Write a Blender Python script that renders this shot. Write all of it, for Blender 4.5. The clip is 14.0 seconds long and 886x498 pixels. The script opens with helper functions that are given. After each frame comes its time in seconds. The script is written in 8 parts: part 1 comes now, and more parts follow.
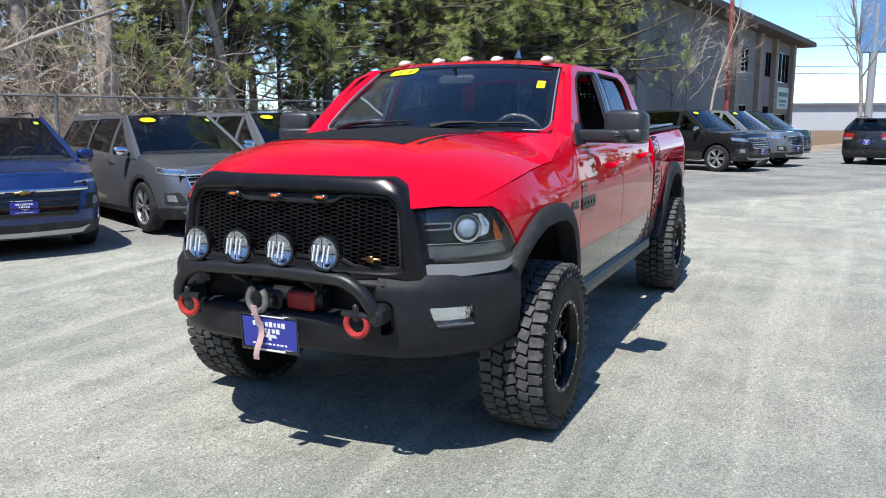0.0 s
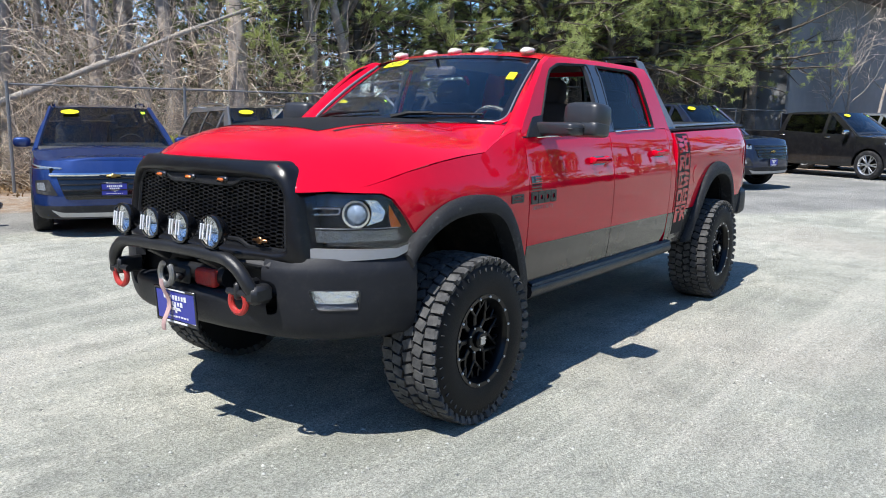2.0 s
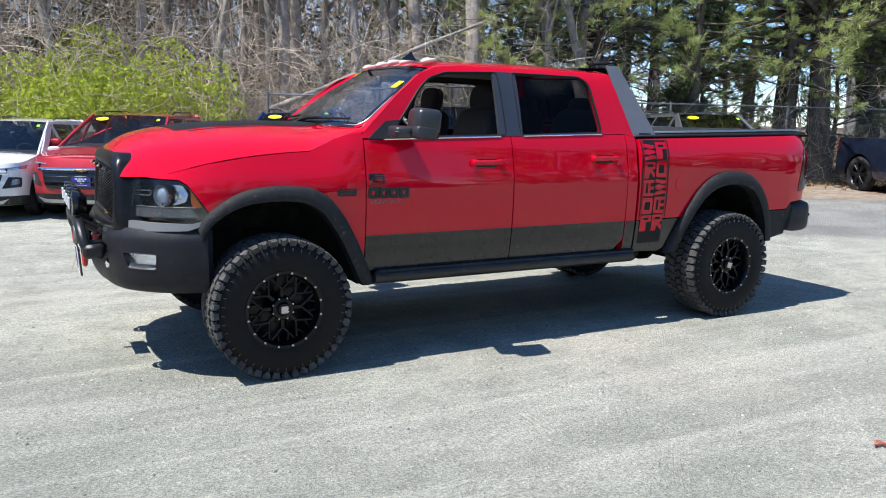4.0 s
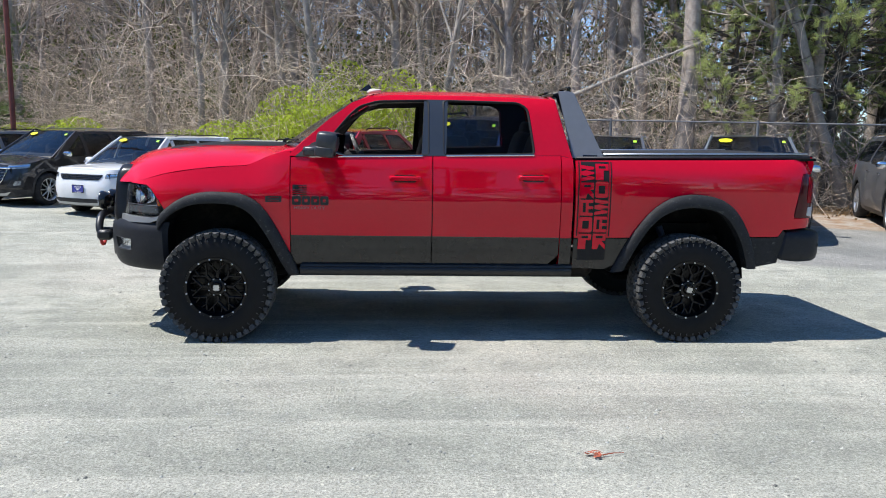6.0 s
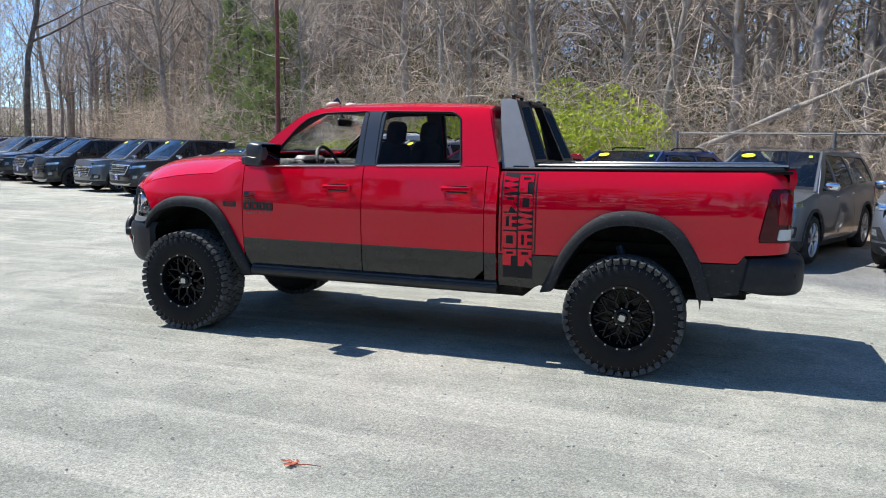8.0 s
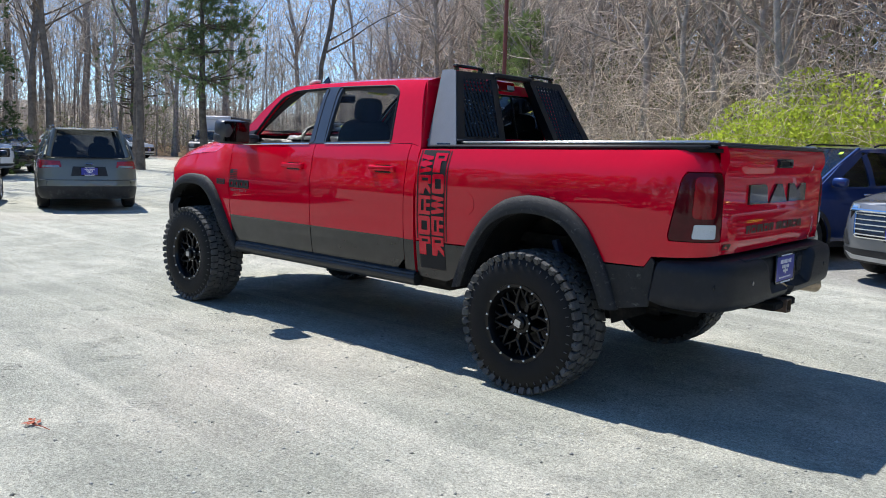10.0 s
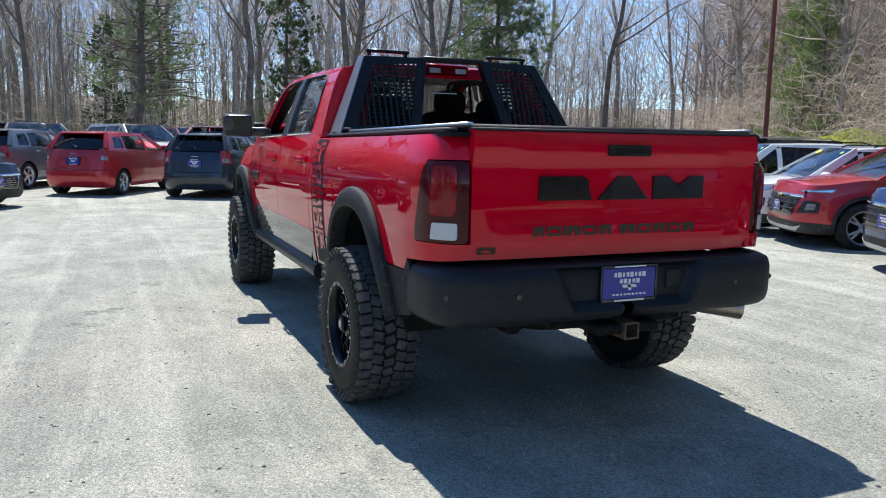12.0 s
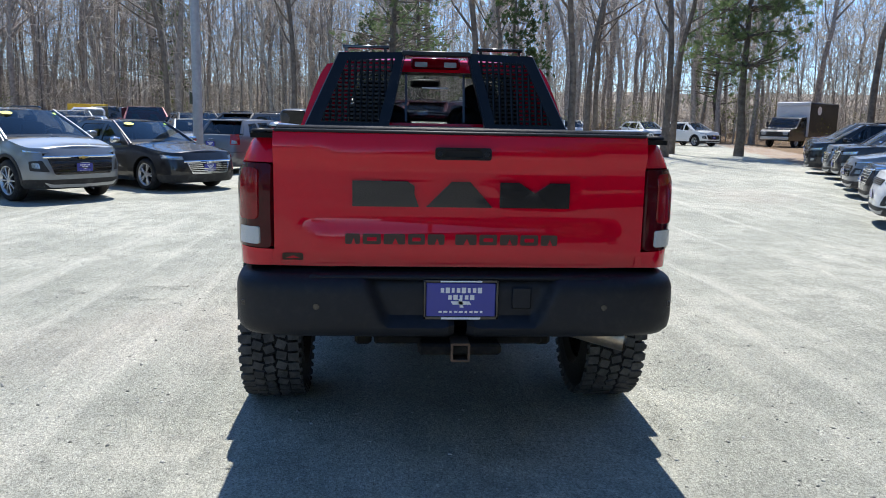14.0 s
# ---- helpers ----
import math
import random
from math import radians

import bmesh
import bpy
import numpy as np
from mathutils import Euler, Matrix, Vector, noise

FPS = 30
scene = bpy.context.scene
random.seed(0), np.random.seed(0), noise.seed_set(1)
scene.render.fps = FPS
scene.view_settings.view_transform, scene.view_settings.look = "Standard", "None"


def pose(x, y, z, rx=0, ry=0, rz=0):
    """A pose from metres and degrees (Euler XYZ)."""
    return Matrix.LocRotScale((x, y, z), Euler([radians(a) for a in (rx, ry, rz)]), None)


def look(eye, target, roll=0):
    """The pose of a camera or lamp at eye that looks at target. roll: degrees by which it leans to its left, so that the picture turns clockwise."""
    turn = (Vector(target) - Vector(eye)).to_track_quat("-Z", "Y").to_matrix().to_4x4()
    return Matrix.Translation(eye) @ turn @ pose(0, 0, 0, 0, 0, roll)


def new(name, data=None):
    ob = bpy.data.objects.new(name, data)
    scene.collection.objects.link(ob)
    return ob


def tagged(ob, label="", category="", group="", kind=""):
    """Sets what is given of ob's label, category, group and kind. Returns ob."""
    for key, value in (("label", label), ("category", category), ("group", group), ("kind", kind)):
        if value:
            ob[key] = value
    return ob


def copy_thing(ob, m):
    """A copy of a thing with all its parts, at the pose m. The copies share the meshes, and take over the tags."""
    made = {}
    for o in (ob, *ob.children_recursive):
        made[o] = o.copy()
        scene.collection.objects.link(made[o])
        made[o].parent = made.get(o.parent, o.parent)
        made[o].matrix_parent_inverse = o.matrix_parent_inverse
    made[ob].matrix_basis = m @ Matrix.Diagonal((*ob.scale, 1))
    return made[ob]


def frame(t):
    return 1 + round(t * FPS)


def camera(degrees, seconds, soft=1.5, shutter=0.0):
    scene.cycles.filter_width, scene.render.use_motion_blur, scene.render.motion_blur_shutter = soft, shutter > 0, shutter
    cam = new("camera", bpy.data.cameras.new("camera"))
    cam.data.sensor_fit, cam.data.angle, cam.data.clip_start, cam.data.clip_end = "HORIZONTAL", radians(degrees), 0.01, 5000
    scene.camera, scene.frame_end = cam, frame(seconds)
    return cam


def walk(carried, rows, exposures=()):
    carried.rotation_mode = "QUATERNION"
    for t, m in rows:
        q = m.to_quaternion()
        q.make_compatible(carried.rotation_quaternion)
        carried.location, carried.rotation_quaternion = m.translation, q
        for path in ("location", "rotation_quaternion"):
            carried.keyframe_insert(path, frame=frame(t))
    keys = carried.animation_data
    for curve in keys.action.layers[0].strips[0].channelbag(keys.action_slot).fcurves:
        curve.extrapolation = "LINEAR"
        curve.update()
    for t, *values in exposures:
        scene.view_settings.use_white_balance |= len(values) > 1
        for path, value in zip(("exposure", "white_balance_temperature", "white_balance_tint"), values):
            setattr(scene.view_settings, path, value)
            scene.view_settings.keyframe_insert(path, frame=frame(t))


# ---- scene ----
cam = camera(59.0, 14.0, 1.0)
PATH = [
    (0, (-5.759, -2.186, 1.608), (-3.972, -1.35, 1.281), -0.1),
    (0.5, (-5.756, -2.186, 1.608), (-3.98, -1.327, 1.278), 0.0),
    (1, (-5.668, -2.307, 1.591), (-3.924, -1.386, 1.258), 0.3),
    (1.5, (-5.505, -2.784, 1.588), (-3.825, -1.751, 1.251), 0.5),
    (2, (-5.143, -3.238, 1.563), (-3.562, -2.059, 1.232), 0.8),
    (2.5, (-4.773, -3.845, 1.569), (-3.327, -2.503, 1.24), 1.0),
    (3, (-4.319, -4.437, 1.561), (-3.033, -2.939, 1.236), 1.0),
    (5.5, (-1.363, -6.951, 1.665), (-0.993, -5.011, 1.35), 1.2),
    (6, (-0.641, -7.184, 1.656), (-0.477, -5.212, 1.366), 1.2),
    (6.5, (0.17, -7.242, 1.657), (0.124, -5.26, 1.388), 1.0),
    (7, (0.986, -7.24, 1.654), (0.736, -5.272, 1.401), 0.9),
    (7.5, (1.741, -7.04, 1.643), (1.293, -5.107, 1.394), 1.0),
    (8, (2.489, -6.756, 1.637), (1.839, -4.882, 1.381), 1.0),
    (10.5, (5.093, -4.237, 1.467), (3.629, -2.9, 1.207), 1.6),
    (11, (5.501, -3.581, 1.481), (3.903, -2.408, 1.216), 1.3),
    (11.5, (5.788, -2.924, 1.469), (4.071, -1.936, 1.199), 1.2),
    (12, (6.089, -2.277, 1.495), (4.273, -1.488, 1.211), 1.1),
    (12.5, (6.277, -1.644, 1.508), (4.387, -1.061, 1.21), 1.3),
    (13, (6.382, -1.048, 1.547), (4.446, -0.65, 1.237), 1.4),
    (13.5, (6.509, -0.548, 1.59), (4.55, -0.302, 1.268), 1.3),
    (14, (6.362, -0.319, 1.588), (4.393, -0.177, 1.262), 1.2),
]
walk(cam, [(t, look(e, g, r)) for t, e, g, r in PATH], [(0, .76), (3, .88), (6.5, .80), (8, .82), (11.5, .86), (14, .86)])

from mathutils import geometry

# ---- sky and sun ----
SUN_EL, SUN_AZ = radians(61.5), radians(178)
world = bpy.data.worlds.new("sky")
scene.world = world
world.use_nodes = True
wn = world.node_tree.nodes
sky = wn.new("ShaderNodeTexSky")
sky.sky_type, sky.sun_disc = 'NISHITA', False
sky.sun_elevation, sky.sun_rotation = SUN_EL, radians(90) - SUN_AZ
sky.air_density, sky.dust_density, sky.ozone_density, sky.altitude = 0.9, 0.0, 4.0, 2600
clear_air = wn.new("ShaderNodeHueSaturation")
clear_air.inputs["Saturation"].default_value = 1.12
world.node_tree.links.new(sky.outputs[0], clear_air.inputs["Color"])
world.node_tree.links.new(clear_air.outputs[0], wn["Background"].inputs[0])
wn["Background"].inputs[1].default_value = 0.15
sun_data = bpy.data.lights.new("sun", 'SUN')
sun_data.energy, sun_data.angle, sun_data.color = 3.9, radians(0.53), (1, .975, .94)
sun = new("sun", sun_data)
sun_way = Vector((math.cos(SUN_AZ) * math.cos(SUN_EL), math.sin(SUN_AZ) * math.cos(SUN_EL), math.sin(SUN_EL)))
sun.matrix_world = look(sun_way * 60, (0, 0, 0))


# ---- materials ----
def mat(name, col, rough=.5, metal=0., coat=0., spec=.5, bump=0., bscale=200., var=0., vscale=8., dirt=None, dscale=3., dlim=.55,
        trans=0., ior=1.45, emit=None, coat_rough=.03, island=0., coat_ior=1.5):
    """A procedural surface: base colour, two scales of variation, fine relief, and an optional layer of dirt with its own shape."""
    m = bpy.data.materials.new(name)
    m.use_nodes = True
    nt = m.node_tree
    n, l = nt.nodes, nt.links
    b = n["Principled BSDF"]
    b.inputs["Base Color"].default_value = (*col, 1)
    b.inputs["Roughness"].default_value, b.inputs["Metallic"].default_value = rough, metal
    b.inputs["Coat Weight"].default_value, b.inputs["Coat Roughness"].default_value = coat, coat_rough
    b.inputs["Specular IOR Level"].default_value, b.inputs["IOR"].default_value = spec, ior
    b.inputs["Transmission Weight"].default_value, b.inputs["Coat IOR"].default_value = trans, coat_ior
    if emit:
        b.inputs["Emission Color"].default_value, b.inputs["Emission Strength"].default_value = (*emit[:3], 1), emit[3]
    co = n.new("ShaderNodeTexCoord")
    if var or dirt or island:
        src = None
        if var:
            big = n.new("ShaderNodeTexNoise")
            big.inputs["Scale"].default_value, big.inputs["Detail"].default_value, big.inputs["Roughness"].default_value = vscale, 8, .65
            l.new(co.outputs["Object"], big.inputs["Vector"])
            r = n.new("ShaderNodeMapRange")
            r.inputs["To Min"].default_value, r.inputs["To Max"].default_value = 1 - var, 1 + var
            r.inputs["From Min"].default_value, r.inputs["From Max"].default_value = .3, .7
            l.new(big.outputs["Fac"], r.inputs["Value"])
            src = r.outputs["Result"]
        if island:
            g = n.new("ShaderNodeNewGeometry")
            r2 = n.new("ShaderNodeMapRange")
            r2.inputs["To Min"].default_value, r2.inputs["To Max"].default_value = 1 - island, 1 + island
            l.new(g.outputs["Random Per Island"], r2.inputs["Value"])
            if src:
                mu = n.new("ShaderNodeMath")
                mu.operation = 'MULTIPLY'
                l.new(src, mu.inputs[0])
                l.new(r2.outputs["Result"], mu.inputs[1])
                src = mu.outputs[0]
            else:
                src = r2.outputs["Result"]
        last = None
        if src:
            v = n.new("ShaderNodeVectorMath")
            v.operation = 'SCALE'
            v.inputs[0].default_value = col
            l.new(src, v.inputs["Scale"])
            last = v.outputs[0]
        if dirt:
            d = n.new("ShaderNodeTexNoise")
            d.inputs["Scale"].default_value, d.inputs["Detail"].default_value, d.inputs["Roughness"].default_value = dscale, 10, .7
            l.new(co.outputs["Object"], d.inputs["Vector"])
            dr = n.new("ShaderNodeMapRange")
            dr.inputs["From Min"].default_value, dr.inputs["From Max"].default_value = dlim, dlim + .2
            dr.inputs["To Max"].default_value = dirt[3]
            l.new(d.outputs["Fac"], dr.inputs["Value"])
            mx = n.new("ShaderNodeMixRGB")
            mx.inputs[1].default_value, mx.inputs[2].default_value = (*col, 1), (*dirt[:3], 1)
            if last:
                l.new(last, mx.inputs[1])
            l.new(dr.outputs["Result"], mx.inputs[0])
            last = mx.outputs[0]
            ro = n.new("ShaderNodeMapRange")
            ro.inputs["To Min"].default_value, ro.inputs["To Max"].default_value = rough, min(1, rough + .35 * dirt[3])
            l.new(dr.outputs["Result"], ro.inputs["Value"])
            l.new(ro.outputs["Result"], b.inputs["Roughness"])
        l.new(last, b.inputs["Base Color"])
    if bump:
        t = n.new("ShaderNodeTexNoise")
        t.inputs["Scale"].default_value, t.inputs["Detail"].default_value = bscale, 5
        l.new(co.outputs["Object"], t.inputs["Vector"])
        bp = n.new("ShaderNodeBump")
        bp.inputs["Strength"].default_value, bp.inputs["Distance"].default_value = bump, .01
        l.new(t.outputs["Fac"], bp.inputs["Height"])
        l.new(bp.outputs["Normal"], b.inputs["Normal"])
    return m


def paint(name, col, metal=.25):
    """Clear-coated car paint under a thin film of dust."""
    return mat(name, col, .42, metal, coat=1., spec=.3, var=.03, vscale=30, dirt=(.35, .34, .31, .03), dscale=5, dlim=.45, bump=.012, bscale=9, coat_ior=1.5)


RED = mat("red_clearcoat", (.57, .001, .018), .5, .0, coat=1., spec=.0, var=.03, vscale=20, dirt=(.35, .2, .19, .02), dscale=4, dlim=.55, bump=.008, bscale=5, coat_rough=.012, coat_ior=1.45)
GREYBAND = mat("charcoal_paint", (.006, .0062, .0066), .4, .0, coat=1., spec=.1, var=.05, vscale=14, dirt=(.2, .19, .18, .03), dscale=6, dlim=.45, coat_ior=1.5)
PLASTIC = mat("black_textured_plastic", (.014, .0152, .019), .5, spec=.3, bump=.12, bscale=900, var=.08, vscale=14, dirt=(.1, .097, .09, .10), dscale=16, dlim=.5)
SCUFFED = mat("scuffed_black_plastic", (.020, .021, .023), .62, spec=.28, bump=.3, bscale=700, var=.2, vscale=16, dirt=(.26, .26, .25, .5), dscale=30, dlim=.57)
# paler than the other black plastic, to carry the sun's sheen on the mirrors
MIRRORCAP = mat("satin_mirror_plastic", (.028, .030, .034), .34, spec=.6, bump=.08, bscale=900, var=.15, vscale=10)
SATIN = mat("satin_black_steel", (.014, .0145, .016), .36, spec=.5, bump=.12, bscale=700, var=.15, vscale=9, dirt=(.15, .145, .14, .2), dscale=9, dlim=.55)
GLOSSBLK = mat("gloss_black", (.008, .008, .009), .18, coat=.6, var=.1, vscale=15)
MATTBLK = mat("matt_black_vinyl", (.012, .012, .013), .62, spec=.28, var=.12, vscale=20, bump=.05, bscale=400)
SURROUND = mat("satin_black_moulding", (.007, .007, .008), .3, spec=.4, var=.12, vscale=9, dirt=(.12, .118, .11, .12), dscale=9, dlim=.55)
GREYSTEEL = mat("grey_powder_coat", (.16, .17, .185), .42, .3, bump=.15, bscale=900, var=.06, vscale=10)
RUBBER = mat("tyre_rubber", (.062, .062, .062), .8, spec=.25, bump=.35, bscale=260, var=.3, vscale=18, dirt=(.22, .215, .20, .35), dscale=12, dlim=.45)
RUBBER_CLEAN = mat("sidewall_rubber", (.009, .009, .0095), .62, spec=.22, bump=.15, bscale=200, var=.2, vscale=14)
UNDER = mat("underbody_black", (.008, .008, .008), .8, spec=.2, var=.3, vscale=10, dirt=(.09, .075, .06, .3), dscale=8, dlim=.5)
GLASS_CLEAR = mat("window_glass", (.93, .95, .94), .01, trans=1., ior=1.05, spec=.5)
CHROME = mat("chrome", (.75, .76, .78), .09, 1., var=.04, vscale=30)
SILVER = mat("silver_metal", (.5, .51, .53), .28, 1., var=.08, vscale=20)
LENS = mat("lamp_lens", (.96, .98, 1.), .02, trans=1., ior=1.15, spec=.5)
REFLECTOR = mat("lamp_reflector", (.9, .92, .94), .16, 1., bump=.8, bscale=45)
HOUSING = mat("dark_chrome_housing", (.07, .074, .078), .14, .5, bump=.04, bscale=18, var=.35, vscale=14)
AMBER = mat("amber_lens", (.62, .14, .02), .15, coat=.7, spec=.6, bump=.3, bscale=150)
REDLENS = mat("red_lens", (.22, .001, .006), .12, coat=.7, spec=.2, var=.35, vscale=9, bump=.05, bscale=60, coat_ior=1.35)
SMOKED = mat("smoked_lens", (.06, .0015, .005), .1, coat=.8, spec=.1, var=.3, vscale=12, coat_ior=1.3)
WHITELENS = mat("white_lens", (.5, .52, .53), .18, coat=.6, bump=.5, bscale=120)
CLEARANCE = mat("clearance_lens", (.72, .66, .56), .16, coat=.8, bump=.4, bscale=90)
HOOKRED = mat("red_painted_steel", (.42, .03, .025), .45, bump=.3, bscale=120, var=.2, vscale=30, dirt=(.2, .1, .08, .5), dscale=20, dlim=.5)
STEEL = mat("worn_steel", (.28, .28, .27), .45, .8, bump=.3, bscale=150, var=.25, vscale=30, dirt=(.16, .09, .05, .5), dscale=25, dlim=.55)
EXHAUST = mat("stained_exhaust_tip", (.42, .34, .25), .38, .9, bump=.2, bscale=80, var=.3, vscale=20)
STRAP = mat("faded_red_strap", (.5, .33, .31), .9, bump=.4, bscale=500, var=.25, vscale=25)
PLATEBLUE = mat("blue_plate", (.03, .04, .30), .35, coat=.3, var=.08, vscale=12)
LETTER = mat("white_print", (.75, .75, .76), .5)
STICKER = mat("yellow_sticker", (.85, .80, .02), .5, spec=.3, var=.04, vscale=20)
STICKERG = mat("lime_sticker", (.45, .85, .05), .5, spec=.3, var=.04, vscale=20)
DARKPRINT = mat("dark_print", (.05, .06, .03), .6)
GHOST = mat("dark_green_decal", (.06, .035, .025), .5, spec=.4)
SEAT = mat("dark_upholstery", (.02, .02, .021), .8, bump=.3, bscale=350, var=.15, vscale=9)
DASH = mat("dash_plastic", (.025, .025, .027), .6, bump=.2, bscale=500, var=.1, vscale=9)
HEADLINER = mat("grey_headliner", (.28, .27, .25), .9, bump=.2, bscale=400, var=.08, vscale=9)
TONNEAU = mat("vinyl_tonneau", (.02, .02, .021), .55, spec=.4, bump=.25, bscale=350, var=.15, vscale=7, dirt=(.2, .2, .19, .3), dscale=4, dlim=.5)
ALU = mat("brushed_aluminium", (.6, .61, .62), .33, 1., var=.08, vscale=25)


RIMBLK = mat("black_alloy", (.004, .004, .0045), .3, coat=.15, spec=.25, var=.15, vscale=14)


def thin_leaf(m, col, share=.4):
    """Lets part of the light through a leaf material."""
    n, l = m.node_tree.nodes, m.node_tree.links
    t, x = n.new("ShaderNodeBsdfTranslucent"), n.new("ShaderNodeMixShader")
    t.inputs["Color"].default_value = (*col, 1)
    x.inputs[0].default_value = share
    l.new(n["Principled BSDF"].outputs[0], x.inputs[1])
    l.new(t.outputs[0], x.inputs[2])
    l.new(x.outputs[0], n["Material Output"].inputs["Surface"])
    return m


# ---- geometry helpers ----
def spline(knots):
    """A smooth function through (t, value) knots; values may be numbers or tuples."""
    t = np.array([k[0] for k in knots], float)
    v = np.array([np.atleast_1d(k[1]) for k in knots], float)
    d = np.diff(v, axis=0) / np.diff(t)[:, None]
    m = np.zeros_like(v)
    m[0], m[-1] = d[0], d[-1]
    for i in range(1, len(t) - 1):
        same = d[i - 1] * d[i] > 0
        m[i] = np.where(same, 2 * d[i - 1] * d[i] / np.where(same, d[i - 1] + d[i], 1), 0)

    def at(x):
        x = min(max(x, t[0]), t[-1])
        i = min(int(np.searchsorted(t, x, 'right')) - 1, len(t) - 2)
        h = t[i + 1] - t[i]
        s = (x - t[i]) / h
        r = (2*s**3 - 3*s*s + 1) * v[i] + (s**3 - 2*s*s + s) * h * m[i] + (3*s*s - 2*s**3) * v[i + 1] + (s**3 - s*s) * h * m[i + 1]
        return float(r[0]) if len(r) == 1 else tuple(float(q) for q in r)
    return at


def inside(poly, p):
    """Which of the points p (n x 2) lie within the polygon."""
    a = np.array(poly, float)
    b = np.roll(a, -1, 0)
    x, y = p[:, 0][:, None], p[:, 1][:, None]
    dy = b[:, 1] - a[:, 1]
    hit = ((a[:, 1] > y) != (b[:, 1] > y)) & (x < (b[:, 0] - a[:, 0]) * (y - a[:, 1]) / np.where(dy == 0, 1e-12, dy) + a[:, 0])
    return hit.sum(1) % 2 == 1


def dense(poly, step, closed=True):
    out = []
    k = len(poly)
    for i in range(k if closed else k - 1):
        a, b = np.array(poly[i], float), np.array(poly[(i + 1) % k], float)
        n = max(1, int(np.ceil(np.linalg.norm(b - a) / step)))
        out += [a + (b - a) * j / n for j in range(n)]
    if not closed:
        out.append(np.array(poly[-1], float))
    return out


def rounded(poly, r, n=4):
    """A polygon with its corners rounded."""
    out = []
    k = len(poly)
    for i in range(k):
        p, a, b = (np.array(poly[j % k], float) for j in (i, i - 1, i + 1))
        la, lb = np.linalg.norm(a - p), np.linalg.norm(b - p)
        q = min(r, .45 * la, .45 * lb)
        s, e = p + (a - p) / la * q, p + (b - p) / lb * q
        for j in range(n + 1):
            t = j / n
            out.append(tuple((1 - t)**2 * s + 2 * t * (1 - t) * p + t * t * e))
    return out


class Geo:
    """Vertices and faces gathered into one mesh."""

    def __init__(self):
        self.v, self.f = [], []

    def add(self, v, f):
        o = len(self.v)
        self.v += [tuple(p) for p in v]
        self.f += [tuple(i + o for i in q) for q in f]
        return self

    def box(self, c, s, m=None):
        p = [Vector((sx * s[0] / 2, sy * s[1] / 2, sz * s[2] / 2)) for sz in (-1, 1) for sy in (-1, 1) for sx in (-1, 1)]
        p = [(m @ q if m else q) + Vector(c) for q in p]
        return self.add(p, [(0, 2, 3, 1), (4, 5, 7, 6), (0, 1, 5, 4), (2, 6, 7, 3), (0, 4, 6, 2), (1, 3, 7, 5)])

    def slab(self, c, s, r=.01, m=None):
        """A box with chamfered edges."""
        h = [q / 2 for q in s]
        r = min(r, *[q * .9 for q in h])
        p = []
        for sx in (-1, 1):
            for sy in (-1, 1):
                for sz in (-1, 1):
                    for k in range(3):
                        d = [r if j != k else 0 for j in range(3)]
                        p.append(Vector((sx * (h[0] - (0 if k == 0 else r)), sy * (h[1] - (0 if k == 1 else r)), sz * (h[2] - (0 if k == 2 else r)))))
        bm = bmesh.new()
        for q in p:
            bm.verts.new((m @ q if m else q) + Vector(c))
        bmesh.ops.convex_hull(bm, input=bm.verts)
        bm.verts.index_update()
        self.add([v.co for v in bm.verts], [[v.index for v in f.verts] for f in bm.faces])
        bm.free()
        return self

    def pillow(self, c, s, m=None, e=.55, n=14):
        """A rounded block: a superellipsoid of the size s."""
        pw = lambda t: math.copysign(abs(t) ** e, t)
        rows = []
        for i in range(n // 2 + 1):
            a = -math.pi / 2 + math.pi * i / (n // 2)
            ring = []
            for j in range(n):
                b = 2 * math.pi * j / n
                p = Vector((s[0] / 2 * pw(math.cos(a)) * pw(math.cos(b)), s[1] / 2 * pw(math.cos(a)) * pw(math.sin(b)), s[2] / 2 * pw(math.sin(a))))
                ring.append((m @ p if m else p) + Vector(c))
            rows.append(ring)
        return self.grid(rows, True)

    def grid(self, rows, close=False):
        n = len(rows[0])
        v = [p for r in rows for p in r]
        f = []
        for i in range(len(rows) - 1):
            for j in range(n if close else n - 1):
                k = (j + 1) % n
                f.append((i * n + j, i * n + k, (i + 1) * n + k, (i + 1) * n + j))
        return self.add(v, f)

    def tube(self, pts, rad, n=8, cap=True):
        pts = [Vector(p) for p in pts]
        rr = rad if isinstance(rad, (list, tuple)) else [rad] * len(pts)
        rows, up = [], Vector((0, 0, 1))
        for i, p in enumerate(pts):
            d = (pts[min(i + 1, len(pts) - 1)] - pts[max(i - 1, 0)]).normalized()
            if abs(d.dot(up)) > .95:
                up = Vector((1, 0, 0)) if abs(d.x) < .9 else Vector((0, 1, 0))
            a = d.cross(up).normalized()
            up = a.cross(d).normalized()
            rows.append([p + (a * math.cos(2 * math.pi * k / n) + up * math.sin(2 * math.pi * k / n)) * rr[i] for k in range(n)])
        o = len(self.v)
        self.grid(rows, True)
        if cap:
            self.f.append(tuple(o + k for k in range(n))[::-1])
            self.f.append(tuple(o + (len(pts) - 1) * n + k for k in range(n)))
        return self

    def lathe(self, prof, m=None, n=32, cap=False):
        """A profile of (radius, height) turned about y."""
        rows = []
        for r, h in prof:
            ring = [Vector((r * math.cos(2 * math.pi * k / n), h, r * math.sin(2 * math.pi * k / n))) for k in range(n)]
            rows.append([m @ q if m else q for q in ring])
        o = len(self.v)
        self.grid(rows, True)
        if cap:
            self.f.append(tuple(o + k for k in range(n)))
            self.f.append(tuple(o + (len(prof) - 1) * n + k for k in range(n)))
        return self

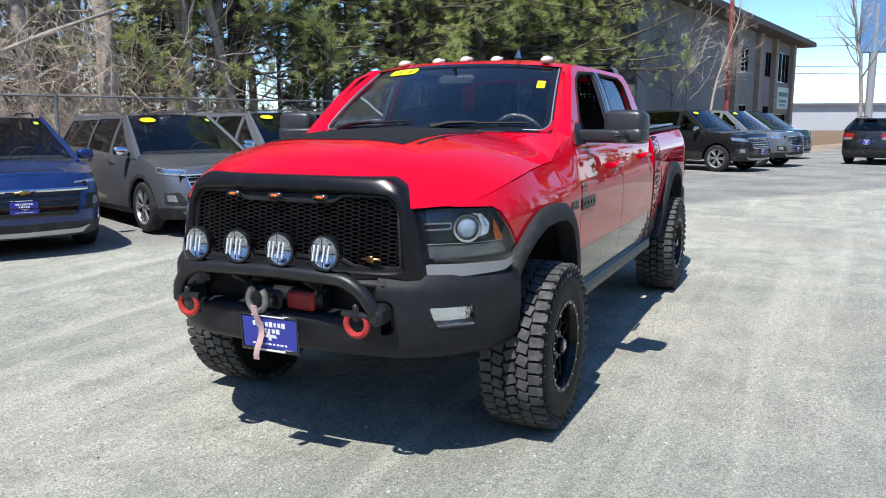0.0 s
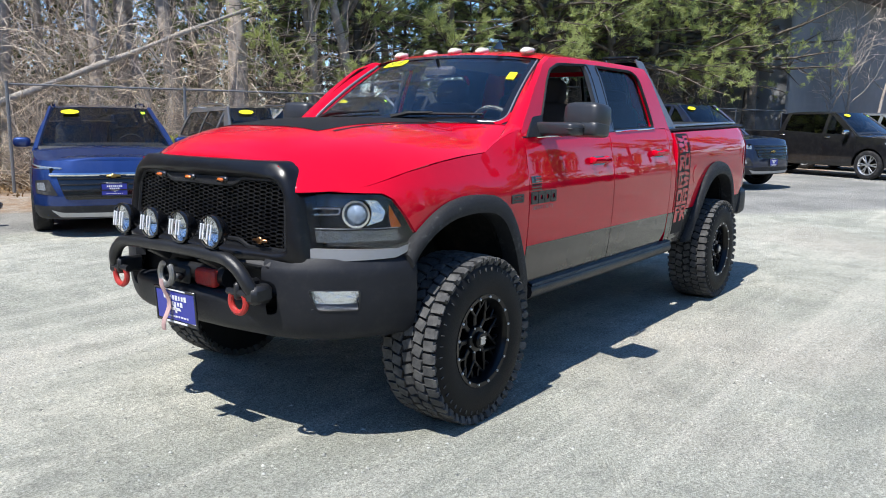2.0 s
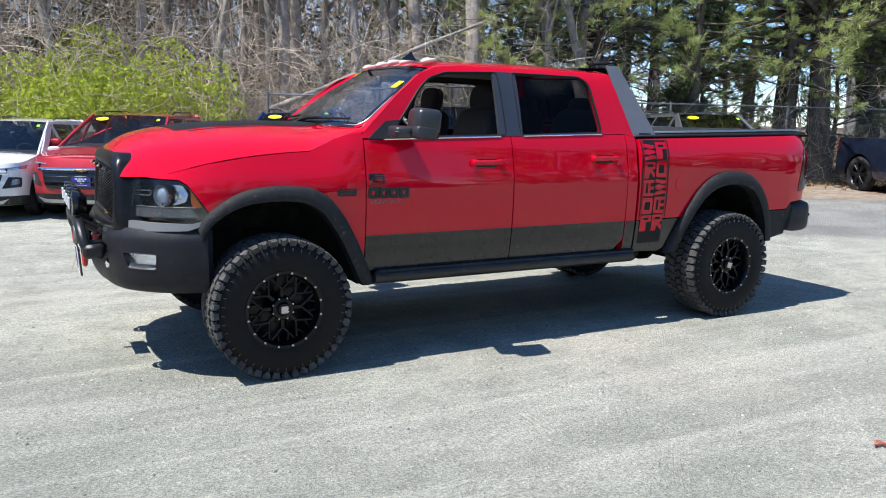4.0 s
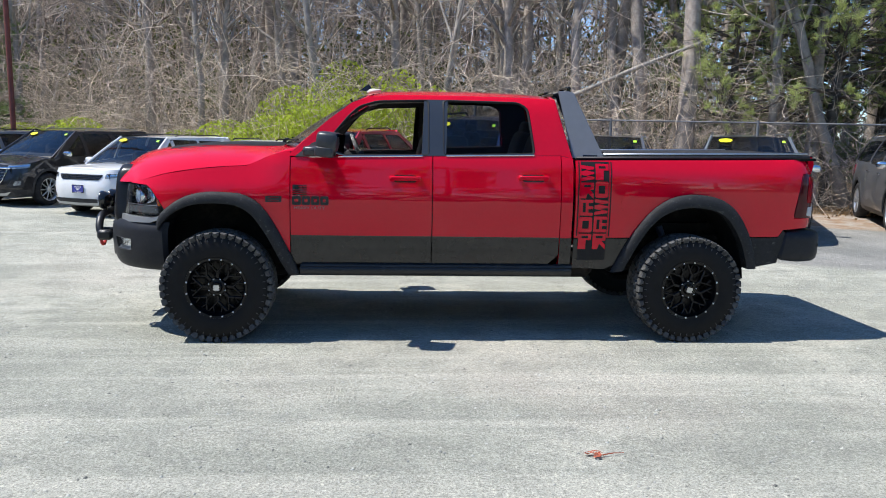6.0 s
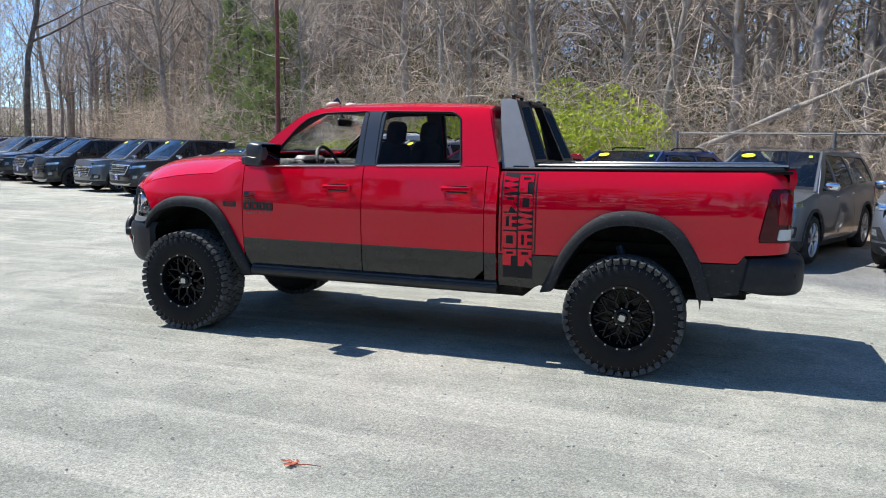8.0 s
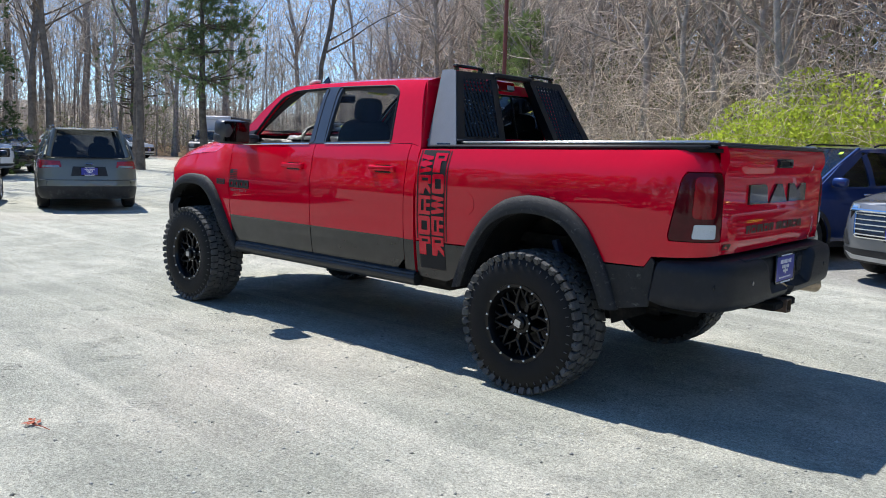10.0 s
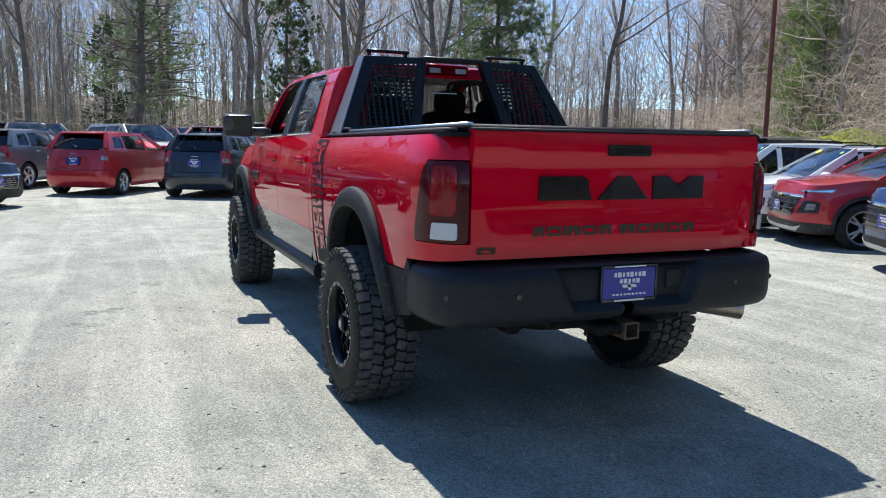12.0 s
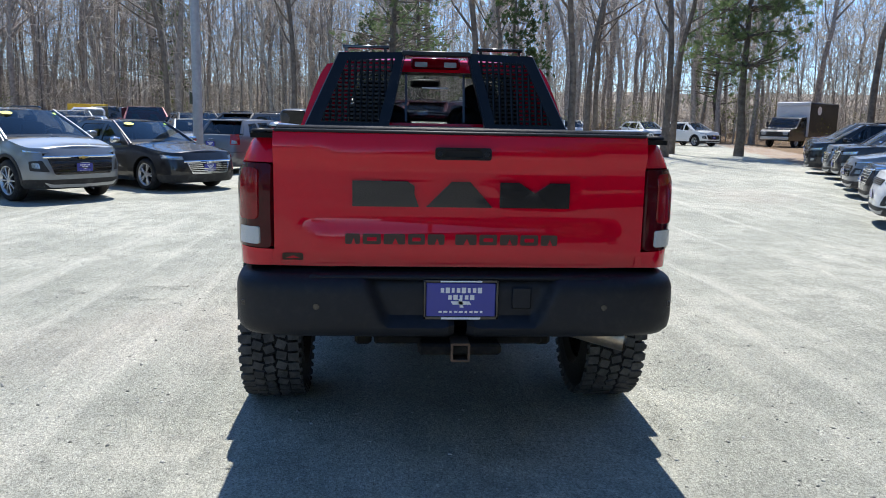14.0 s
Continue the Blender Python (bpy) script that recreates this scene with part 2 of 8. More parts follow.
    def patch(self, outline, fn, holes=(), step=.08, depth=0., way=None, flip=False, back=False):
        """A surface over a flat outline with holes, carried into space by fn, its edges turned in by depth along way."""
        loops = [dense(outline, step)] + [dense(h, step) for h in holes]
        p2, ed = [], []
        for lp in loops:
            o = len(p2)
            p2 += lp
            ed += [(o + i, o + (i + 1) % len(lp)) for i in range(len(lp))]
        bound = np.array(p2)
        lo, hi = bound.min(0), bound.max(0)
        gx, gy = np.meshgrid(np.arange(lo[0] + step / 2, hi[0], step), np.arange(lo[1] + step / 2, hi[1], step))
        g = np.stack([gx.ravel(), gy.ravel()], 1)
        if len(g):
            ok = inside(outline, g)
            for h in holes:
                ok &= ~inside(h, g)
            g = g[ok]
        if len(g):
            dist = np.sqrt(((g[:, None, :] - bound[None]) ** 2).sum(2)).min(1)
            g = g[dist > step * .45]
        allp = [Vector((float(a), float(b))) for a, b in p2] + [Vector((float(a), float(b))) for a, b in g]
        vs, _, fs, *_ = geometry.delaunay_2d_cdt(allp, ed, [], 0, 1e-6)
        cen = np.array([[(vs[f[0]].x + vs[f[1]].x + vs[f[2]].x) / 3, (vs[f[0]].y + vs[f[1]].y + vs[f[2]].y) / 3] for f in fs])
        ok = inside(outline, cen)
        for h in holes:
            ok &= ~inside(h, cen)
        faces = [tuple(f[::-1] if flip else f) for f, k in zip(fs, ok) if k]
        self.add([fn(q.x, q.y) for q in vs], faces)
        if depth:
            for lp in loops:
                top = [Vector(fn(*q)) for q in lp]
                low = [t + Vector(way(*q) if callable(way) else way) * depth for t, q in zip(top, lp)]
                self.grid([top + top[:1], low + low[:1]])
        if back:
            self.add([Vector(fn(q.x, q.y)) + Vector(way(q.x, q.y) if callable(way) else way) * depth for q in vs], [f[::-1] for f in faces])
        return self

    def plate(self, outline, fn, thick, holes=(), step=.2):
        """A flat plate: fn(u, v, w) with w from 0 to thick."""
        a = Vector(fn(0, 0, 1)) - Vector(fn(0, 0, 0))
        return self.patch(outline, lambda u, v: fn(u, v, 0), holes, step, thick, a, back=True)

    def mesh(self, name, angle=40):
        me = bpy.data.meshes.new(name)
        me.from_pydata(self.v, [], self.f)
        me.validate()
        if angle:
            me.shade_smooth()
            me.set_sharp_from_angle(angle=radians(angle))
        return me

    def ob(self, name, material, parent=None, label="", angle=40):
        me = self.mesh(name, angle)
        me.materials.append(material)
        o = new(name, me)
        o.parent = parent
        if label:
            o["label"] = label
        return o


def part_on(name, me, material_parent, m=None):
    """Another part on a mesh that exists already."""
    o = new(name, me)
    o.parent = material_parent
    if m is not None:
        o.matrix_basis = m
    return o


def text_geo(body, size, fn, depth=.002):
    """Letters of the built-in font, centred, carried into space by fn(u, v)."""
    cu = bpy.data.curves.new("letters", 'FONT')
    cu.body, cu.size, cu.align_x, cu.align_y, cu.resolution_u = body, size, 'CENTER', 'CENTER', 3
    tmp = bpy.data.objects.new("letters", cu)
    scene.collection.objects.link(tmp)
    me = bpy.data.meshes.new_from_object(tmp)
    g = Geo()
    g.add([fn(v.co.x, v.co.y) for v in me.vertices], [tuple(p.vertices) for p in me.polygons])
    bpy.data.objects.remove(tmp)
    bpy.data.curves.remove(cu)
    bpy.data.meshes.remove(me)
    return g

# ---- ground: one sheet, gravel lot, asphalt apron, leaf litter under the trees ----
def fence_y(x):
    return 12.05 - .30 * x + .32 * max(0, -8 - x)


def ground_z(x, y):
    z = .10 * min(1, max(0, (y - 3) / 5))
    z -= .10 * min(1, max(0, (-1.5 - x) / 2.5)) * min(1, max(0, (y - 4) / 3)) * min(1, max(0, (x + 9) / 3))
    back = y - fence_y(x)
    if back > 1 and x < 40:
        z += min(2.2, .10 * (back - 1)) * min(1, max(0, (14 - x) / 14))
    if x < -58:
        z += min(1.5, .05 * (-58 - x))
    return z


def ground_material():
    m = bpy.data.materials.new("gravel_asphalt_litter")
    m.use_nodes = True
    nt = m.node_tree
    n, l = nt.nodes, nt.links
    b = n["Principled BSDF"]
    b.inputs["Roughness"].default_value, b.inputs["Specular IOR Level"].default_value = .95, .15
    co = n.new("ShaderNodeTexCoord").outputs["Object"]

    def noise_of(scale, detail=6, rough=.6, dist=0., vec=co):
        t = n.new("ShaderNodeTexNoise")
        t.inputs["Scale"].default_value, t.inputs["Detail"].default_value, t.inputs["Roughness"].default_value, t.inputs["Distortion"].default_value = scale, detail, rough, dist
        l.new(vec, t.inputs["Vector"])
        return t.outputs["Fac"]

    def ramp(src, a, b_, lo=0., hi=1.):
        r = n.new("ShaderNodeMapRange")
        r.inputs["From Min"].default_value, r.inputs["From Max"].default_value = a, b_
        r.inputs["To Min"].default_value, r.inputs["To Max"].default_value = lo, hi
        l.new(src, r.inputs["Value"])
        return r.outputs["Result"]

    def mix(f, a, b_, how='MIX'):
        x = n.new("ShaderNodeMixRGB")
        x.blend_type = how
        for i, v in ((0, f), (1, a), (2, b_)):
            if isinstance(v, tuple):
                x.inputs[i].default_value = (*v, 1)
            elif isinstance(v, float):
                x.inputs[i].default_value = v
            else:
                l.new(v, x.inputs[i])
        return x.outputs[0]

    def plane(a, b_, c, wob):
        """How far a place lies beyond the line a x + b y = c, with a ragged edge."""
        s = n.new("ShaderNodeSeparateXYZ")
        l.new(co, s.inputs[0])
        d = n.new("ShaderNodeVectorMath")
        d.operation = 'DOT_PRODUCT'
        d.inputs[1].default_value = (a, b_, 0)
        l.new(co, d.inputs[0])
        q = n.new("ShaderNodeMath")
        q.operation = 'MULTIPLY_ADD'
        l.new(noise_of(.9, 5, .6), q.inputs[0])
        q.inputs[1].default_value = wob
        l.new(d.outputs["Value"], q.inputs[2])
        return ramp(q.outputs[0], c + wob * .5 - .25, c + wob * .5 + .25)
    # stretched streaks left by tyres
    mp = n.new("ShaderNodeMapping")
    mp.inputs["Rotation"].default_value = (0, 0, radians(24))
    mp.inputs["Scale"].default_value = (.35, 2.6, 1)
    l.new(co, mp.inputs["Vector"])
    mp2 = n.new("ShaderNodeMapping")
    mp2.inputs["Rotation"].default_value = (0, 0, radians(-38))
    mp2.inputs["Scale"].default_value = (.5, 3.2, 1)
    l.new(co, mp2.inputs["Vector"])
    mp3 = n.new("ShaderNodeMapping")
    mp3.inputs["Rotation"].default_value = (0, 0, radians(9))
    mp3.inputs["Scale"].default_value = (.07, 1.5, 1)
    l.new(co, mp3.inputs["Vector"])
    patches = ramp(noise_of(.55, 9, .62, .6), .38, .62)
    base = mix(patches, (.34, .345, .29), (.50, .492, .415))
    base = mix(ramp(noise_of(2.6, 9, .7, .5), .45, .62, 0., .8), base, (.305, .308, .262))
    base = mix(ramp(noise_of(1.2, 6, .6, .2, mp.outputs[0]), .55, .72, 0., .5), base, (.57, .55, .465))
    base = mix(ramp(noise_of(1.5, 6, .6, .2, mp2.outputs[0]), .56, .72, 0., .5), base, (.315, .318, .27))
    base = mix(ramp(noise_of(1.4, 5, .55, .9, mp3.outputs[0]), .53, .66, 0., .55), base, (.56, .545, .465))
    base = mix(ramp(noise_of(1.9, 5, .55, .7, mp3.outputs[0]), .55, .68, 0., .4), base, (.30, .305, .262))
    base = mix(ramp(noise_of(.23, 5, .5), .56, .70, 0., .35), base, (.46, .40, .34))
    grain = ramp(noise_of(72, 4, .8), .32, .68, .45, 1.52)
    grit = ramp(noise_of(26, 7, .8), .30, .70, .64, 1.36)
    v = n.new("ShaderNodeTexVoronoi")
    v.inputs["Scale"].default_value = 45
    l.new(co, v.inputs["Vector"])
    specks = ramp(v.outputs["Distance"], .06, .16, .35, 1.)
    pick = ramp(noise_of(5, 6, .75), .44, .56)
    specks = mix(pick, (1., 1., 1.), specks)
    g2 = mix(1., grain, grit, 'MULTIPLY')
    gravel = mix(1., mix(1., base, g2, 'MULTIPLY'), specks, 'MULTIPLY')
    asph = mix(1., mix(ramp(noise_of(.6, 6, .6), .4, .62), (.22, .22, .205), (.325, .318, .292)), g2, 'MULTIPLY')
    col = mix(plane(.555, .83, 5.3, .7), gravel, asph)
    rust = mix(1., mix(ramp(noise_of(3, 6, .7), .4, .6), (.30, .20, .13), (.38, .34, .29)), g2, 'MULTIPLY')
    col = mix(plane(.29, .957, 8.6, 2.4), col, rust)
    litter = mix(ramp(noise_of(7, 9, .75), .38, .62), (.13, .085, .05), (.27, .19, .12))
    litter = mix(1., litter, g2, 'MULTIPLY')
    col = mix(plane(.287, .958, 11.3, 1.2), col, litter)
    col = mix(plane(-1., .0, 56., 2.), col, litter)
    col = mix(plane(-.3, -.95, 30., 2.), col, litter)
    l.new(col, b.inputs["Base Color"])
    h = n.new("ShaderNodeMath")
    h.operation = 'ADD'
    l.new(noise_of(66, 5, .78), h.inputs[0])
    l.new(noise_of(6, 6, .65), h.inputs[1])
    bp = n.new("ShaderNodeBump")
    bp.inputs["Strength"].default_value, bp.inputs["Distance"].default_value = .75, .03
    l.new(h.outputs[0], bp.inputs["Height"])
    l.new(bp.outputs["Normal"], b.inputs["Normal"])
    return m


GROUND = ground_material()
xs = sorted(set([-600, -300, -160, -110, -90, -80] + list(range(-72, 41, 2)) + [50, 60, 75, 90, 150, 300, 600]))
ys = sorted(set([-600, -300, -150, -90, -60, -40, -30, -20] + list(range(-14, 46, 1)) + [50, 60, 75, 90, 150, 300, 600]))
tagged(Geo().grid([[(x, y, ground_z(x, y)) for y in ys] for x in xs]).ob("ground", GROUND), "pale dusty packed gravel lot with asphalt apron", "ground", kind="structure")
# ---- the red pickup truck ----
truck = tagged(new("pickup_truck"), "lifted bright red crew-cab pickup with black trim, parked on gravel", "pickup truck")
WHEEL_X, WHEEL_R = 1.8975, .44
PROFILE = spline([(.48, .915), (.56, .942), (.66, .966), (.85, .989), (1.0, .9985), (1.09, 1.0005), (1.18, 1.0), (1.22, .997), (1.25, .990), (1.30, .981), (1.38, .968), (1.43, .958), (1.47, .94),
                  (1.50, .925), (1.6, .893), (1.75, .842), (1.88, .79), (1.95, .745), (2.0, .68)])
BEDPROFILE = spline([(.48, .935), (.6, .955), (.86, .988), (1.04, 1.0), (1.14, 1.0015), (1.28, 1.001), (1.34, .997), (1.38, .986), (1.42, .973), (1.46, .955), (1.50, .93), (1.53, .88)])


def plan_curve(points, fixed):
    """A plan line as a function of the way along it; the way equals x at the fixed point."""
    p = np.array(points, float)
    fine = []
    t = np.arange(len(p))
    f = spline([(a, tuple(b)) for a, b in zip(t, p)])
    for a in np.linspace(0, len(p) - 1, 240):
        fine.append(f(a))
    fine = np.array(fine)
    way = np.concatenate([[0], np.cumsum(np.linalg.norm(np.diff(fine, axis=0), axis=1))])
    i = int(np.argmin(abs(fine[:, 0] - fixed)))
    way = way - way[i] + fine[i, 0]

    def at(q):
        x, y = np.interp(q, way, fine[:, 0]), np.interp(q, way, fine[:, 1])
        a, b = (np.interp(q + .02, way, fine[:, k]) - np.interp(q - .02, way, fine[:, k]) for k in (0, 1))
        ln = math.hypot(a, b) or 1
        return x, y, -b / ln, a / ln
    return at


FRONT = plan_curve([(-2.775, .50), (-2.755, .57), (-2.72, .65), (-2.655, .755), (-2.56, .85), (-2.45, .918), (-2.33, .957), (-2.12, .984), (-1.8, .997), (-1.3, 1.0), (1.0, 1.0)], -1.3)
REAR = plan_curve([(.8, 1.0), (2.6, .998), (2.76, .988), (2.87, .965), (2.945, .92), (2.985, .865), (3.0, .81)], 2.0)


def side(s):
    """The cab's and fenders' outer skin: way along the plan, height -> place."""
    def fn(q, z):
        x, y, nx, ny = FRONT(q)
        k = min(1, max(0, (-1.36 - q) / .3))
        d = 1 - PROFILE(z) + .25 * max(0, z - 1.2) * k * k * (3 - 2 * k)
        lean = .16 * max(0, z - .98) * min(1, max(0, (-1.9 - q) / .5))
        return Vector((x - nx * d + lean, s * (y - ny * d), z))
    return fn


def bedside(s):
    def fn(q, z):
        x, y, nx, ny = REAR(q)
        d = 1 - BEDPROFILE(z)
        return Vector((x - nx * d, s * (y - ny * d), z))
    return fn


ARCH_F_OUT = [(-.475, .93), (-.45, .99), (-.33, 1.10), (-.19, 1.16), (-.03, 1.18), (.15, 1.172), (.29, 1.12), (.40, 1.0), (.48, .86), (.56, .70), (.64, .52)]
ARCH_F_IN = [(-.46, .87), (-.425, .93), (-.31, 1.03), (-.17, 1.08), (-.02, 1.092), (.12, 1.083), (.24, 1.03), (.34, .91), (.42, .77), (.49, .63), (.55, .52)]
ARCH_R_OUT = [(-.635, .56), (-.55, .75), (-.44, .94), (-.30, 1.10), (-.14, 1.19), (.02, 1.213), (.2, 1.19), (.36, 1.10), (.47, .95), (.55, .78), (.60, .60)]
ARCH_R_IN = [(-.54, .58), (-.43, .81), (-.31, .98), (-.22, 1.05), (-.10, 1.095), (.02, 1.107), (.14, 1.095), (.26, 1.05), (.37, .93), (.45, .78), (.51, .60)]


def arch(pts, cx, n=28):
    f = spline([(i, p) for i, p in enumerate(pts)])
    return [(cx + f(t)[0], f(t)[1]) for t in np.linspace(0, len(pts) - 1, n)]


def mid(a, b, k=.5):
    return [(p[0] * (1 - k) + q[0] * k, p[1] * (1 - k) + q[1] * k) for p, q in zip(a, b)]


def flare(s, out, inn, fn, name):
    """An arched flare that stands proud of the body, rounded on its outer edge."""
    g = Geo()
    rows = []
    for (x0, z0), (x1, z1) in zip(out, inn):
        a, b = fn(x0, z0), fn(x1, z1)
        o = Vector((0, s, 0))
        rows.append([a - o * .01, a + o * .018, a.lerp(b, .08) + o * .032, a.lerp(b, .35) + o * .047, a.lerp(b, .8) + o * .052, b + o * .046, b + o * .03, b - o * .07])
    g.grid(rows)
    g.add(rows[-1], [tuple(range(8))]).add(rows[0], [tuple(range(8))])
    return g.ob(name, SCUFFED, truck, "scuffed black plastic wheel-arch flare", 50)


def well(s, inn, fn, cx):
    g = Geo()
    rows = [[fn(x, z) - Vector((0, s * d, 0)) for d in (.05, .25, .5)] for x, z in [(inn[0][0] - .02, .62)] + inn + [(inn[-1][0] + .02, .5)]]
    g.grid(rows)
    g.add([(cx - .62, s * .46, .5), (cx + .62, s * .46, .5), (cx + .62, s * .46, 1.25), (cx - .62, s * .46, 1.25)], [(0, 1, 2, 3)])
    return g.ob("wheel_well", UNDER, truck)


LINE = .842
for s in (-1, 1):
    S, B = side(s), bedside(s)
    inn = Vector((0, -s, 0))
    fo, fi, ro, ri = arch(ARCH_F_OUT, -WHEEL_X), arch(ARCH_F_IN, -WHEEL_X), arch(ARCH_R_OUT, WHEEL_X), arch(ARCH_R_IN, WHEEL_X)
    fm, rm = mid(fo, fi), mid(ro, ri)
    # front fender
    poly = [(-2.76, 1.226), (-2.58, 1.252), (-2.37, 1.306), (-2.1, 1.346), (-1.86, 1.369), (-1.68, 1.381), (-1.60, 1.418), (-1.50, 1.462), (-1.40, 1.492), (-1.338, 1.50), (-1.338, .60)] + fm[::-1][1:-1] + \
           [(-2.315, .985), (-2.308, 1.024), (-2.375, 1.105), (-2.455, 1.19), (-2.51, 1.218)]
    Geo().patch(poly, S, step=.06, depth=.02, way=inn, flip=s > 0).ob("front_fender", RED, truck)
    flare(s, fo, fi, S, "fender_flare")
    well(s, fi, S, -WHEEL_X)
    # doors
    for name, x0, x1, hx in (("front_door", -1.331, -.222, -.437), ("rear_door", -.214, .815, .590)):
        door = Geo().patch([(x0, LINE + .004), (x1, LINE + .004), (x1, 1.50), (x0, 1.455 if x0 < -1 else 1.482)], S, step=.055, depth=.02, way=inn, flip=s > 0).ob(name, RED, truck)
        low = [(x0, .615), (x1 - (.09 if x0 > -1 else 0), .615), (x1, .70), (x1, LINE - .004), (x0, LINE - .004)]
        Geo().patch(low, S, step=.06, depth=.02, way=inn, flip=s > 0).ob("lower_band", GREYBAND, door, "charcoal lower two-tone band")
        Geo().grid([[S(x, LINE + dz) + Vector((0, s * .0015, 0)) for x in np.linspace(x0, x1, 12)] for dz in (-.004, .004)]).ob("pinstripe", GLOSSBLK, door)
        z = 1.305 + .018 * (hx + .44)
        y = S(hx, z).y
        h = Geo()
        h.slab((hx, y + s * .032, z), (.245, .022, .036), .009)
        for dx in (-.105, .105):
            h.slab((hx + dx, y + s * .014, z), (.038, .035, .044), .008)
        h.ob("door_handle", RED, door)
        # no hollow behind the handle: a flat black patch gives the recess its shade
        Geo().patch(rounded([(-.09, -.028), (.09, -.028), (.09, .028), (-.09, .028)], .02), lambda u, v: S(hx + u, z - .004 + v) + Vector((0, s * .002, 0)), step=.04).ob("handle_recess", GLOSSBLK, door)
        w0, w1 = (-1.19, -.30) if x0 < -1 else (-.11, .60)
        Geo().tube([S(x, 1.462 + .021 * (x + 1.13) / .87) + Vector((0, s * .004, 0)) for x in np.linspace(w0, w1, 8)], .006, 6).ob("belt_moulding", CHROME if s < 0 else SILVER, door)
    # cab corner behind the doors
    Geo().patch([(.822, .615), (.915, .615), (.915, 1.478), (.822, 1.50)], S, step=.06, depth=.06, way=inn, flip=s > 0).ob("cab_corner", RED, truck)
    Geo().patch([(.823, .60), (.917, .60), (.917, LINE), (.823, LINE)], lambda q, z: S(q, z) + Vector((0, s * .003, 0)), step=.08).ob("lower_corner_band", GREYBAND, truck)
    Geo().tube([(x, s * .945, .565) for x in (-1.26, -.5, .3, .93)], .048, 10).ob("rocker_panel", SATIN, truck)
    Geo().grid([[(x, s * y, z) for x in (-1.25, -.4, .4, .93)] for y, z in ((.955, .625), (.985, .612), (.99, .598), (.955, .575))]).ob("sill_moulding", SATIN, truck)
    # cab frame with window openings
    fwin = rounded([(-1.145, 1.468), (-.882, 1.79), (-.80, 1.862), (-.66, 1.905), (-.25, 1.922), (-.25, 1.487)], .03)
    rwin = rounded([(-.13, 1.488), (-.13, 1.923), (.48, 1.918), (.555, 1.872), (.603, 1.51)], .035)
    frame_o = [(-1.36, 1.465), (-1.26, 1.56), (-1.05, 1.75), (-.86, 1.895), (-.72, 1.945), (-.5, 1.962), (.2, 1.966), (.6, 1.962), (.775, 1.955), (.83, 1.75), (.912, 1.482), (.815, 1.505),
               (-.2, 1.485), (-.8, 1.464)]
    Geo().patch(frame_o, S, [fwin, rwin], .05, .035, inn, s > 0).ob("cab_frame", RED, truck)
    Geo().patch(frame_o[1:-3] + [(.80, 1.40), (-1.2, 1.40)], lambda q, z: S(q, z) - Vector((0, s * .05, 0)), [fwin, rwin], .08).ob("inner_trim", DASH, truck, "dark inner door frame trim")
    Geo().patch([(-1.30, .70), (.85, .70), (.85, 1.44), (-1.25, 1.44)], lambda q, z: S(q, z) - Vector((0, s * .045, 0)), step=.2).ob("door_card", DASH, truck, "dark inner door panel")
    Geo().patch([(-.305, 1.482), (-.285, 1.93), (-.095, 1.93), (-.112, 1.487)], lambda q, z: S(q, z) + Vector((0, s * .004, 0)), step=.08, depth=.03, way=inn).ob(
        "b_pillar", mat("pillar_black_gloss" + ("" if s < 0 else "_far"), (.035, .04, .05), .28, coat=.5, var=.06), truck, "gloss black centre pillar")
    for win, nm in ((fwin, "front_side_seal"), (rwin, "rear_side_seal")):
        loop = [S(*p) - Vector((0, s * .004, 0)) for p in dense(win, .05)]
        Geo().tube(loop + loop[:1], .011, 5, False).ob(nm, MATTBLK, truck)
    pane = Geo().patch(rwin, lambda q, z: S(q, z) - Vector((0, s * .02, 0)), step=.09, flip=s > 0).ob("rear_side_window", mat("tinted_glass" + ("" if s < 0 else "_far"), (.32, .34, .34), .01, trans=1., ior=1.05, coat=1., coat_ior=1.18, coat_rough=.0), truck, "dark tinted side glass")
    pane.visible_shadow = s > 0
    if s > 0:
        pane = Geo().patch(fwin, lambda q, z: S(q, z) - Vector((0, s * .02, 0)), step=.09, flip=True).ob("front_side_window", GLASS_CLEAR, truck)
        pane.visible_shadow = s > 0
    # bed side, with the lamp opening at its rear corner
    up = [(.938, 1.468), (1.4, 1.478), (2.2, 1.492), (2.75, 1.505), (3.085, 1.515), (3.085, 1.395), (2.862, 1.395), (2.838, 1.36), (2.782, 1.06), (2.79, 1.025), (3.085, 1.025), (3.085, .955), (2.70, .93), (2.66, LINE + .03),
          (WHEEL_X + .52, LINE + .025)] + [p for p in rm[::-1] if p[1] > LINE + .03] + [(WHEEL_X - .5, LINE + .01), (.938, LINE + .004)]
    bed = Geo().patch(up, B, step=.06, depth=.03, way=inn, flip=s > 0).ob("bed_side", RED, truck)
    low = [(.938, .595), (1.20, .585)] + [p for p in rm if p[1] < LINE and p[0] < WHEEL_X][1:] + [(WHEEL_X - .5, LINE + .002), (.938, LINE - .004)]
    Geo().patch(low, B, step=.06, depth=.02, way=inn, flip=s > 0).ob("lower_band", GREYBAND, bed, "charcoal lower two-tone band")
    low = [(WHEEL_X + .50, LINE + .015), (2.66, LINE + .022), (2.70, .925), (2.72, .90), (2.68, .648), (2.49, .61), (WHEEL_X + .575, .60)] + [p for p in rm[::-1] if p[1] < LINE and p[0] > WHEEL_X][1:]
    Geo().patch(low, B, step=.06, depth=.02, way=inn, flip=s > 0).ob("lower_band", SCUFFED, bed, "scuffed charcoal lower quarter")
    flare(s, ro, ri, B, "bed_flare")
    well(s, ri, B, WHEEL_X)
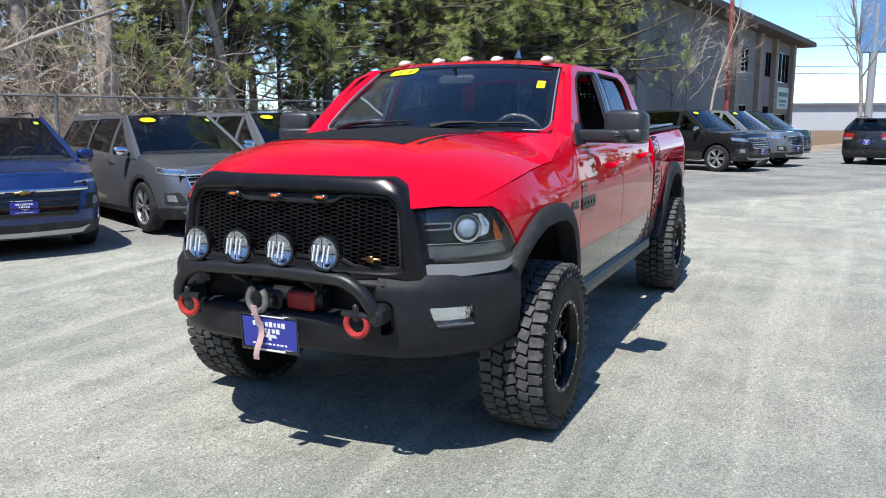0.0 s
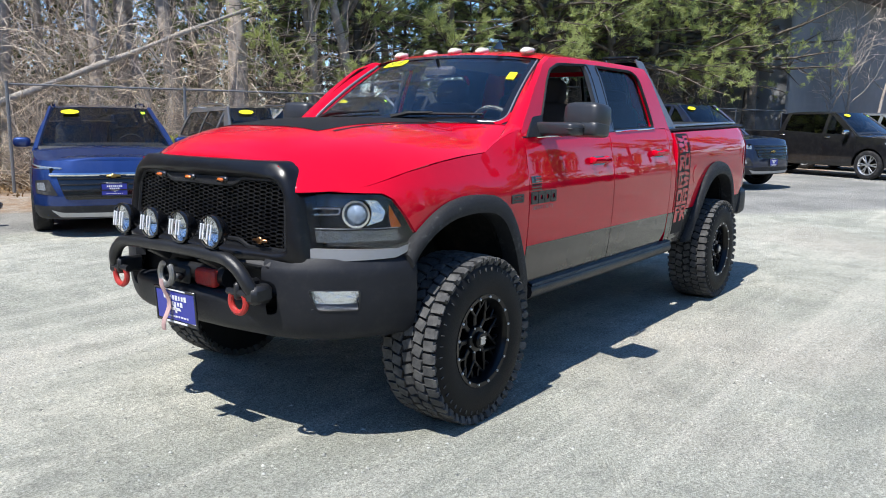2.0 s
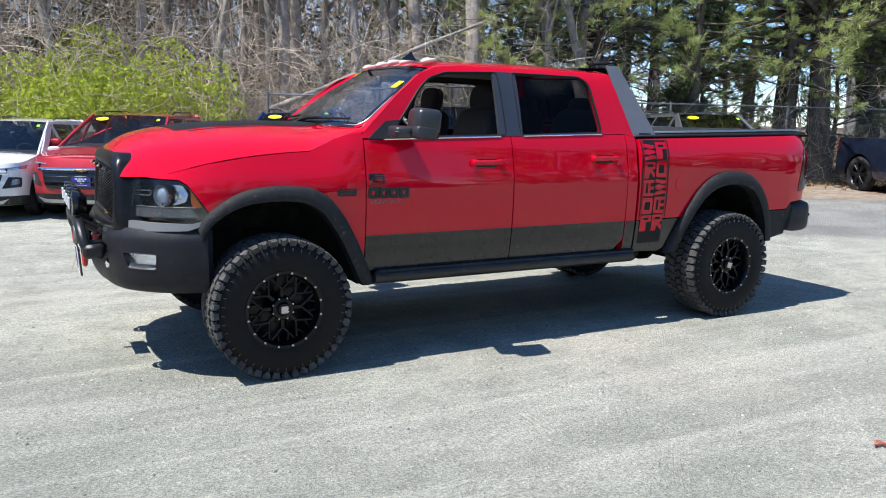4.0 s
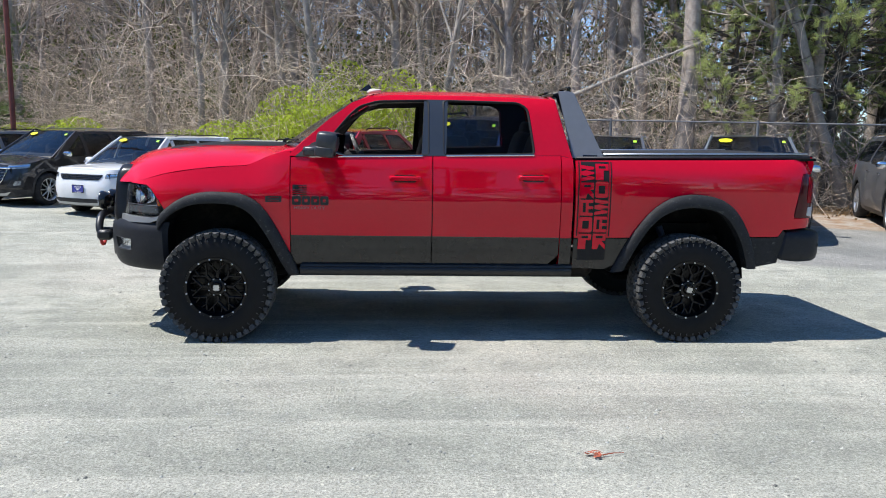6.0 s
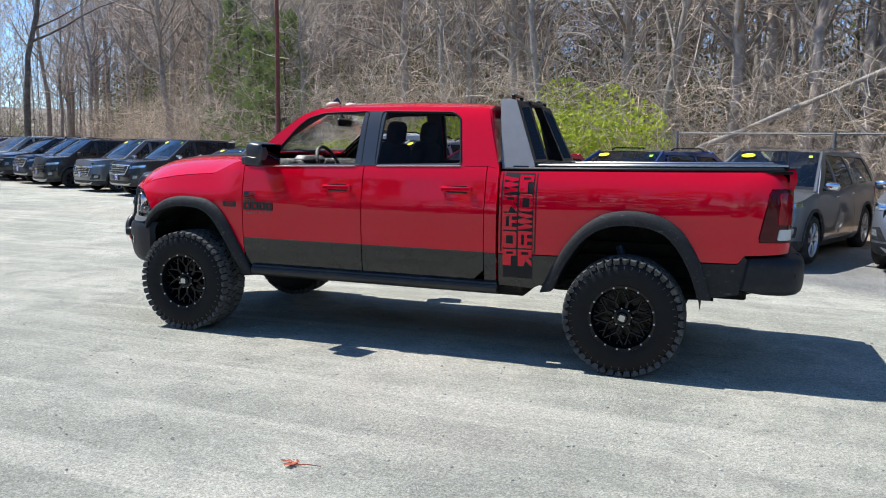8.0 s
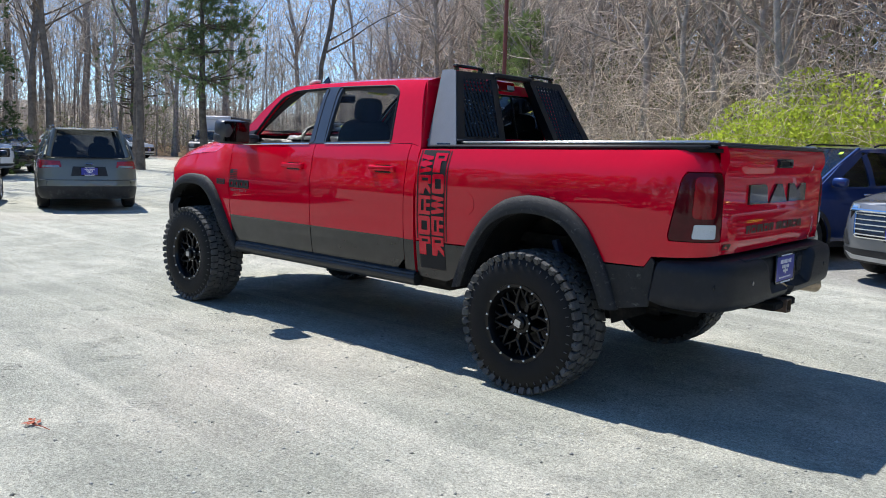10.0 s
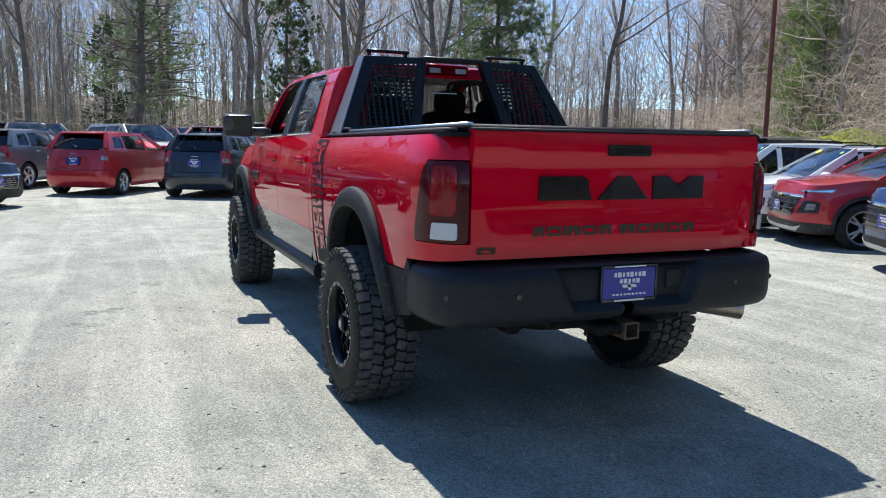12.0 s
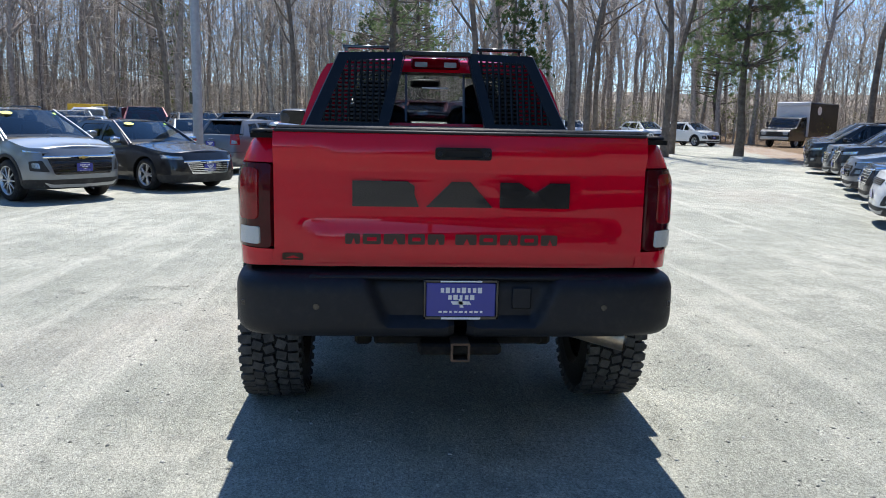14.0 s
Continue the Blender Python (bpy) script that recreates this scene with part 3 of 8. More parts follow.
    Geo().slab((1.94, s * .873, 1.505), (1.98, .07, .026), .01, pose(0, 0, 0, 0, -1.1, 0).to_3x3()).ob("bed_rail_cap", PLASTIC, truck)
    # lamp cluster at the rear corner
    lampo = rounded([(2.865, 1.39), (3.083, 1.39), (3.083, 1.03), (2.79, 1.03), (2.787, 1.06), (2.842, 1.36)], .02)
    tail = Geo().patch(lampo, lambda q, z: B(q, z) + Vector((.004, s * .004, 0)), step=.035, depth=.03, way=Vector((-.5, -s * .5, 0))).ob("tail_lamp", SMOKED, truck, "dark red smoked tail lamp")
    Geo().patch(rounded([(2.91, 1.37), (3.03, 1.37), (3.03, 1.15), (2.90, 1.15)], .03), lambda q, z: B(q, z) + Vector((.008, s * .008, 0)), step=.03, depth=.008, way=Vector((-.7, -s * .7, 0))).ob("brake_lens", REDLENS, tail)
    Geo().patch(rounded([(2.915, 1.12), (3.035, 1.12), (3.035, 1.045), (2.905, 1.045)], .012), lambda q, z: B(q, z) + Vector((.009, s * .009, 0)), step=.03, depth=.01, way=Vector((-.7, -s * .7, 0))).ob("reverse_lens", WHITELENS, tail)
    # fuel flap on the driver's side, decal stripe and badges on both
    if s < 0:
        ring = [(1.385 + .075 * math.cos(a), 1.125 + .075 * math.sin(a)) for a in np.linspace(0, 2 * math.pi, 25)[:-1]]
        Geo().patch(ring, lambda q, z: B(q, z) + Vector((0, s * .004, 0)), step=.04, depth=.006, way=inn).ob("fuel_flap", RED, truck)
    def deco(u0, u1, v0, v1, off=.0022):
        return [(u0, v0), (u1, v0), (u1, v1), (u0, v1)], (lambda q, z: B(q, z) + Vector((0, s * off, 0)))
    f = deco(0, 1, 0, 1)[1]
    stripe = Geo().patch([(.975, .66), (1.205, .66), (1.205, 1.463), (.975, 1.463)], f, step=.05).ob("side_decal", MATTBLK, truck, "matt black vertical decal with red letter blocks")
    for u in (.958, 1.222):
        o, f = deco(u - .005, u + .005, .86, 1.462)
        Geo().patch(o, f, step=.06).ob("decal_line", MATTBLK, stripe)
    # two columns of cut blocks, each with its own slots and notches
    cuts = [([(-1, -1), (.2, -1), (.2, .2), (1, .2), (1, 1), (-1, 1)], [[(-.5, .42), (.55, .42), (.55, .72), (-.5, .72)]]),
            ([(-1, -.8), (-.8, -1), (.8, -1), (1, -.8), (1, .8), (.8, 1), (-.8, 1), (-1, .8)], [[(-.5, -.5), (.5, -.5), (.5, .5), (-.5, .5)]]),
            ([(-1, -1), (1, -.75), (1, -.45), (-.2, -.25), (1, -.1), (1, .15), (-.2, .3), (1, .5), (1, .8), (-1, 1), (-1, .6), (.1, .42), (-1, .2), (-1, -.2), (.1, -.42), (-1, -.6)], []),
            ([(-1, -1), (1, -1), (1, -.62), (.3, -.62), (.3, -.18), (1, -.18), (1, .18), (.3, .18), (.3, .62), (1, .62), (1, 1), (-1, 1)], [[(-.55, -.6), (-.1, -.6), (-.1, .6), (-.55, .6)]]),
            ([(-1, -1), (-.2, -1), (.1, -.3), (1, -1), (1, -.4), (.4, .1), (1, .1), (1, 1), (-1, 1)], [[(-.5, .4), (.55, .4), (.55, .72), (-.5, .72)]])]
    for cu, zs, order in ((1.1455, (1.452, .748), (0, 1, 2, 3, 4)), (1.026, (1.44, .748), (2, 4, 3, 1, 0))):
        hgt = (zs[0] - zs[1]) / 5
        for i, k in enumerate(order):
            zc = zs[0] - hgt * (i + .5)
            hh, ww = hgt * .46, .0535
            at_ = lambda p: (cu + p[0] * ww, zc + p[1] * hh)
            Geo().patch([at_(p) for p in cuts[k][0]], lambda q, z: B(q, z) + Vector((0, s * .0045, 0)), [[at_(p) for p in c] for c in cuts[k][1]], .05).ob("cut_block", RED, stripe)
    badge = Geo()
    for u0, u1, v0, v1 in ((-1.32, -1.25, 1.085, 1.155), (-1.243, -1.178, 1.085, 1.155), (-1.171, -1.106, 1.085, 1.155), (-1.10, -1.035, 1.085, 1.155)):
        badge.patch(rounded([(u0, v0), (u1, v0), (u1, v1), (u0, v1)], .012), lambda q, z: S(q, z) + Vector((0, s * .008, 0)),
                    [rounded([(u0 + .02, v0 + .022), (u1 - .02, v0 + .022), (u1 - .02, v1 - .022), (u0 + .02, v1 - .022)], .006)], .05, .008, inn)
    bd = badge.ob("door_badge", SATIN, truck, "black raised badge blocks")
    flag = Geo().patch([(-1.315, 1.205), (-1.268, 1.205), (-1.268, 1.243), (-1.315, 1.243)], lambda q, z: S(q, z) + Vector((0, s * .004, 0)), step=.05).ob("flag_decal", GREYBAND, truck, "small matt grey striped flag decal")
    for k in range(6):
        z0 = 1.162 + .0145 * k
        Geo().patch([(-1.315, z0), (-1.205, z0), (-1.205, z0 + .008), (-1.315, z0 + .008)], lambda q, z: S(q, z) + Vector((0, s * .003, 0)), step=.05).ob("flag_stripe", GREYBAND, flag)
    text_geo("HEAVY DUTY", .032, lambda u, v: S(-1.185 + u * (1 if s < 0 else -1) * 1.25, 1.062 + v) + Vector((0, s * .004, 0))).ob("badge_lettering", GREYSTEEL, bd)
    Geo().patch(rounded([(-1.525, 1.105), (-1.40, 1.105), (-1.40, 1.152), (-1.525, 1.152)], .008), lambda q, z: S(q, z) + Vector((0, s * .005, 0)),
                [[(-1.505, 1.137), (-1.505, 1.142), (-1.42, 1.142), (-1.42, 1.137)], [(-1.505, 1.117), (-1.42, 1.117), (-1.42, 1.122), (-1.505, 1.122)]], .05, .005, inn).ob("fender_badge", SATIN, truck)
    # headlamp that wraps round the front corner
    lampo = rounded([(-2.93, 1.216), (-2.515, 1.212), (-2.46, 1.185), (-2.38, 1.10), (-2.312, 1.022), (-2.35, .984), (-2.41, .968), (-2.90, .976)], .014)
    bez = Vector((.05, -s * .045, 0))
    lamp = Geo().patch(lampo, lambda q, z: S(q, z) + bez * 1.6, step=.05).ob("headlamp", HOUSING, truck, "clear headlamp with black housing")
    Geo().grid([[S(*p) for p in lampo + lampo[:1]], [S(*p) + bez * 1.6 for p in lampo + lampo[:1]]]).ob("housing_rim", HOUSING, lamp)
    cover = Geo().patch(lampo, S, step=.05, flip=s > 0).ob("lens_cover", mat("clear_cover" + ("" if s < 0 else "_far"), (.9, .93, .95), .02, trans=1., ior=1.04, coat=1., coat_ior=1.5, coat_rough=.01), lamp)
    cover.visible_shadow = False
    def aim(q, z):
        x, y, nx, ny = FRONT(q)
        a = Vector((nx - .5, s * ny, .0)).normalized()
        return Matrix.Translation(S(q, z) + bez * .8) @ a.to_track_quat('Y', 'Z').to_matrix().to_4x4()
    Geo().lathe([(.066, -.04), (.070, 0), (.064, .02), (.054, .02), (.05, .0), (.044, -.02)], aim(-2.625, 1.122), 28).ob("projector_ring", CHROME, lamp)
    Geo().lathe([(.049, -.01), (.044, .012), (.03, .024), (.01, .03), (.001, .031)], aim(-2.625, 1.122), 24).ob("projector_lens", mat("projector_glass" + ("" if s < 0 else "_far"), (.18, .23, .3), .04, coat=1., spec=.8), lamp)
    Geo().patch(rounded([(-2.478, 1.160), (-2.455, 1.13), (-2.40, 1.055), (-2.45, 1.05), (-2.468, 1.09)], .008), lambda q, z: S(q, z) + bez * 1.1, step=.04).ob("amber_marker", AMBER, lamp)
    g = Geo()
    for i in range(8):
        q = -2.82 + i * .052
        g.slab(S(q, 1.028) + bez * .85, (.03, .03, .03), .006)
    g.ob("running_lights", REFLECTOR, lamp)
    Geo().patch(rounded([(-2.60, 1.182), (-2.54, 1.180), (-2.492, 1.130), (-2.50, 1.085), (-2.57, 1.062), (-2.60, 1.07)], .01), lambda q, z: S(q, z) + bez * (1.35 - 3 * abs(q + 2.545)), step=.02).ob("reflector_bowl", REFLECTOR, lamp, "bright reflector beside the projector")
    for z in (1.056, 1.006):
        Geo().tube([S(q, z) + bez * .55 for q in np.linspace(-2.86, -2.42, 12)], .002, 5).ob("light_pipe", GREYSTEEL, lamp)
    Geo().patch(rounded([(-2.86, 1.048), (-2.43, 1.048), (-2.39, 1.0), (-2.86, .992)], .008), lambda q, z: S(q, z) + bez * .5, step=.05).ob("lower_reflector", mat("frosted_bar" + ("" if s < 0 else "_far"), (.12, .13, .135), .25, .6, bump=.5, bscale=60, var=.3, vscale=25), lamp)
    Geo().patch(rounded([(-2.83, 1.150), (-2.70, 1.152), (-2.70, 1.118), (-2.83, 1.114)], .012), lambda q, z: S(q, z) + bez * .6, [rounded([(-2.823, 1.143), (-2.708, 1.144), (-2.708, 1.126), (-2.823, 1.122)], .008)], .03, .01, bez).ob("turn_frame", CHROME, lamp)
    Geo().patch([(-2.90, .972), (-2.41, .964), (-2.35, .98), (-2.308, 1.018), (-2.312, .985), (-2.36, .945), (-2.42, .925), (-2.90, .912)], lambda q, z: S(q, z) + Vector((-1, s, 0)) * (.004 + .010 * max(0, .985 - z) / .06), step=.03, depth=.03, way=bez * 14).ob("lamp_bezel", mat("bezel_grey" + ("" if s < 0 else "_far"), (.24, .245, .25), .4, .3, coat=.4, var=.05), truck, "satin grey strip below the headlamp")
    # tow mirror
    mir = new("tow_mirror")
    mir.parent = truck
    tilt = pose(0, 0, 0, 0, 6, s * 9).to_3x3()
    Geo().pillow((-1.02, s * 1.178, 1.575), (.17, .25, .165), tilt, .42, 20).ob("mirror_cap", MIRRORCAP, mir, "satin black mirror cap")
    Geo().pillow((-1.035, s * 1.175, 1.508), (.155, .26, .085), tilt, .35, 20).ob("mirror_lower_shell", MIRRORCAP, mir)
    # near-black metal: the dark trees it would reflect are put into the colour
    Geo().slab((-.940, s * 1.178, 1.558), (.014, .215, .17), .008, pose(0, 0, 0, 0, 6, s * 14).to_3x3()).ob("mirror_glass", mat("mirror_face" + ("" if s < 0 else "_far"), (.03, .031, .034), .02, 1.), mir)
    Geo().pillow((-1.12, s * 1.04, 1.508), (.13, .34, .078), pose(0, 0, 0, 0, 0, s * 16).to_3x3(), .35, 18).ob("mirror_arm", MIRRORCAP, mir)
    Geo().slab((-1.115, s * 1.045, 1.513), (.136, .33, .006), .002, pose(0, 0, 0, 0, 0, s * 16).to_3x3()).ob("arm_seam", GLOSSBLK, mir)
    Geo().add([(-1.30, s * .955, 1.462), (-1.13, s * .962, 1.462), (-1.06, s * .905, 1.585), (-1.16, s * .90, 1.575), (-1.30, s * .92, 1.462), (-1.13, s * .925, 1.462), (-1.06, s * .87, 1.585), (-1.16, s * .865, 1.575)],
              [(0, 1, 2, 3), (4, 7, 6, 5), (0, 4, 5, 1), (1, 5, 6, 2), (2, 6, 7, 3), (3, 7, 4, 0)]).ob("mirror_base", PLASTIC, mir)

# hood
hx = [-2.752, -2.74, -2.70, -2.62, -2.42, -2.1, -1.75, -1.50, -1.42]
hz = [1.362, 1.392, 1.422, 1.456, 1.500, 1.538, 1.550, 1.550, 1.546]
shut = [side(1)(q, z) for q, z in ((-2.70, 1.232), (-2.575, 1.256), (-2.365, 1.311), (-2.10, 1.351), (-1.86, 1.374), (-1.68, 1.386))]
edge = [(-2.755, .53, 1.338), (-2.742, .62, 1.224)] + [tuple(p) for p in shut] + [(-1.33, .83, 1.520)]
f = spline([(i, (a, b, *e)) for i, (a, b, e) in enumerate(zip(hx, hz, edge))])


def hood_at(t, v):
    cx, cz, ex, ey, ez = f(t)
    a = abs(v)
    bulge = .018 * max(0, 1 - (a / .52) ** 4) * min(1, max(0, (t - 1.5) / 2))
    return Vector((cx + (ex - cx) * a ** 2.2, v * ey, ez + (cz - .012 - ez) * (1 - a ** (3.3 if t > 2 else 3.2)) + bulge))


rows = [[hood_at(t, v) for v in np.linspace(-1, 1, 41)] for t in np.linspace(0, 8, 49)]
g = Geo().grid(rows)
g.grid([rows[0], [p + Vector((.02, 0, -.03)) for p in rows[0]]])
for k in (0, -1):
    g.grid([[r[k] for r in rows], [r[k] + Vector((0, -.02 if k else .02, -.004)) for r in rows]])
back_edge = [(p, p + Vector((.16 * max(0, (abs(v) - .5) / .5), 0, .02 * max(0, (abs(v) - .5) / .5)))) for p, v in zip(rows[-1], np.linspace(-1, 1, 41))]
g.grid([[p for p, q in back_edge], [q for p, q in back_edge]])
hood = g.ob("hood", RED, truck, "bright red hood with a black centre decal", 50)
deca = [[hood_at(t, v) + Vector((0, 0, .0025)) for v in np.linspace(-w, w, 25)] for t, w in ((4.05, .44), (4.4, .445), (5, .45), (5.6, .455), (6.2, .46), (7, .46), (7.7, .46))]
Geo().grid(deca).ob("hood_decal", MATTBLK, hood, "matt black hood decal")
for s in (-1, 1):
    S = side(s)
    tops = spline(list(enumerate(S(q, z) for q, z in ((-1.69, 1.378), (-1.60, 1.418), (-1.50, 1.462), (-1.40, 1.492), (-1.30, 1.505), (-1.22, 1.515)))))
    inner = spline(list(enumerate([hood_at(t, s * 1.) + Vector((0, -s * .006, -.004)) for t in (6.95, 7.3, 7.65, 8)] + [Vector((-1.28, s * .80, 1.535)), Vector((-1.20, s * .80, 1.57))])))
    rows = []
    for t in np.linspace(0, 5, 26):
        p, q = Vector(tops(t)), Vector(inner(t))
        swell = min(1., t) * .25 * (p - q).length
        rows.append([p.lerp(q, k) + Vector((0, s * .6, .8)) * swell * k * (1 - k) * 2 for k in np.linspace(0, 1, 8)])
    Geo().grid(rows).ob("cowl_corner", RED, truck, "", 60)
    Geo().grid([[hood_at(t, s * v) + Vector((0, 0, .0025)) for v in (.475, .485, .495)] for t in (4.3, 5, 6, 7, 7.7)]).ob("decal_pinstripe", MATTBLK, hood)
cowl = Geo().grid([[Vector((x + .10 * abs(v) ** 2, v * .74, z)) for v in np.linspace(-1, 1, 21)] for x, z in ((-1.50, 1.50), (-1.44, 1.515), (-1.36, 1.53), (-1.33, 1.545))]).ob("cowl", PLASTIC, truck)
Geo().box((-1.40, 0, 1.42), (.2, 1.30, .08)).ob("cowl_box", UNDER, truck)

# roof, windshield, rear wall
TRIMGREY = mat("satin_trim", (.30, .31, .33), .35, .4, var=.08)
roof_rows = []
for x, zc, zs in ((-.80, 1.968, 1.925), (-.74, 1.99, 1.944), (-.6, 2.008, 1.955), (-.3, 2.022, 1.962), (.1, 2.026, 1.966), (.5, 2.018, 1.964), (.72, 2.004, 1.958), (.775, 1.985, 1.95)):
    y = PROFILE(zs) - .002
    roof_rows.append([Vector((x + (.10 * abs(v) ** 2.2 if x < -.7 else 0), v * y, zs + (zc - zs) * (1 - abs(v) ** 3.2))) for v in np.linspace(-1, 1, 33)])
roof = Geo().grid(roof_rows).ob("roof", RED, truck, "", 60)
Geo().grid([[p - Vector((0, 0, .04)) for p in r[3:-3]] for r in roof_rows]).ob("headliner", HEADLINER, truck)


Geo().box((-.14, 0, .74), (2.1, 2 * (PROFILE(.74) - .034), .03)).ob("cab_floor", UNDER, truck)


def ws(u, v, off=0.):
    """The windshield: u across from -1 to 1, v from foot to top."""
    a = abs(u)
    foot = Vector((-1.47 + .19 * a ** 2.2, u * .80, 1.545 - .02 * a ** 2))
    top = Vector((-.80 + .10 * a ** 2.2, u * .675, 1.972 - .035 * a ** 2.4))
    p = foot.lerp(top, v)
    return p + Vector((-.55, 0, .83)) * (.02 * math.sin(math.pi * v) + off)


outs = [[ws(u, v) for u in np.linspace(.955, -.955, 25)] for v in np.linspace(.03, .97, 9)]
inns = [[ws(u, v, -.006) for u in np.linspace(.955, -.955, 25)] for v in np.linspace(.03, .97, 9)]
g = Geo().grid(outs).grid([r[::-1] for r in inns])
g.grid([inns[0], outs[0]]).grid([outs[-1], inns[-1]]).grid([[r[0] for r in outs], [r[0] for r in inns]]).grid([[r[-1] for r in inns], [r[-1] for r in outs]])
pane = g.ob("windshield", mat("windshield_glass", (.86, .90, .91), .0, trans=1., ior=1.5), truck, "tinted windshield with year sticker", 30)
pane.visible_shadow = False
brd = Geo()
us, vs = np.linspace(-1, 1, 25), np.linspace(0, 1, 9)
for a0, a1 in ((0, .06), (.945, 1.0)):
    brd.grid([[ws(u, a, .003) for u in us] for a in (a0, a1)])
for a0, a1 in ((-1, -.935), (.935, 1)):
    brd.grid([[ws(a, v, .003) for v in vs] for a in (a0, a1)])
brd.ob("windshield_seal", GLOSSBLK, truck)
for s in (-1, 1):
    rows = []
    for v in np.linspace(-.06, 1.02, 14):
        a = ws(s * 1.0, v) + Vector((0, 0, .004))
        zf_ = min(1.944, a.z - .008)
        b = Vector((np.interp(zf_, (1.465, 1.56, 1.75, 1.895, 1.945), (-1.36, -1.26, -1.05, -.86, -.72)) + .004, s * (PROFILE(zf_) + .001), zf_))
        rows.append([a, a.lerp(b, .3) + Vector((-.012, s * .004, .010)), a.lerp(b, .7) + Vector((-.010, s * .008, .008)), b])
    Geo().grid(rows).ob("a_pillar", RED, truck, "", 60)
    Geo().grid([[p + Vector((.035, -s * .02, -.02)) for p in r] + [r[-1] + Vector((.07, -s * .035, -.01))] for r in rows]).ob("a_pillar_trim", DASH, truck, "dark inner pillar trim", 60)
    arc = [(.985 - .085 * (1 - math.sin(t)), .02 + .13 * (1 - math.cos(t))) for t in np.linspace(0, math.pi / 2, 9)]
    run = [(u, .02) for u in np.linspace(.80, .89, 3)] + arc + [(.985, v) for v in np.linspace(.2, .96, 9)]
    Geo().tube([ws(s * u, v, .006) for u, v in run], [.002, .003] + [.005] * (len(run) - 2), 6).ob("windshield_trim", TRIMGREY, truck, "thin satin grey trim round the windshield")
    Geo().grid([[ws(s * u, v, .005) for u, v in arc], [ws(s * (1.0 if v > .03 else u + .03), v if v > .03 else 0, .005) for u, v in arc]]).ob("windshield_corner", RED, truck)
el = rounded([(-.115, -.034), (.115, -.034), (.115, .034), (-.115, .034)], .034, 8)
stk = Geo().patch([(u * 1.02, v) for u, v in el], lambda u, v: ws(.60 + u / .72, .905 + v / .62, .004), step=.03).ob("year_sticker", STICKER, pane, "yellow oval year sticker")
text_geo("2018", .062, lambda u, v: ws(.60 - u * 1.3 / .72, .905 + v / .62, .006)).ob("sticker_lettering", DARKPRINT, stk)
Geo().patch([(-.024, -.036), (.024, -.036), (.024, .036), (-.024, .036)], lambda u, v: ws(-.86 + u / .72, .66 + v / .62, .004), step=.03).ob("price_sticker", STICKER, pane, "small yellow sticker")
for y0, y1 in ((.64, .05), (-.08, -.66)):
    g = Geo().tube([ws(y0 / .8, .03, .02), ws((y0 + y1) / 1.6, .055, .022), ws(y1 / .8, .085, .018)], .008, 6)
    g.tube([ws(y0 / .8 - .03, .0, .02), ws(y0 / .8 - .16, .035, .03), ws((y0 * .5 + y1 * .5) / .8, .06, .028)], [.018, .014, .008], 6)
    g.ob("wiper", MATTBLK, truck)
rw = rounded([(-.60, 1.56), (.60, 1.56), (.545, 1.91), (-.545, 1.91)], .05)
bk = lambda y, z: Vector((.912 - .26 * (z - 1.48), y, z))
outer = [(-.915, .62), (.915, .62), (.93, 1.48), (.745, 1.95), (.60, 1.985), (-.60, 1.985), (-.745, 1.95), (-.93, 1.48)]
Geo().patch(outer, bk, [rw], .12, .03, Vector((-1, 0, 0))).ob("cab_back", RED, truck)
pane = Geo().patch(rw, lambda y, z: bk(y, z) + Vector((-.01, 0, 0)), step=.15).ob("rear_window", mat("rear_privacy_glass", (.10, .108, .11), .01, trans=1., ior=1.1), truck, "dark rear window")
pane.visible_shadow = False
for y in (-.2, .2):
    Geo().box((bk(y, 1.735).x, y, 1.735), (.012, .014, .34), pose(0, 0, 0, 0, -14.6, 0).to_3x3()).ob("slider_bar", GLOSSBLK, truck)
hl = Geo().slab((.845, 0, 1.967), (.055, .34, .074), .014, pose(0, 0, 0, 0, -14, 0).to_3x3()).ob("third_brake_lamp", REDLENS, truck, "red high brake lamp with white cargo lenses")
for y in (-.10, .10):
    Geo().slab((.878, y, 1.957), (.008, .085, .036), .004, pose(0, 0, 0, 0, -14, 0).to_3x3()).ob("cargo_lens", WHITELENS, hl)
cl = Geo().pillow((0, 0, 0), (.12, .072, .034), None, .7, 16).pillow((-.012, 0, .008), (.07, .055, .032), None, .8, 14)
cl_me = cl.mesh("clearance_lamp", 60)
cl_me.materials.append(CLEARANCE)
for y in (-.57, -.22, 0.005, .215, .48):
    part_on("clearance_lamp", cl_me, truck, pose(-.69, y, 2.012 - .03 * abs(y), math.degrees(-.05 * y), -10, 0))
Geo().add([(-.82, -.39, 2.005), (-.72, -.405, 2.005), (-.72, -.375, 2.005), (-.735, -.392, 2.065), (-.735, -.388, 2.065), (-.69, -.39, 2.005)], [(0, 1, 3), (0, 4, 2), (1, 5, 3), (5, 2, 4), (0, 3, 4), (3, 5, 4)]).ob("roof_antenna", GLOSSBLK, truck)

# tailgate


def gate_face(y, z):
    x = 3.0 + .018 * min(1, max(0, (z - 1.395) / .04)) - .02 * min(1, max(0, (z - 1.49) / .04))
    x += .014 * min(1, max(0, (1.135 - z) / .03)) * (1 if abs(y) < .62 else max(0, 1 - (abs(y) - .62) / .1))
    x -= .014 * min(1, max(0, (1.005 - z) / .03))
    x += .012 * min(1, max(0, (.60 - abs(y)) / .06)) * min(1, max(0, (z - 1.385) / .03)) * min(1, max(0, (1.47 - z) / .03))
    return Vector((x, y, z))


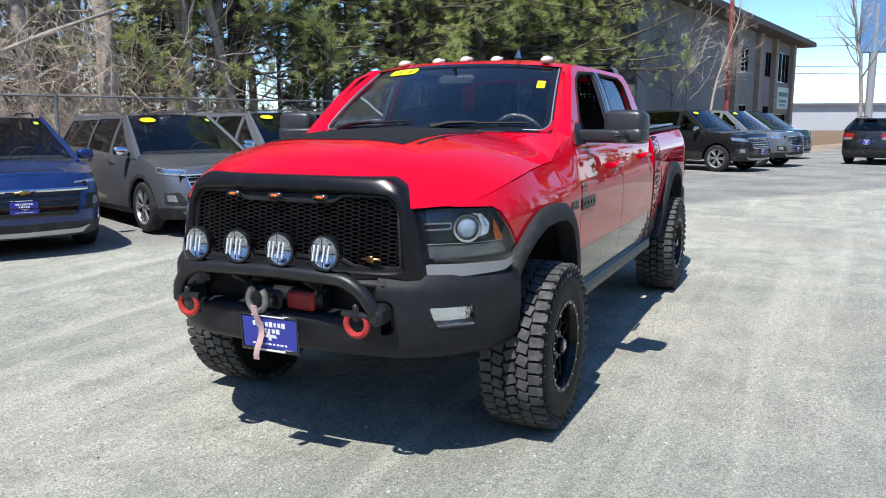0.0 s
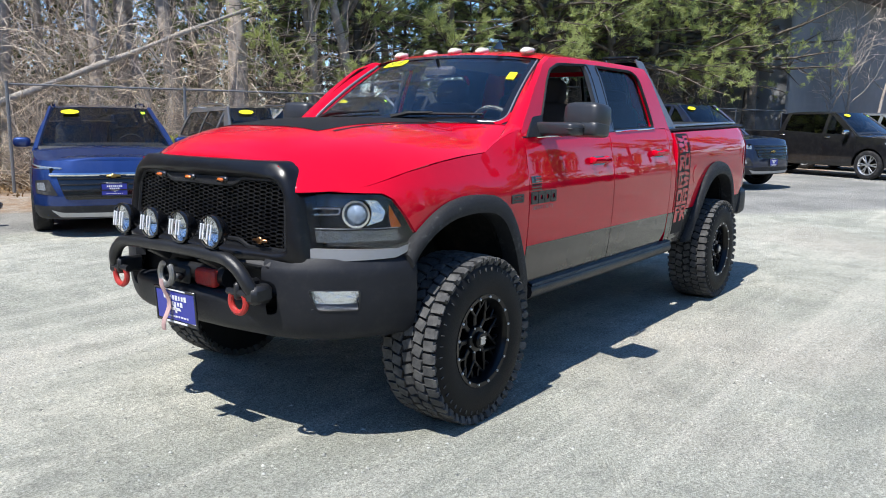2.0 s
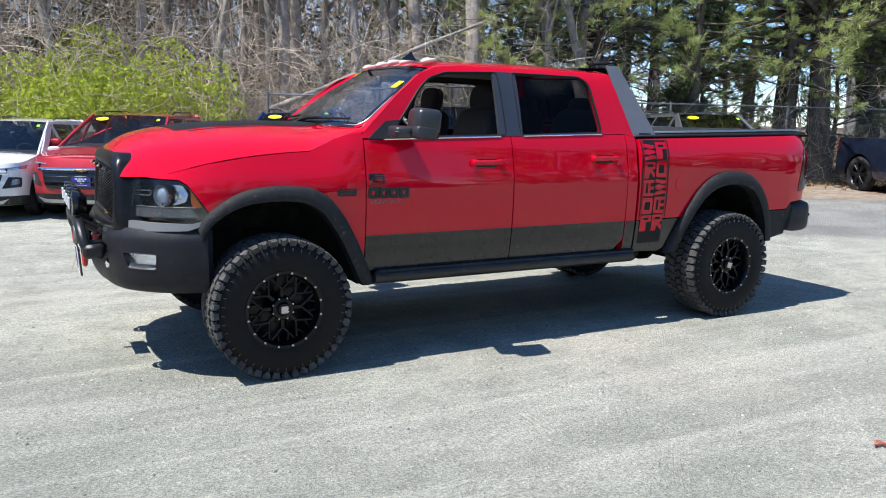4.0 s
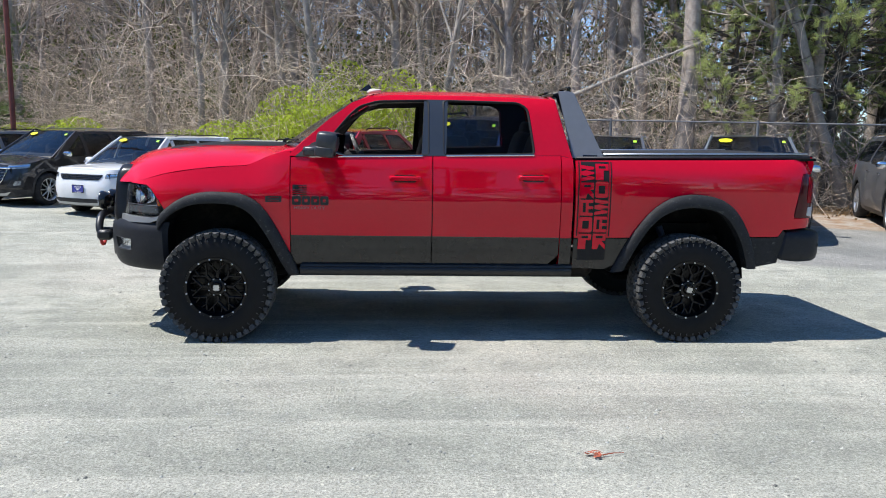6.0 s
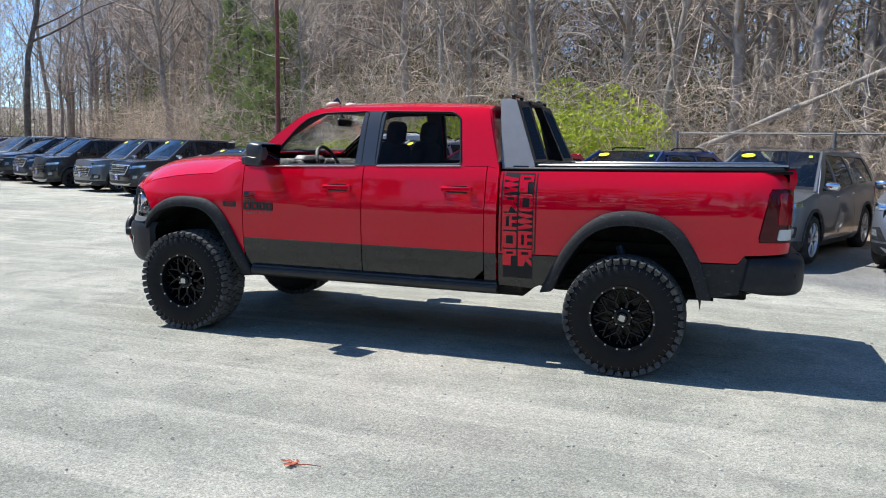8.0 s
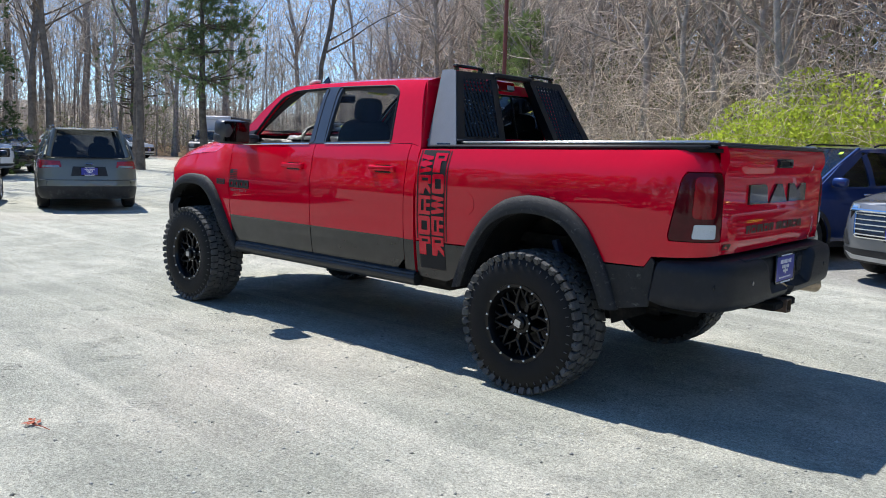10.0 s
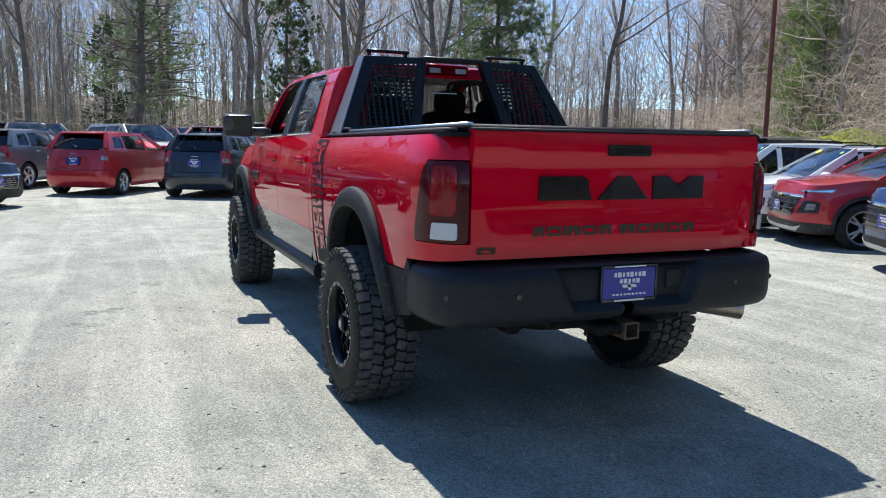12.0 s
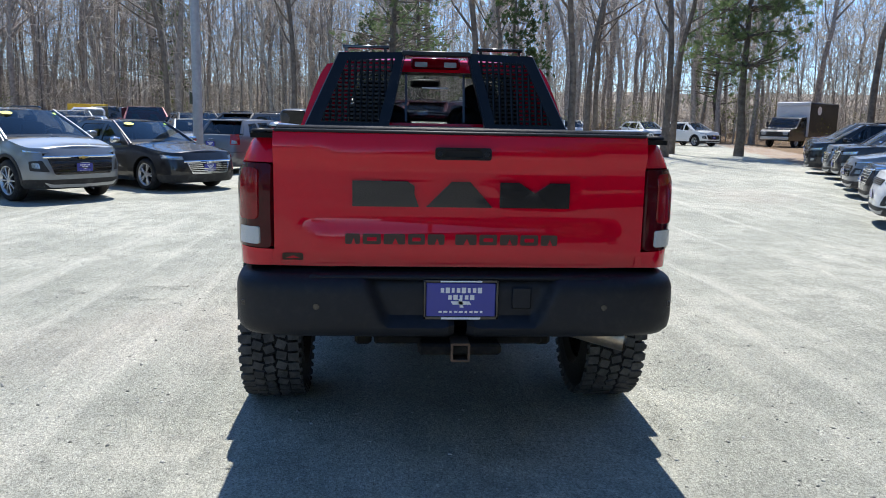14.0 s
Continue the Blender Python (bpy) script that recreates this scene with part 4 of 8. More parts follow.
gate = Geo().patch([(-.803, .952), (.803, .952), (.803, 1.53), (-.803, 1.53)], gate_face, step=.03, depth=.05, way=Vector((-1, 0, 0))).ob("tailgate", RED, truck, "red tailgate with dark raised letter blocks", 50)
Geo().slab((2.965, 0, 1.532), (.09, 1.60, .014), .005).ob("gate_cap", PLASTIC, gate)
h = Geo().patch(rounded([(-.12, 1.42), (.12, 1.42), (.12, 1.472), (-.12, 1.472)], .012), lambda y, z: Vector((3.038, y, z)), [rounded([(-.085, 1.432), (.085, 1.432), (.075, 1.458), (-.075, 1.458)], .008)], .06, .02, Vector((-1, 0, 0))).ob("gate_handle", GLOSSBLK, gate)
for y in (-.1, .1):
    Geo().lathe([(.011, 0), (.010, .004), (.001, .004)], Matrix.Translation((3.038, y, 1.445)) @ Euler((0, 0, -math.pi / 2)).to_matrix().to_4x4(), 14).ob("lock_disc", PLASTIC, h)
Geo().slab((3.026, 0, 1.446), (.01, .19, .04), .003).ob("handle_recess", MATTBLK, h)
blk = lambda y, z: gate_face(y, z) + Vector((.012, 0, 0))
wl = Vector((-1, 0, 0))
for outline, holes in (
        ([(-.47, 1.215), (-.47, 1.325), (-.235, 1.325), (-.205, 1.305), (-.205, 1.27), (-.185, 1.215)], []),
        ([(-.155, 1.215), (-.045, 1.325), (.035, 1.325), (.135, 1.215)], []),
        ([(.165, 1.215), (.165, 1.325), (.25, 1.325), (.318, 1.28), (.385, 1.325), (.47, 1.325), (.47, 1.215)], [])):
    Geo().patch(outline, blk, holes, .05, .012, wl).ob("raised_block", GLOSSBLK, gate, "dark raised block on the tailgate")
x0 = -.50
for k, w in enumerate([.075, .09, .105, .085, .085, -.03, .105, .09, .09, .09, .085]):
    if w < 0:
        x0 += .035
        continue
    o = rounded([(x0, 1.052), (x0 + w - .012, 1.052), (x0 + w - .012, 1.098), (x0, 1.098)], .008)
    hole = [rounded([(x0 + .018, 1.066), (x0 + w - .03, 1.066), (x0 + w - .03, 1.083), (x0 + .018, 1.083)], .004)] if k % 2 else [[(x0 + w * .35, 1.053), (x0 + w * .6, 1.053), (x0 + w * .48, 1.08)]]
    Geo().patch(o, lambda y, z: gate_face(y, z) + Vector((.0022, 0, 0)), hole, .05).ob("decal_block", GHOST, gate, "dark printed block")
    x0 += w
Geo().patch(rounded([(-.77, .975), (-.68, .975), (-.68, 1.01), (-.77, 1.01)], .01), lambda y, z: gate_face(y, z) + Vector((.0025, 0, 0)), [[(-.76, .985), (-.69, .985), (-.725, .998)]], .05).ob("dealer_mark", GHOST, gate)

# bed: tonneau cover, inner floor
ton = Geo().slab((1.98, 0, 1.522), (1.97, 1.60, .026), .010, pose(0, 0, 0, 0, -1.1, 0).to_3x3())
ton.ob("tonneau_cover", TONNEAU, truck, "black vinyl roll-up bed cover")
for s in (-1, 1):
    Geo().slab((1.98, s * .80, 1.532), (1.95, .05, .022), .008, pose(0, 0, 0, 0, -1.1, 0).to_3x3()).ob("cover_rail", ALU, truck)
Geo().box((1.96, 0, 1.488), (2.04, 1.80, .02), pose(0, 0, 0, 0, -1.1, 0).to_3x3()).ob("bed_rail_base", UNDER, truck)
Geo().box((1.95, 0, .90), (2.0, 1.1, .06)).box((.955, 0, 1.2), (.03, 1.75, .6)).ob("bed_floor", UNDER, truck)

# headache rack behind the cab
rack = new("headache_rack")
rack.parent = truck
for s in (-1, 1):
    def leg(u, v, w):
        y0 = .885 - .43 * (v - 1.485) - .02 * 0
        return Vector((u, s * (y0 - w), v))
    Geo().plate([(.925, 1.487), (1.185, 1.487), (1.175, 1.52), (.965, 2.02), (.93, 2.03), (.835, 2.03)], leg, .012).ob("side_plate", GREYSTEEL, rack, "grey powder-coated rack leg")
    Geo().patch([(1.01, 1.495), (1.13, 1.495), (1.13, 1.513), (1.01, 1.513)], lambda u, v: leg(u, v, -.002), step=.1).ob("maker_mark", GLOSSBLK, rack)

    def back(y, z, off=0.):
        k = (z - 1.52) / .5
        return Vector((1.178 - .21 * k + off, s * y, z))
    yo = lambda z: .872 - .43 * (z - 1.50)
    fr = [(.33, 1.52), (yo(1.52), 1.52), (yo(2.02), 2.02), (.215, 2.03)]
    ins = [(.385, 1.56), (yo(1.56) - .085, 1.56), (yo(1.97) - .075, 1.965), (.28, 1.985)]
    Geo().patch(fr, back, [ins], .2, .02, Vector((-1, 0, 0))).ob("panel_frame", SURROUND, rack, "satin black panel frame")
    Geo().plate([(1.178, 1.52), (1.10, 1.52), (.90, 2.03), (.967, 2.03)], lambda u, v, w: Vector((u, s * (.33 - .115 * (v - 1.52) / .5 - w), v)), .01).ob("inner_plate", SURROUND, rack)
    g = Geo()
    lo, hi = 1.56, 1.98
    for z in np.arange(lo, hi, .027):
        ya, yb = .385 - .105 * (z - lo) / (hi - lo), yo(z) - .08
        a, b = back(ya, z, -.008), back(yb, z, -.008)
        g.box((a + b) / 2, (.004, abs(b.y - a.y), .0145))
    for y in np.arange(.30, .77, .040):
        z1 = min(hi, 1.5 + (.79 - y) / .43)
        z0 = lo if y > .385 else lo + (.385 - y) / .105 * (hi - lo)
        if z1 - z0 > .05:
            g.tube([back(y, z0, -.008), back(y, z1, -.008)], .010, 4)
    g.ob("mesh_panel", SURROUND, rack, "perforated black steel panel")
Geo().slab((.935, 0, 2.022), (.10, .46, .034), .006).slab((1.04, 0, 1.53), (.30, 1.72, .022), .008).ob("cross_member", SATIN, rack)
for y in (-.475, .43):
    g = Geo().slab((.93, y, 2.058), (.035, .31, .022), .006)
    for k in (-.13, .13):
        g.box((.93, y + k, 2.04), (.03, .02, .03))
    g.ob("light_bar", GLOSSBLK, rack)
Geo().patch([(-.09, 0), (.09, 0), (.09, .006), (-.09, .006)], lambda u, v: bk(u, 1.80 + v) + Vector((.003, 0, 0)), step=.1).ob("window_script", LETTER, truck, "thin white line of script on the rear glass")

# front: grille, bumper, winch bar, lamps
gf = lambda y, z: Vector((-2.80 + .10 * max(0, z - 1.0) + .10 * (abs(y) / .7) ** 3 * .7, y, z))
go = rounded([(-.69, .892), (.69, .892), (.682, .95), (.632, 1.20), (.606, 1.262), (.572, 1.322), (.51, 1.358), (-.51, 1.358), (-.572, 1.322), (-.606, 1.262), (-.632, 1.20), (-.682, .95)], .02)
gi = rounded([(-.585, .955), (-.36, .955), (-.30, .985), (.30, .985), (.36, .955), (.585, .955), (.565, 1.215), (.515, 1.272), (.30, 1.272), (.24, 1.238), (-.24, 1.238), (-.30, 1.272), (-.515, 1.272), (-.565, 1.215)], .02, 3)
gr = new("grille")
gr.parent = truck


def reach(poly, c, a):
    """Where a ray from c at the angle a leaves the polygon."""
    d = (math.cos(a), math.sin(a))
    best = 0
    for p, q in zip(poly, poly[1:] + poly[:1]):
        ex, ey = q[0] - p[0], q[1] - p[1]
        den = d[0] * ey - d[1] * ex
        if abs(den) > 1e-9:
            t = ((p[0] - c[0]) * ey - (p[1] - c[1]) * ex) / den
            u = ((p[0] - c[0]) * d[1] - (p[1] - c[1]) * d[0]) / den
            if t > 0 and -1e-6 <= u <= 1 + 1e-6:
                best = max(best, t)
    return c[0] + d[0] * best, c[1] + d[1] * best


mid_c = (0, 1.11)
angs = [math.atan2(b - mid_c[1], a - mid_c[0]) for a, b in dense(go, .02)]
gi0 = rounded([(-.585, .955), (.585, .955), (.565, 1.215), (.515, 1.272), (-.515, 1.272), (-.565, 1.215)], .03)
ri_, ro_ = [reach(list(gi0), mid_c, a) for a in angs], [reach(list(go), mid_c, a) for a in angs]
Geo().patch(gi0, lambda y, z: gf(y, z) + Vector((-.010, 0, 0)), [gi], .06, .03, Vector((1, 0, 0))).ob("grille_shroud", PLASTIC, gr, "stepped black shroud round the mesh")
sec = []
for f_, dx in ((0, .03), (0, -.008), (.05, -.014), (.16, -.026), (.30, -.040), (.42, -.044), (.70, -.046), (.90, -.045), (.965, -.040), (.99, -.028), (1, .004), (1, .07)):
    row = []
    for (a, b), (c, d) in zip(ri_, ro_):
        y, z = a + (c - a) * f_, b + (d - b) * f_
        row.append(gf(y, z) + Vector((dx + .012 * max(0, (z - 1.29) / .05) + .04 * f_ ** 3 * (abs(y) / .7) ** 2, 0, 0)))
    sec.append(row + row[:1])
Geo().grid(sec).ob("grille_surround", SURROUND, gr, "satin black grille surround", 60)
loop = [gf(*p) + Vector((-.006, 0, 0)) for p in dense(gi, .04)]
Geo().tube(loop + loop[:1], .011, 6, False).ob("inner_trim", SATIN, gr)
hexg = Geo()
w, h = .036, .0185
for i in range(-18, 19):
    for j in range(-1, 20):
        cy, cz = i * w, .955 + j * h * 1.0 + (h / 2 if i % 2 else 0)
        pts = [(cy - w * .66, cz), (cy - w * .33, cz + h / 2), (cy + w * .33, cz + h / 2), (cy + w * .66, cz)]
        if not inside(gi, np.array([[cy, cz]]))[0]:
            continue
        for a, b in zip(pts, pts[1:]):
            A, Bq = gf(*a) + Vector((-.004, 0, 0)), gf(*b) + Vector((-.004, 0, 0))
            d = (Bq - A)
            nrm = Vector((0, -d.z, d.y)).normalized() * .0026
            hexg.add([A + nrm, Bq + nrm, Bq - nrm, A - nrm, A + nrm + Vector((.016, 0, 0)), Bq + nrm + Vector((.016, 0, 0)), Bq - nrm + Vector((.016, 0, 0)), A - nrm + Vector((.016, 0, 0))],
                     [(0, 1, 2, 3), (0, 4, 5, 1), (3, 2, 6, 7)])
hexg.ob("honeycomb_mesh", SURROUND, gr, "black honeycomb grille mesh", 0)
Geo().patch(go, lambda y, z: gf(y, z) + Vector((.07, 0, 0)), step=.2).ob("grille_back", UNDER, gr)
for y in (.29, .045, -.20):
    Geo().slab(gf(y, 1.262) + Vector((-.05, 0, 0)), (.02, .042, .016), .006).ob("amber_lamp", AMBER, gr)
    Geo().slab(gf(y, 1.262) + Vector((-.042, 0, 0)), (.02, .085, .03), .008).ob("lamp_pocket", GLOSSBLK, gr)
Geo().slab(gf(-.455, .998) + Vector((-.03, 0, 0)), (.012, .10, .014), .004).slab(gf(-.455, .998) + Vector((-.034, 0, 0)), (.012, .034, .034), .006).ob("grille_emblem", mat("copper_emblem", (.45, .22, .1), .3, 1.), gr)

BUMP = plan_curve([(-2.86, .38), (-2.845, .50), (-2.80, .64), (-2.71, .77), (-2.60, .865), (-2.46, .945), (-2.32, .985)], -2.46)
bprof = spline([(.535, .10), (.55, .06), (.585, .03), (.66, .010), (.75, 0), (.86, 0), (.885, .004), (.90, .020), (.915, .03), (.928, .034)])
for s in (-1, 1):
    def bf(q, z):
        x, y, nx, ny = BUMP(q)
        d = bprof(z)
        return Vector((x - nx * d, s * (y - ny * d), z))
    q0, q1 = -3.075, -2.315
    fog = rounded([(-2.805, .697), (-2.615, .695), (-2.61, .788), (-2.845, .792)], .018)
    bo = Geo().patch([(q0, .545), (q1 + .05, .545), (q1, .60), (q1, .928), (q0, .928), (q0, .825), (-3.03, .822), (-3.006, .81), (-2.994, .785), (-2.994, .70), (-3.004, .675), (-3.03, .665), (q0, .663)], bf, [fog], .03, .05, lambda q, z: Vector((.7, -s * .7, 0))).ob("bumper_corner", PLASTIC, truck, "black plastic bumper corner", 50)
    Geo().grid([[bf(q, .928) for q in np.linspace(q0, q1, 14)], [bf(q, .928) + Vector((.16, -s * .10, .012)) for q in np.linspace(q0, q1, 14)]]).ob("bumper_step", PLASTIC, bo)
    Geo().patch(fog, lambda q, z: bf(q, z) + Vector((.03, -s * .03, 0)), step=.05).ob("fog_reflector", REFLECTOR, bo)
    Geo().patch(fog, lambda q, z: bf(q, z) + Vector((.006, -s * .006, 0)), step=.05).ob("fog_lens", LENS, bo)
    fr = dense(fog, .03)
    lo = [bf(*p) for p in fr]
    Geo().tube(lo + lo[:1], .0035, 5, False).ob("fog_trim", SATIN, bo)
    # sunlit lower edge of the black opening, its light given as grey colour
    ledge = [(-2.83, .703), (-2.62, .700)]
    Geo().grid([[bf(q, z) + Vector((-.002, 0, 0)) for q, z in ledge], [bf(q, z + .022) + Vector((.03, -s * .03, 0)) for q, z in ledge]]).ob("fog_ledge", GREYSTEEL, bo)
    # shackle and its bracket
    sh = new("shackle")
    sh.parent = truck
    c = Vector((-2.945, s * .47 + .012, .742))
    Geo().tube([c + Vector((0, .052 * math.sin(a), -.052 * math.cos(a) - .005)) for a in np.linspace(-2.3, 2.3, 18)], .0145, 8).ob("bow", HOOKRED, sh, "worn red shackle bow")
    Geo().tube([c + Vector((0, -.07, .035)), c + Vector((0, .07, .035))], .017, 8).ob("pin", SATIN, sh)
    Geo().slab(c + Vector((.05, 0, .045)), (.14, .035, .085), .012).ob("bracket", SATIN, sh)
brow = spline([(0, -2.895), (.2, -2.888), (.38, -2.866), (.5, -2.848), (.60, -2.818), (.66, -2.79), (.72, -2.755)])
lip = spline([(.70, 0), (.725, .012), (.738, .04), (.742, .12)])
Geo().grid([[Vector((brow(abs(y)) + bprof(z) + (lip(z) if z > .70 else 0) + .003, y, z)) for y in np.linspace(-.515, .515, 31)] for z in list(np.linspace(.535, .70, 12)) + [.712, .725, .733, .738, .742]]).ob("centre_beam", PLASTIC, truck, "black plastic centre of the front bumper", 60)
Geo().slab((-2.775, 0, .885), (.12, 1.10, .045), .018).ob("top_rail", PLASTIC, truck)
Geo().slab((-2.71, 0, .75), (.06, 1.2, .3), .01).ob("winch_tray_wall", PLASTIC, truck)
wn_ = new("winch")
wn_.parent = truck
Geo().tube([(-2.80, -.22, .79), (-2.80, .22, .79)], .05, 14).ob("winch_drum", SATIN, wn_)
Geo().slab((-2.845, -.105, .785), (.05, .15, .085), .012).ob("winch_motor_cover", HOOKRED, wn_, "red painted winch cover")
Geo().slab((-2.885, .06, .79), (.03, .17, .09), .02).ob("fairlead", SATIN, wn_)
Geo().tube([Vector((-2.96, .06 + .048 * math.sin(a), .80 + .055 * math.cos(a))) for a in np.linspace(.5, 5.6, 18)], .015, 8).ob("winch_hook", STEEL, wn_, "bare steel winch hook")
Geo().slab((-2.93, .02, .785), (.05, .06, .04), .012).ob("hook_clevis", SATIN, wn_)
Geo().grid([[(-2.985 + .015 * math.sin(z * 31), y + .012 * math.sin(z * 17), z) for y in (.03, .062)] for z in np.linspace(.78, .525, 10)]).grid([[(-2.982 + .015 * math.sin(z * 31), y + .012 * math.sin(z * 17), z) for y in (.03, .062)] for z in np.linspace(.78, .525, 10)]).ob("pull_strap", STRAP, wn_, "faded red and white pull strap")
bar = [(-2.87, -.545, .765), (-2.925, -.543, .785), (-2.95, -.525, .83), (-2.96, -.465, .897), (-2.965, -.37, .932), (-2.968, 0, .942), (-2.965, .37, .932), (-2.96, .465, .897), (-2.95, .525, .83), (-2.925, .543, .785), (-2.87, .545, .765)]
bs = spline([(i, p) for i, p in enumerate(bar)])
bull = Geo().tube([bs(t) for t in np.linspace(0, 10, 50)], .031, 12).ob("bull_bar", SATIN, truck, "matt black tubular winch bar")
for y in (-.545, .545):
    Geo().slab((-2.90, y, .775), (.12, .075, .085), .02).ob("bar_foot", SATIN, bull)
for y in (-.2, .2):
    Geo().tube([(-2.955, y, .92), (-2.85, y, .86)], .025, 8).ob("bar_brace", SATIN, bull)
for y in (.371, .138, -.095, -.328):
    kc = new("driving_lamp")
    kc.parent = truck
    m = Matrix.Translation((-2.97, y, 1.045)) @ Euler((0, 0, math.pi / 2)).to_matrix().to_4x4()
    Geo().lathe([(.001, -.062), (.04, -.058), (.066, -.03), (.074, -.005), (.078, .012), (.076, .022), (.068, .024)], m, 32).ob("shell", GLOSSBLK, kc)
    Geo().lathe([(.069, .018), (.055, -.008), (.03, -.026), (.01, -.03), (.001, -.03)], m, 28).ob("reflector", REFLECTOR, kc)
    Geo().lathe([(.069, .02), (.05, .026), (.02, .029), (.001, .030)], m, 28).ob("lens", LENS, kc)
    g = Geo()
    for a in np.linspace(0, math.pi, 5)[:-1]:
        d = Vector((0, math.cos(a), math.sin(a))) * .068
        g.tube([Vector((-3.002, y, 1.045)) - d, Vector((-3.004, y, 1.045)) + d], .0025, 4)
    g.ob("stone_guard", GLOSSBLK, kc)
    g = Geo()
    for pts in ([(-.046, -.034), (-.032, .036)], [(-.026, -.034), (-.012, .036)], [(.004, -.034), (.018, .036)], [(.026, -.034), (.040, .036)]):
        g.tube([Vector((-3.009, y - a, 1.045 + b)) for a, b in pts], .0048, 5)
    g.ob("white_mark", LETTER, kc, "white painted strokes on the lens")
    Geo().slab((-2.962, y, .963), (.03, .03, .055), .006).ob("lamp_foot", SATIN, kc)


def dealer_plate(m, parent, name="dealer_plate", top=True):
    """A blue plate 0.30 wide in a thin frame, its writing as white bars; it faces local -x."""
    p = new(name)
    p.parent, p.matrix_basis = parent, m
    p["label"] = "blue dealer plate with white print"
    Geo().slab((0, 0, 0), (.006, .30, .15), .003).ob("plate_sheet", PLATEBLUE, p)
    g = Geo()
    for c, sz in (((0, 0, .082), (.012, .325, .014)), ((0, 0, -.08), (.012, .325, .018)), ((0, .157, 0), (.012, .012, .176)), ((0, -.157, 0), (.012, .012, .176))):
        g.slab(c, sz, .003)
    g.ob("plate_frame", GLOSSBLK, p)
    g = Geo()
    for y0, wd, z, hh in [(0, .185, .043, .024), (0, .12, .012, .022), (0, .20, -.052, .009)]:
        n = max(5, int(wd / .021))
        for i in range(n):
            g.box((-.004, y0 - wd / 2 + wd * (i + .5) / n, z), (.002, wd / n * (.5 + .28 * ((i * 5 + n) % 3) / 2), hh * (.85 if i % 3 else 1.)))
    g.add([(-.0045, -.045, -.02), (-.0045, .035, -.02), (-.0045, .045, -.005), (-.0045, -.035, -.005), (-.0045, -.012, -.033), (-.0045, .004, -.033), (-.0045, .012, .006), (-.0045, -.004, .006)], [(0, 1, 2, 3), (4, 5, 6, 7)])
    g.box((-.007, 0, .082), (.002, .18, .006)).box((-.007, 0, -.08), (.002, .17, .009))
    g.ob("plate_print", LETTER, p)
    return p


dealer_plate(pose(-2.955, .0, .645, 0, -4, 0), truck, "front_plate")

# rear bumper: two mirrored halves that meet in the middle, with a recess for the plate
RB = plan_curve([(2.69, .99), (2.80, .992), (2.92, .98), (3.0, .955), (3.06, .90), (3.10, .80), (3.12, .6), (3.125, .33), (3.126, -.02)], 2.8)
rprof = spline([(.652, .075), (.662, .035), (.69, .008), (.74, 0), (.85, 0), (.895, .010), (.915, .03), (.925, .065)])
step01 = lambda t: (lambda c: c * c * (3 - 2 * c))(min(1, max(0, t)))
for s in (-1, 1):
    def rf(q, z):
        x, y, nx, ny = RB(q)
        d = rprof(z)
        half = .335 + .085 * (z - .71) / .2
        dip = .062 * step01((half - y) / .035) * step01((z - .715) / .03)
        return Vector((x - nx * d - dip, s * (y - ny * d), z))
    low = [(2.70, .690), (2.76, .668), (2.88, .655)]
    bo = Geo().patch(low + [(3.94, .652), (3.94, .925), (2.76, .925), (2.74, .90)], rf, (), .022, .05, lambda q, z: Vector((-.6, -s * .6, 0)), s > 0).ob("rear_bumper_half", PLASTIC, truck, "black textured plastic rear bumper", 50)
    for q in (3.05, 3.38):
        Geo().lathe([(.014, 0), (.013, .003), (.001, .003)], Matrix.Translation(rf(q, .80)) @ Euler((0, 0, -math.pi / 2)).to_matrix().to_4x4(), 12).ob("parking_sensor", GLOSSBLK, bo)
    Geo().grid([[rf(q, .925) for q in np.linspace(2.76, 3.55, 16)], [rf(q, .925) + Vector((-.12, -s * .06, .01)) for q in np.linspace(2.76, 3.55, 16)]]).ob("bumper_step", PLASTIC, bo)
Geo().slab((3.01, 0, .918), (.14, 1.3, .02), .008).ob("bumper_tread_pad", PLASTIC, truck)
dealer_plate(pose(3.078, .0, .822, 0, 0, 180), truck, "rear_plate")
Geo().slab((3.070, .265, .83), (.012, .085, .095), .006).ob("plug_socket", PLASTIC, truck)
Geo().slab((2.95, .0, .605), (.30, .36, .05), .012).slab((2.9, 0, .625), (.22, .75, .04), .01).ob("hitch_crossbar", UNDER, truck)
rc = [(-.032, -.032), (.032, -.032), (.032, .032), (-.032, .032)]
Geo().patch(rounded([(a * 1.3, b * 1.3) for a, b in rc], .01), lambda u, v: Vector((3.12, u, .598 + v)), [rc], .05, .28, Vector((-1, 0, 0))).ob("hitch_receiver", mat("rusty_steel", (.13, .085, .06), .6, .5, bump=.3, bscale=120, var=.3, vscale=30), truck, "rusty square hitch receiver")
Geo().tube([(2.2, .46, .70), (2.6, .45, .69), (2.87, .51, .668)], .03, 12, False).ob("exhaust_pipe", STEEL, truck)
Geo().tube([(2.84, .44, .66), (2.98, .62, .652), (3.04, .745, .636)], [.036, .05, .055], 16, False).tube([(2.84, .44, .66), (2.98, .62, .652), (3.038, .741, .6365)], [.032, .045, .050], 16, False).ob("exhaust_tip", EXHAUST, truck, "stained exhaust tip")

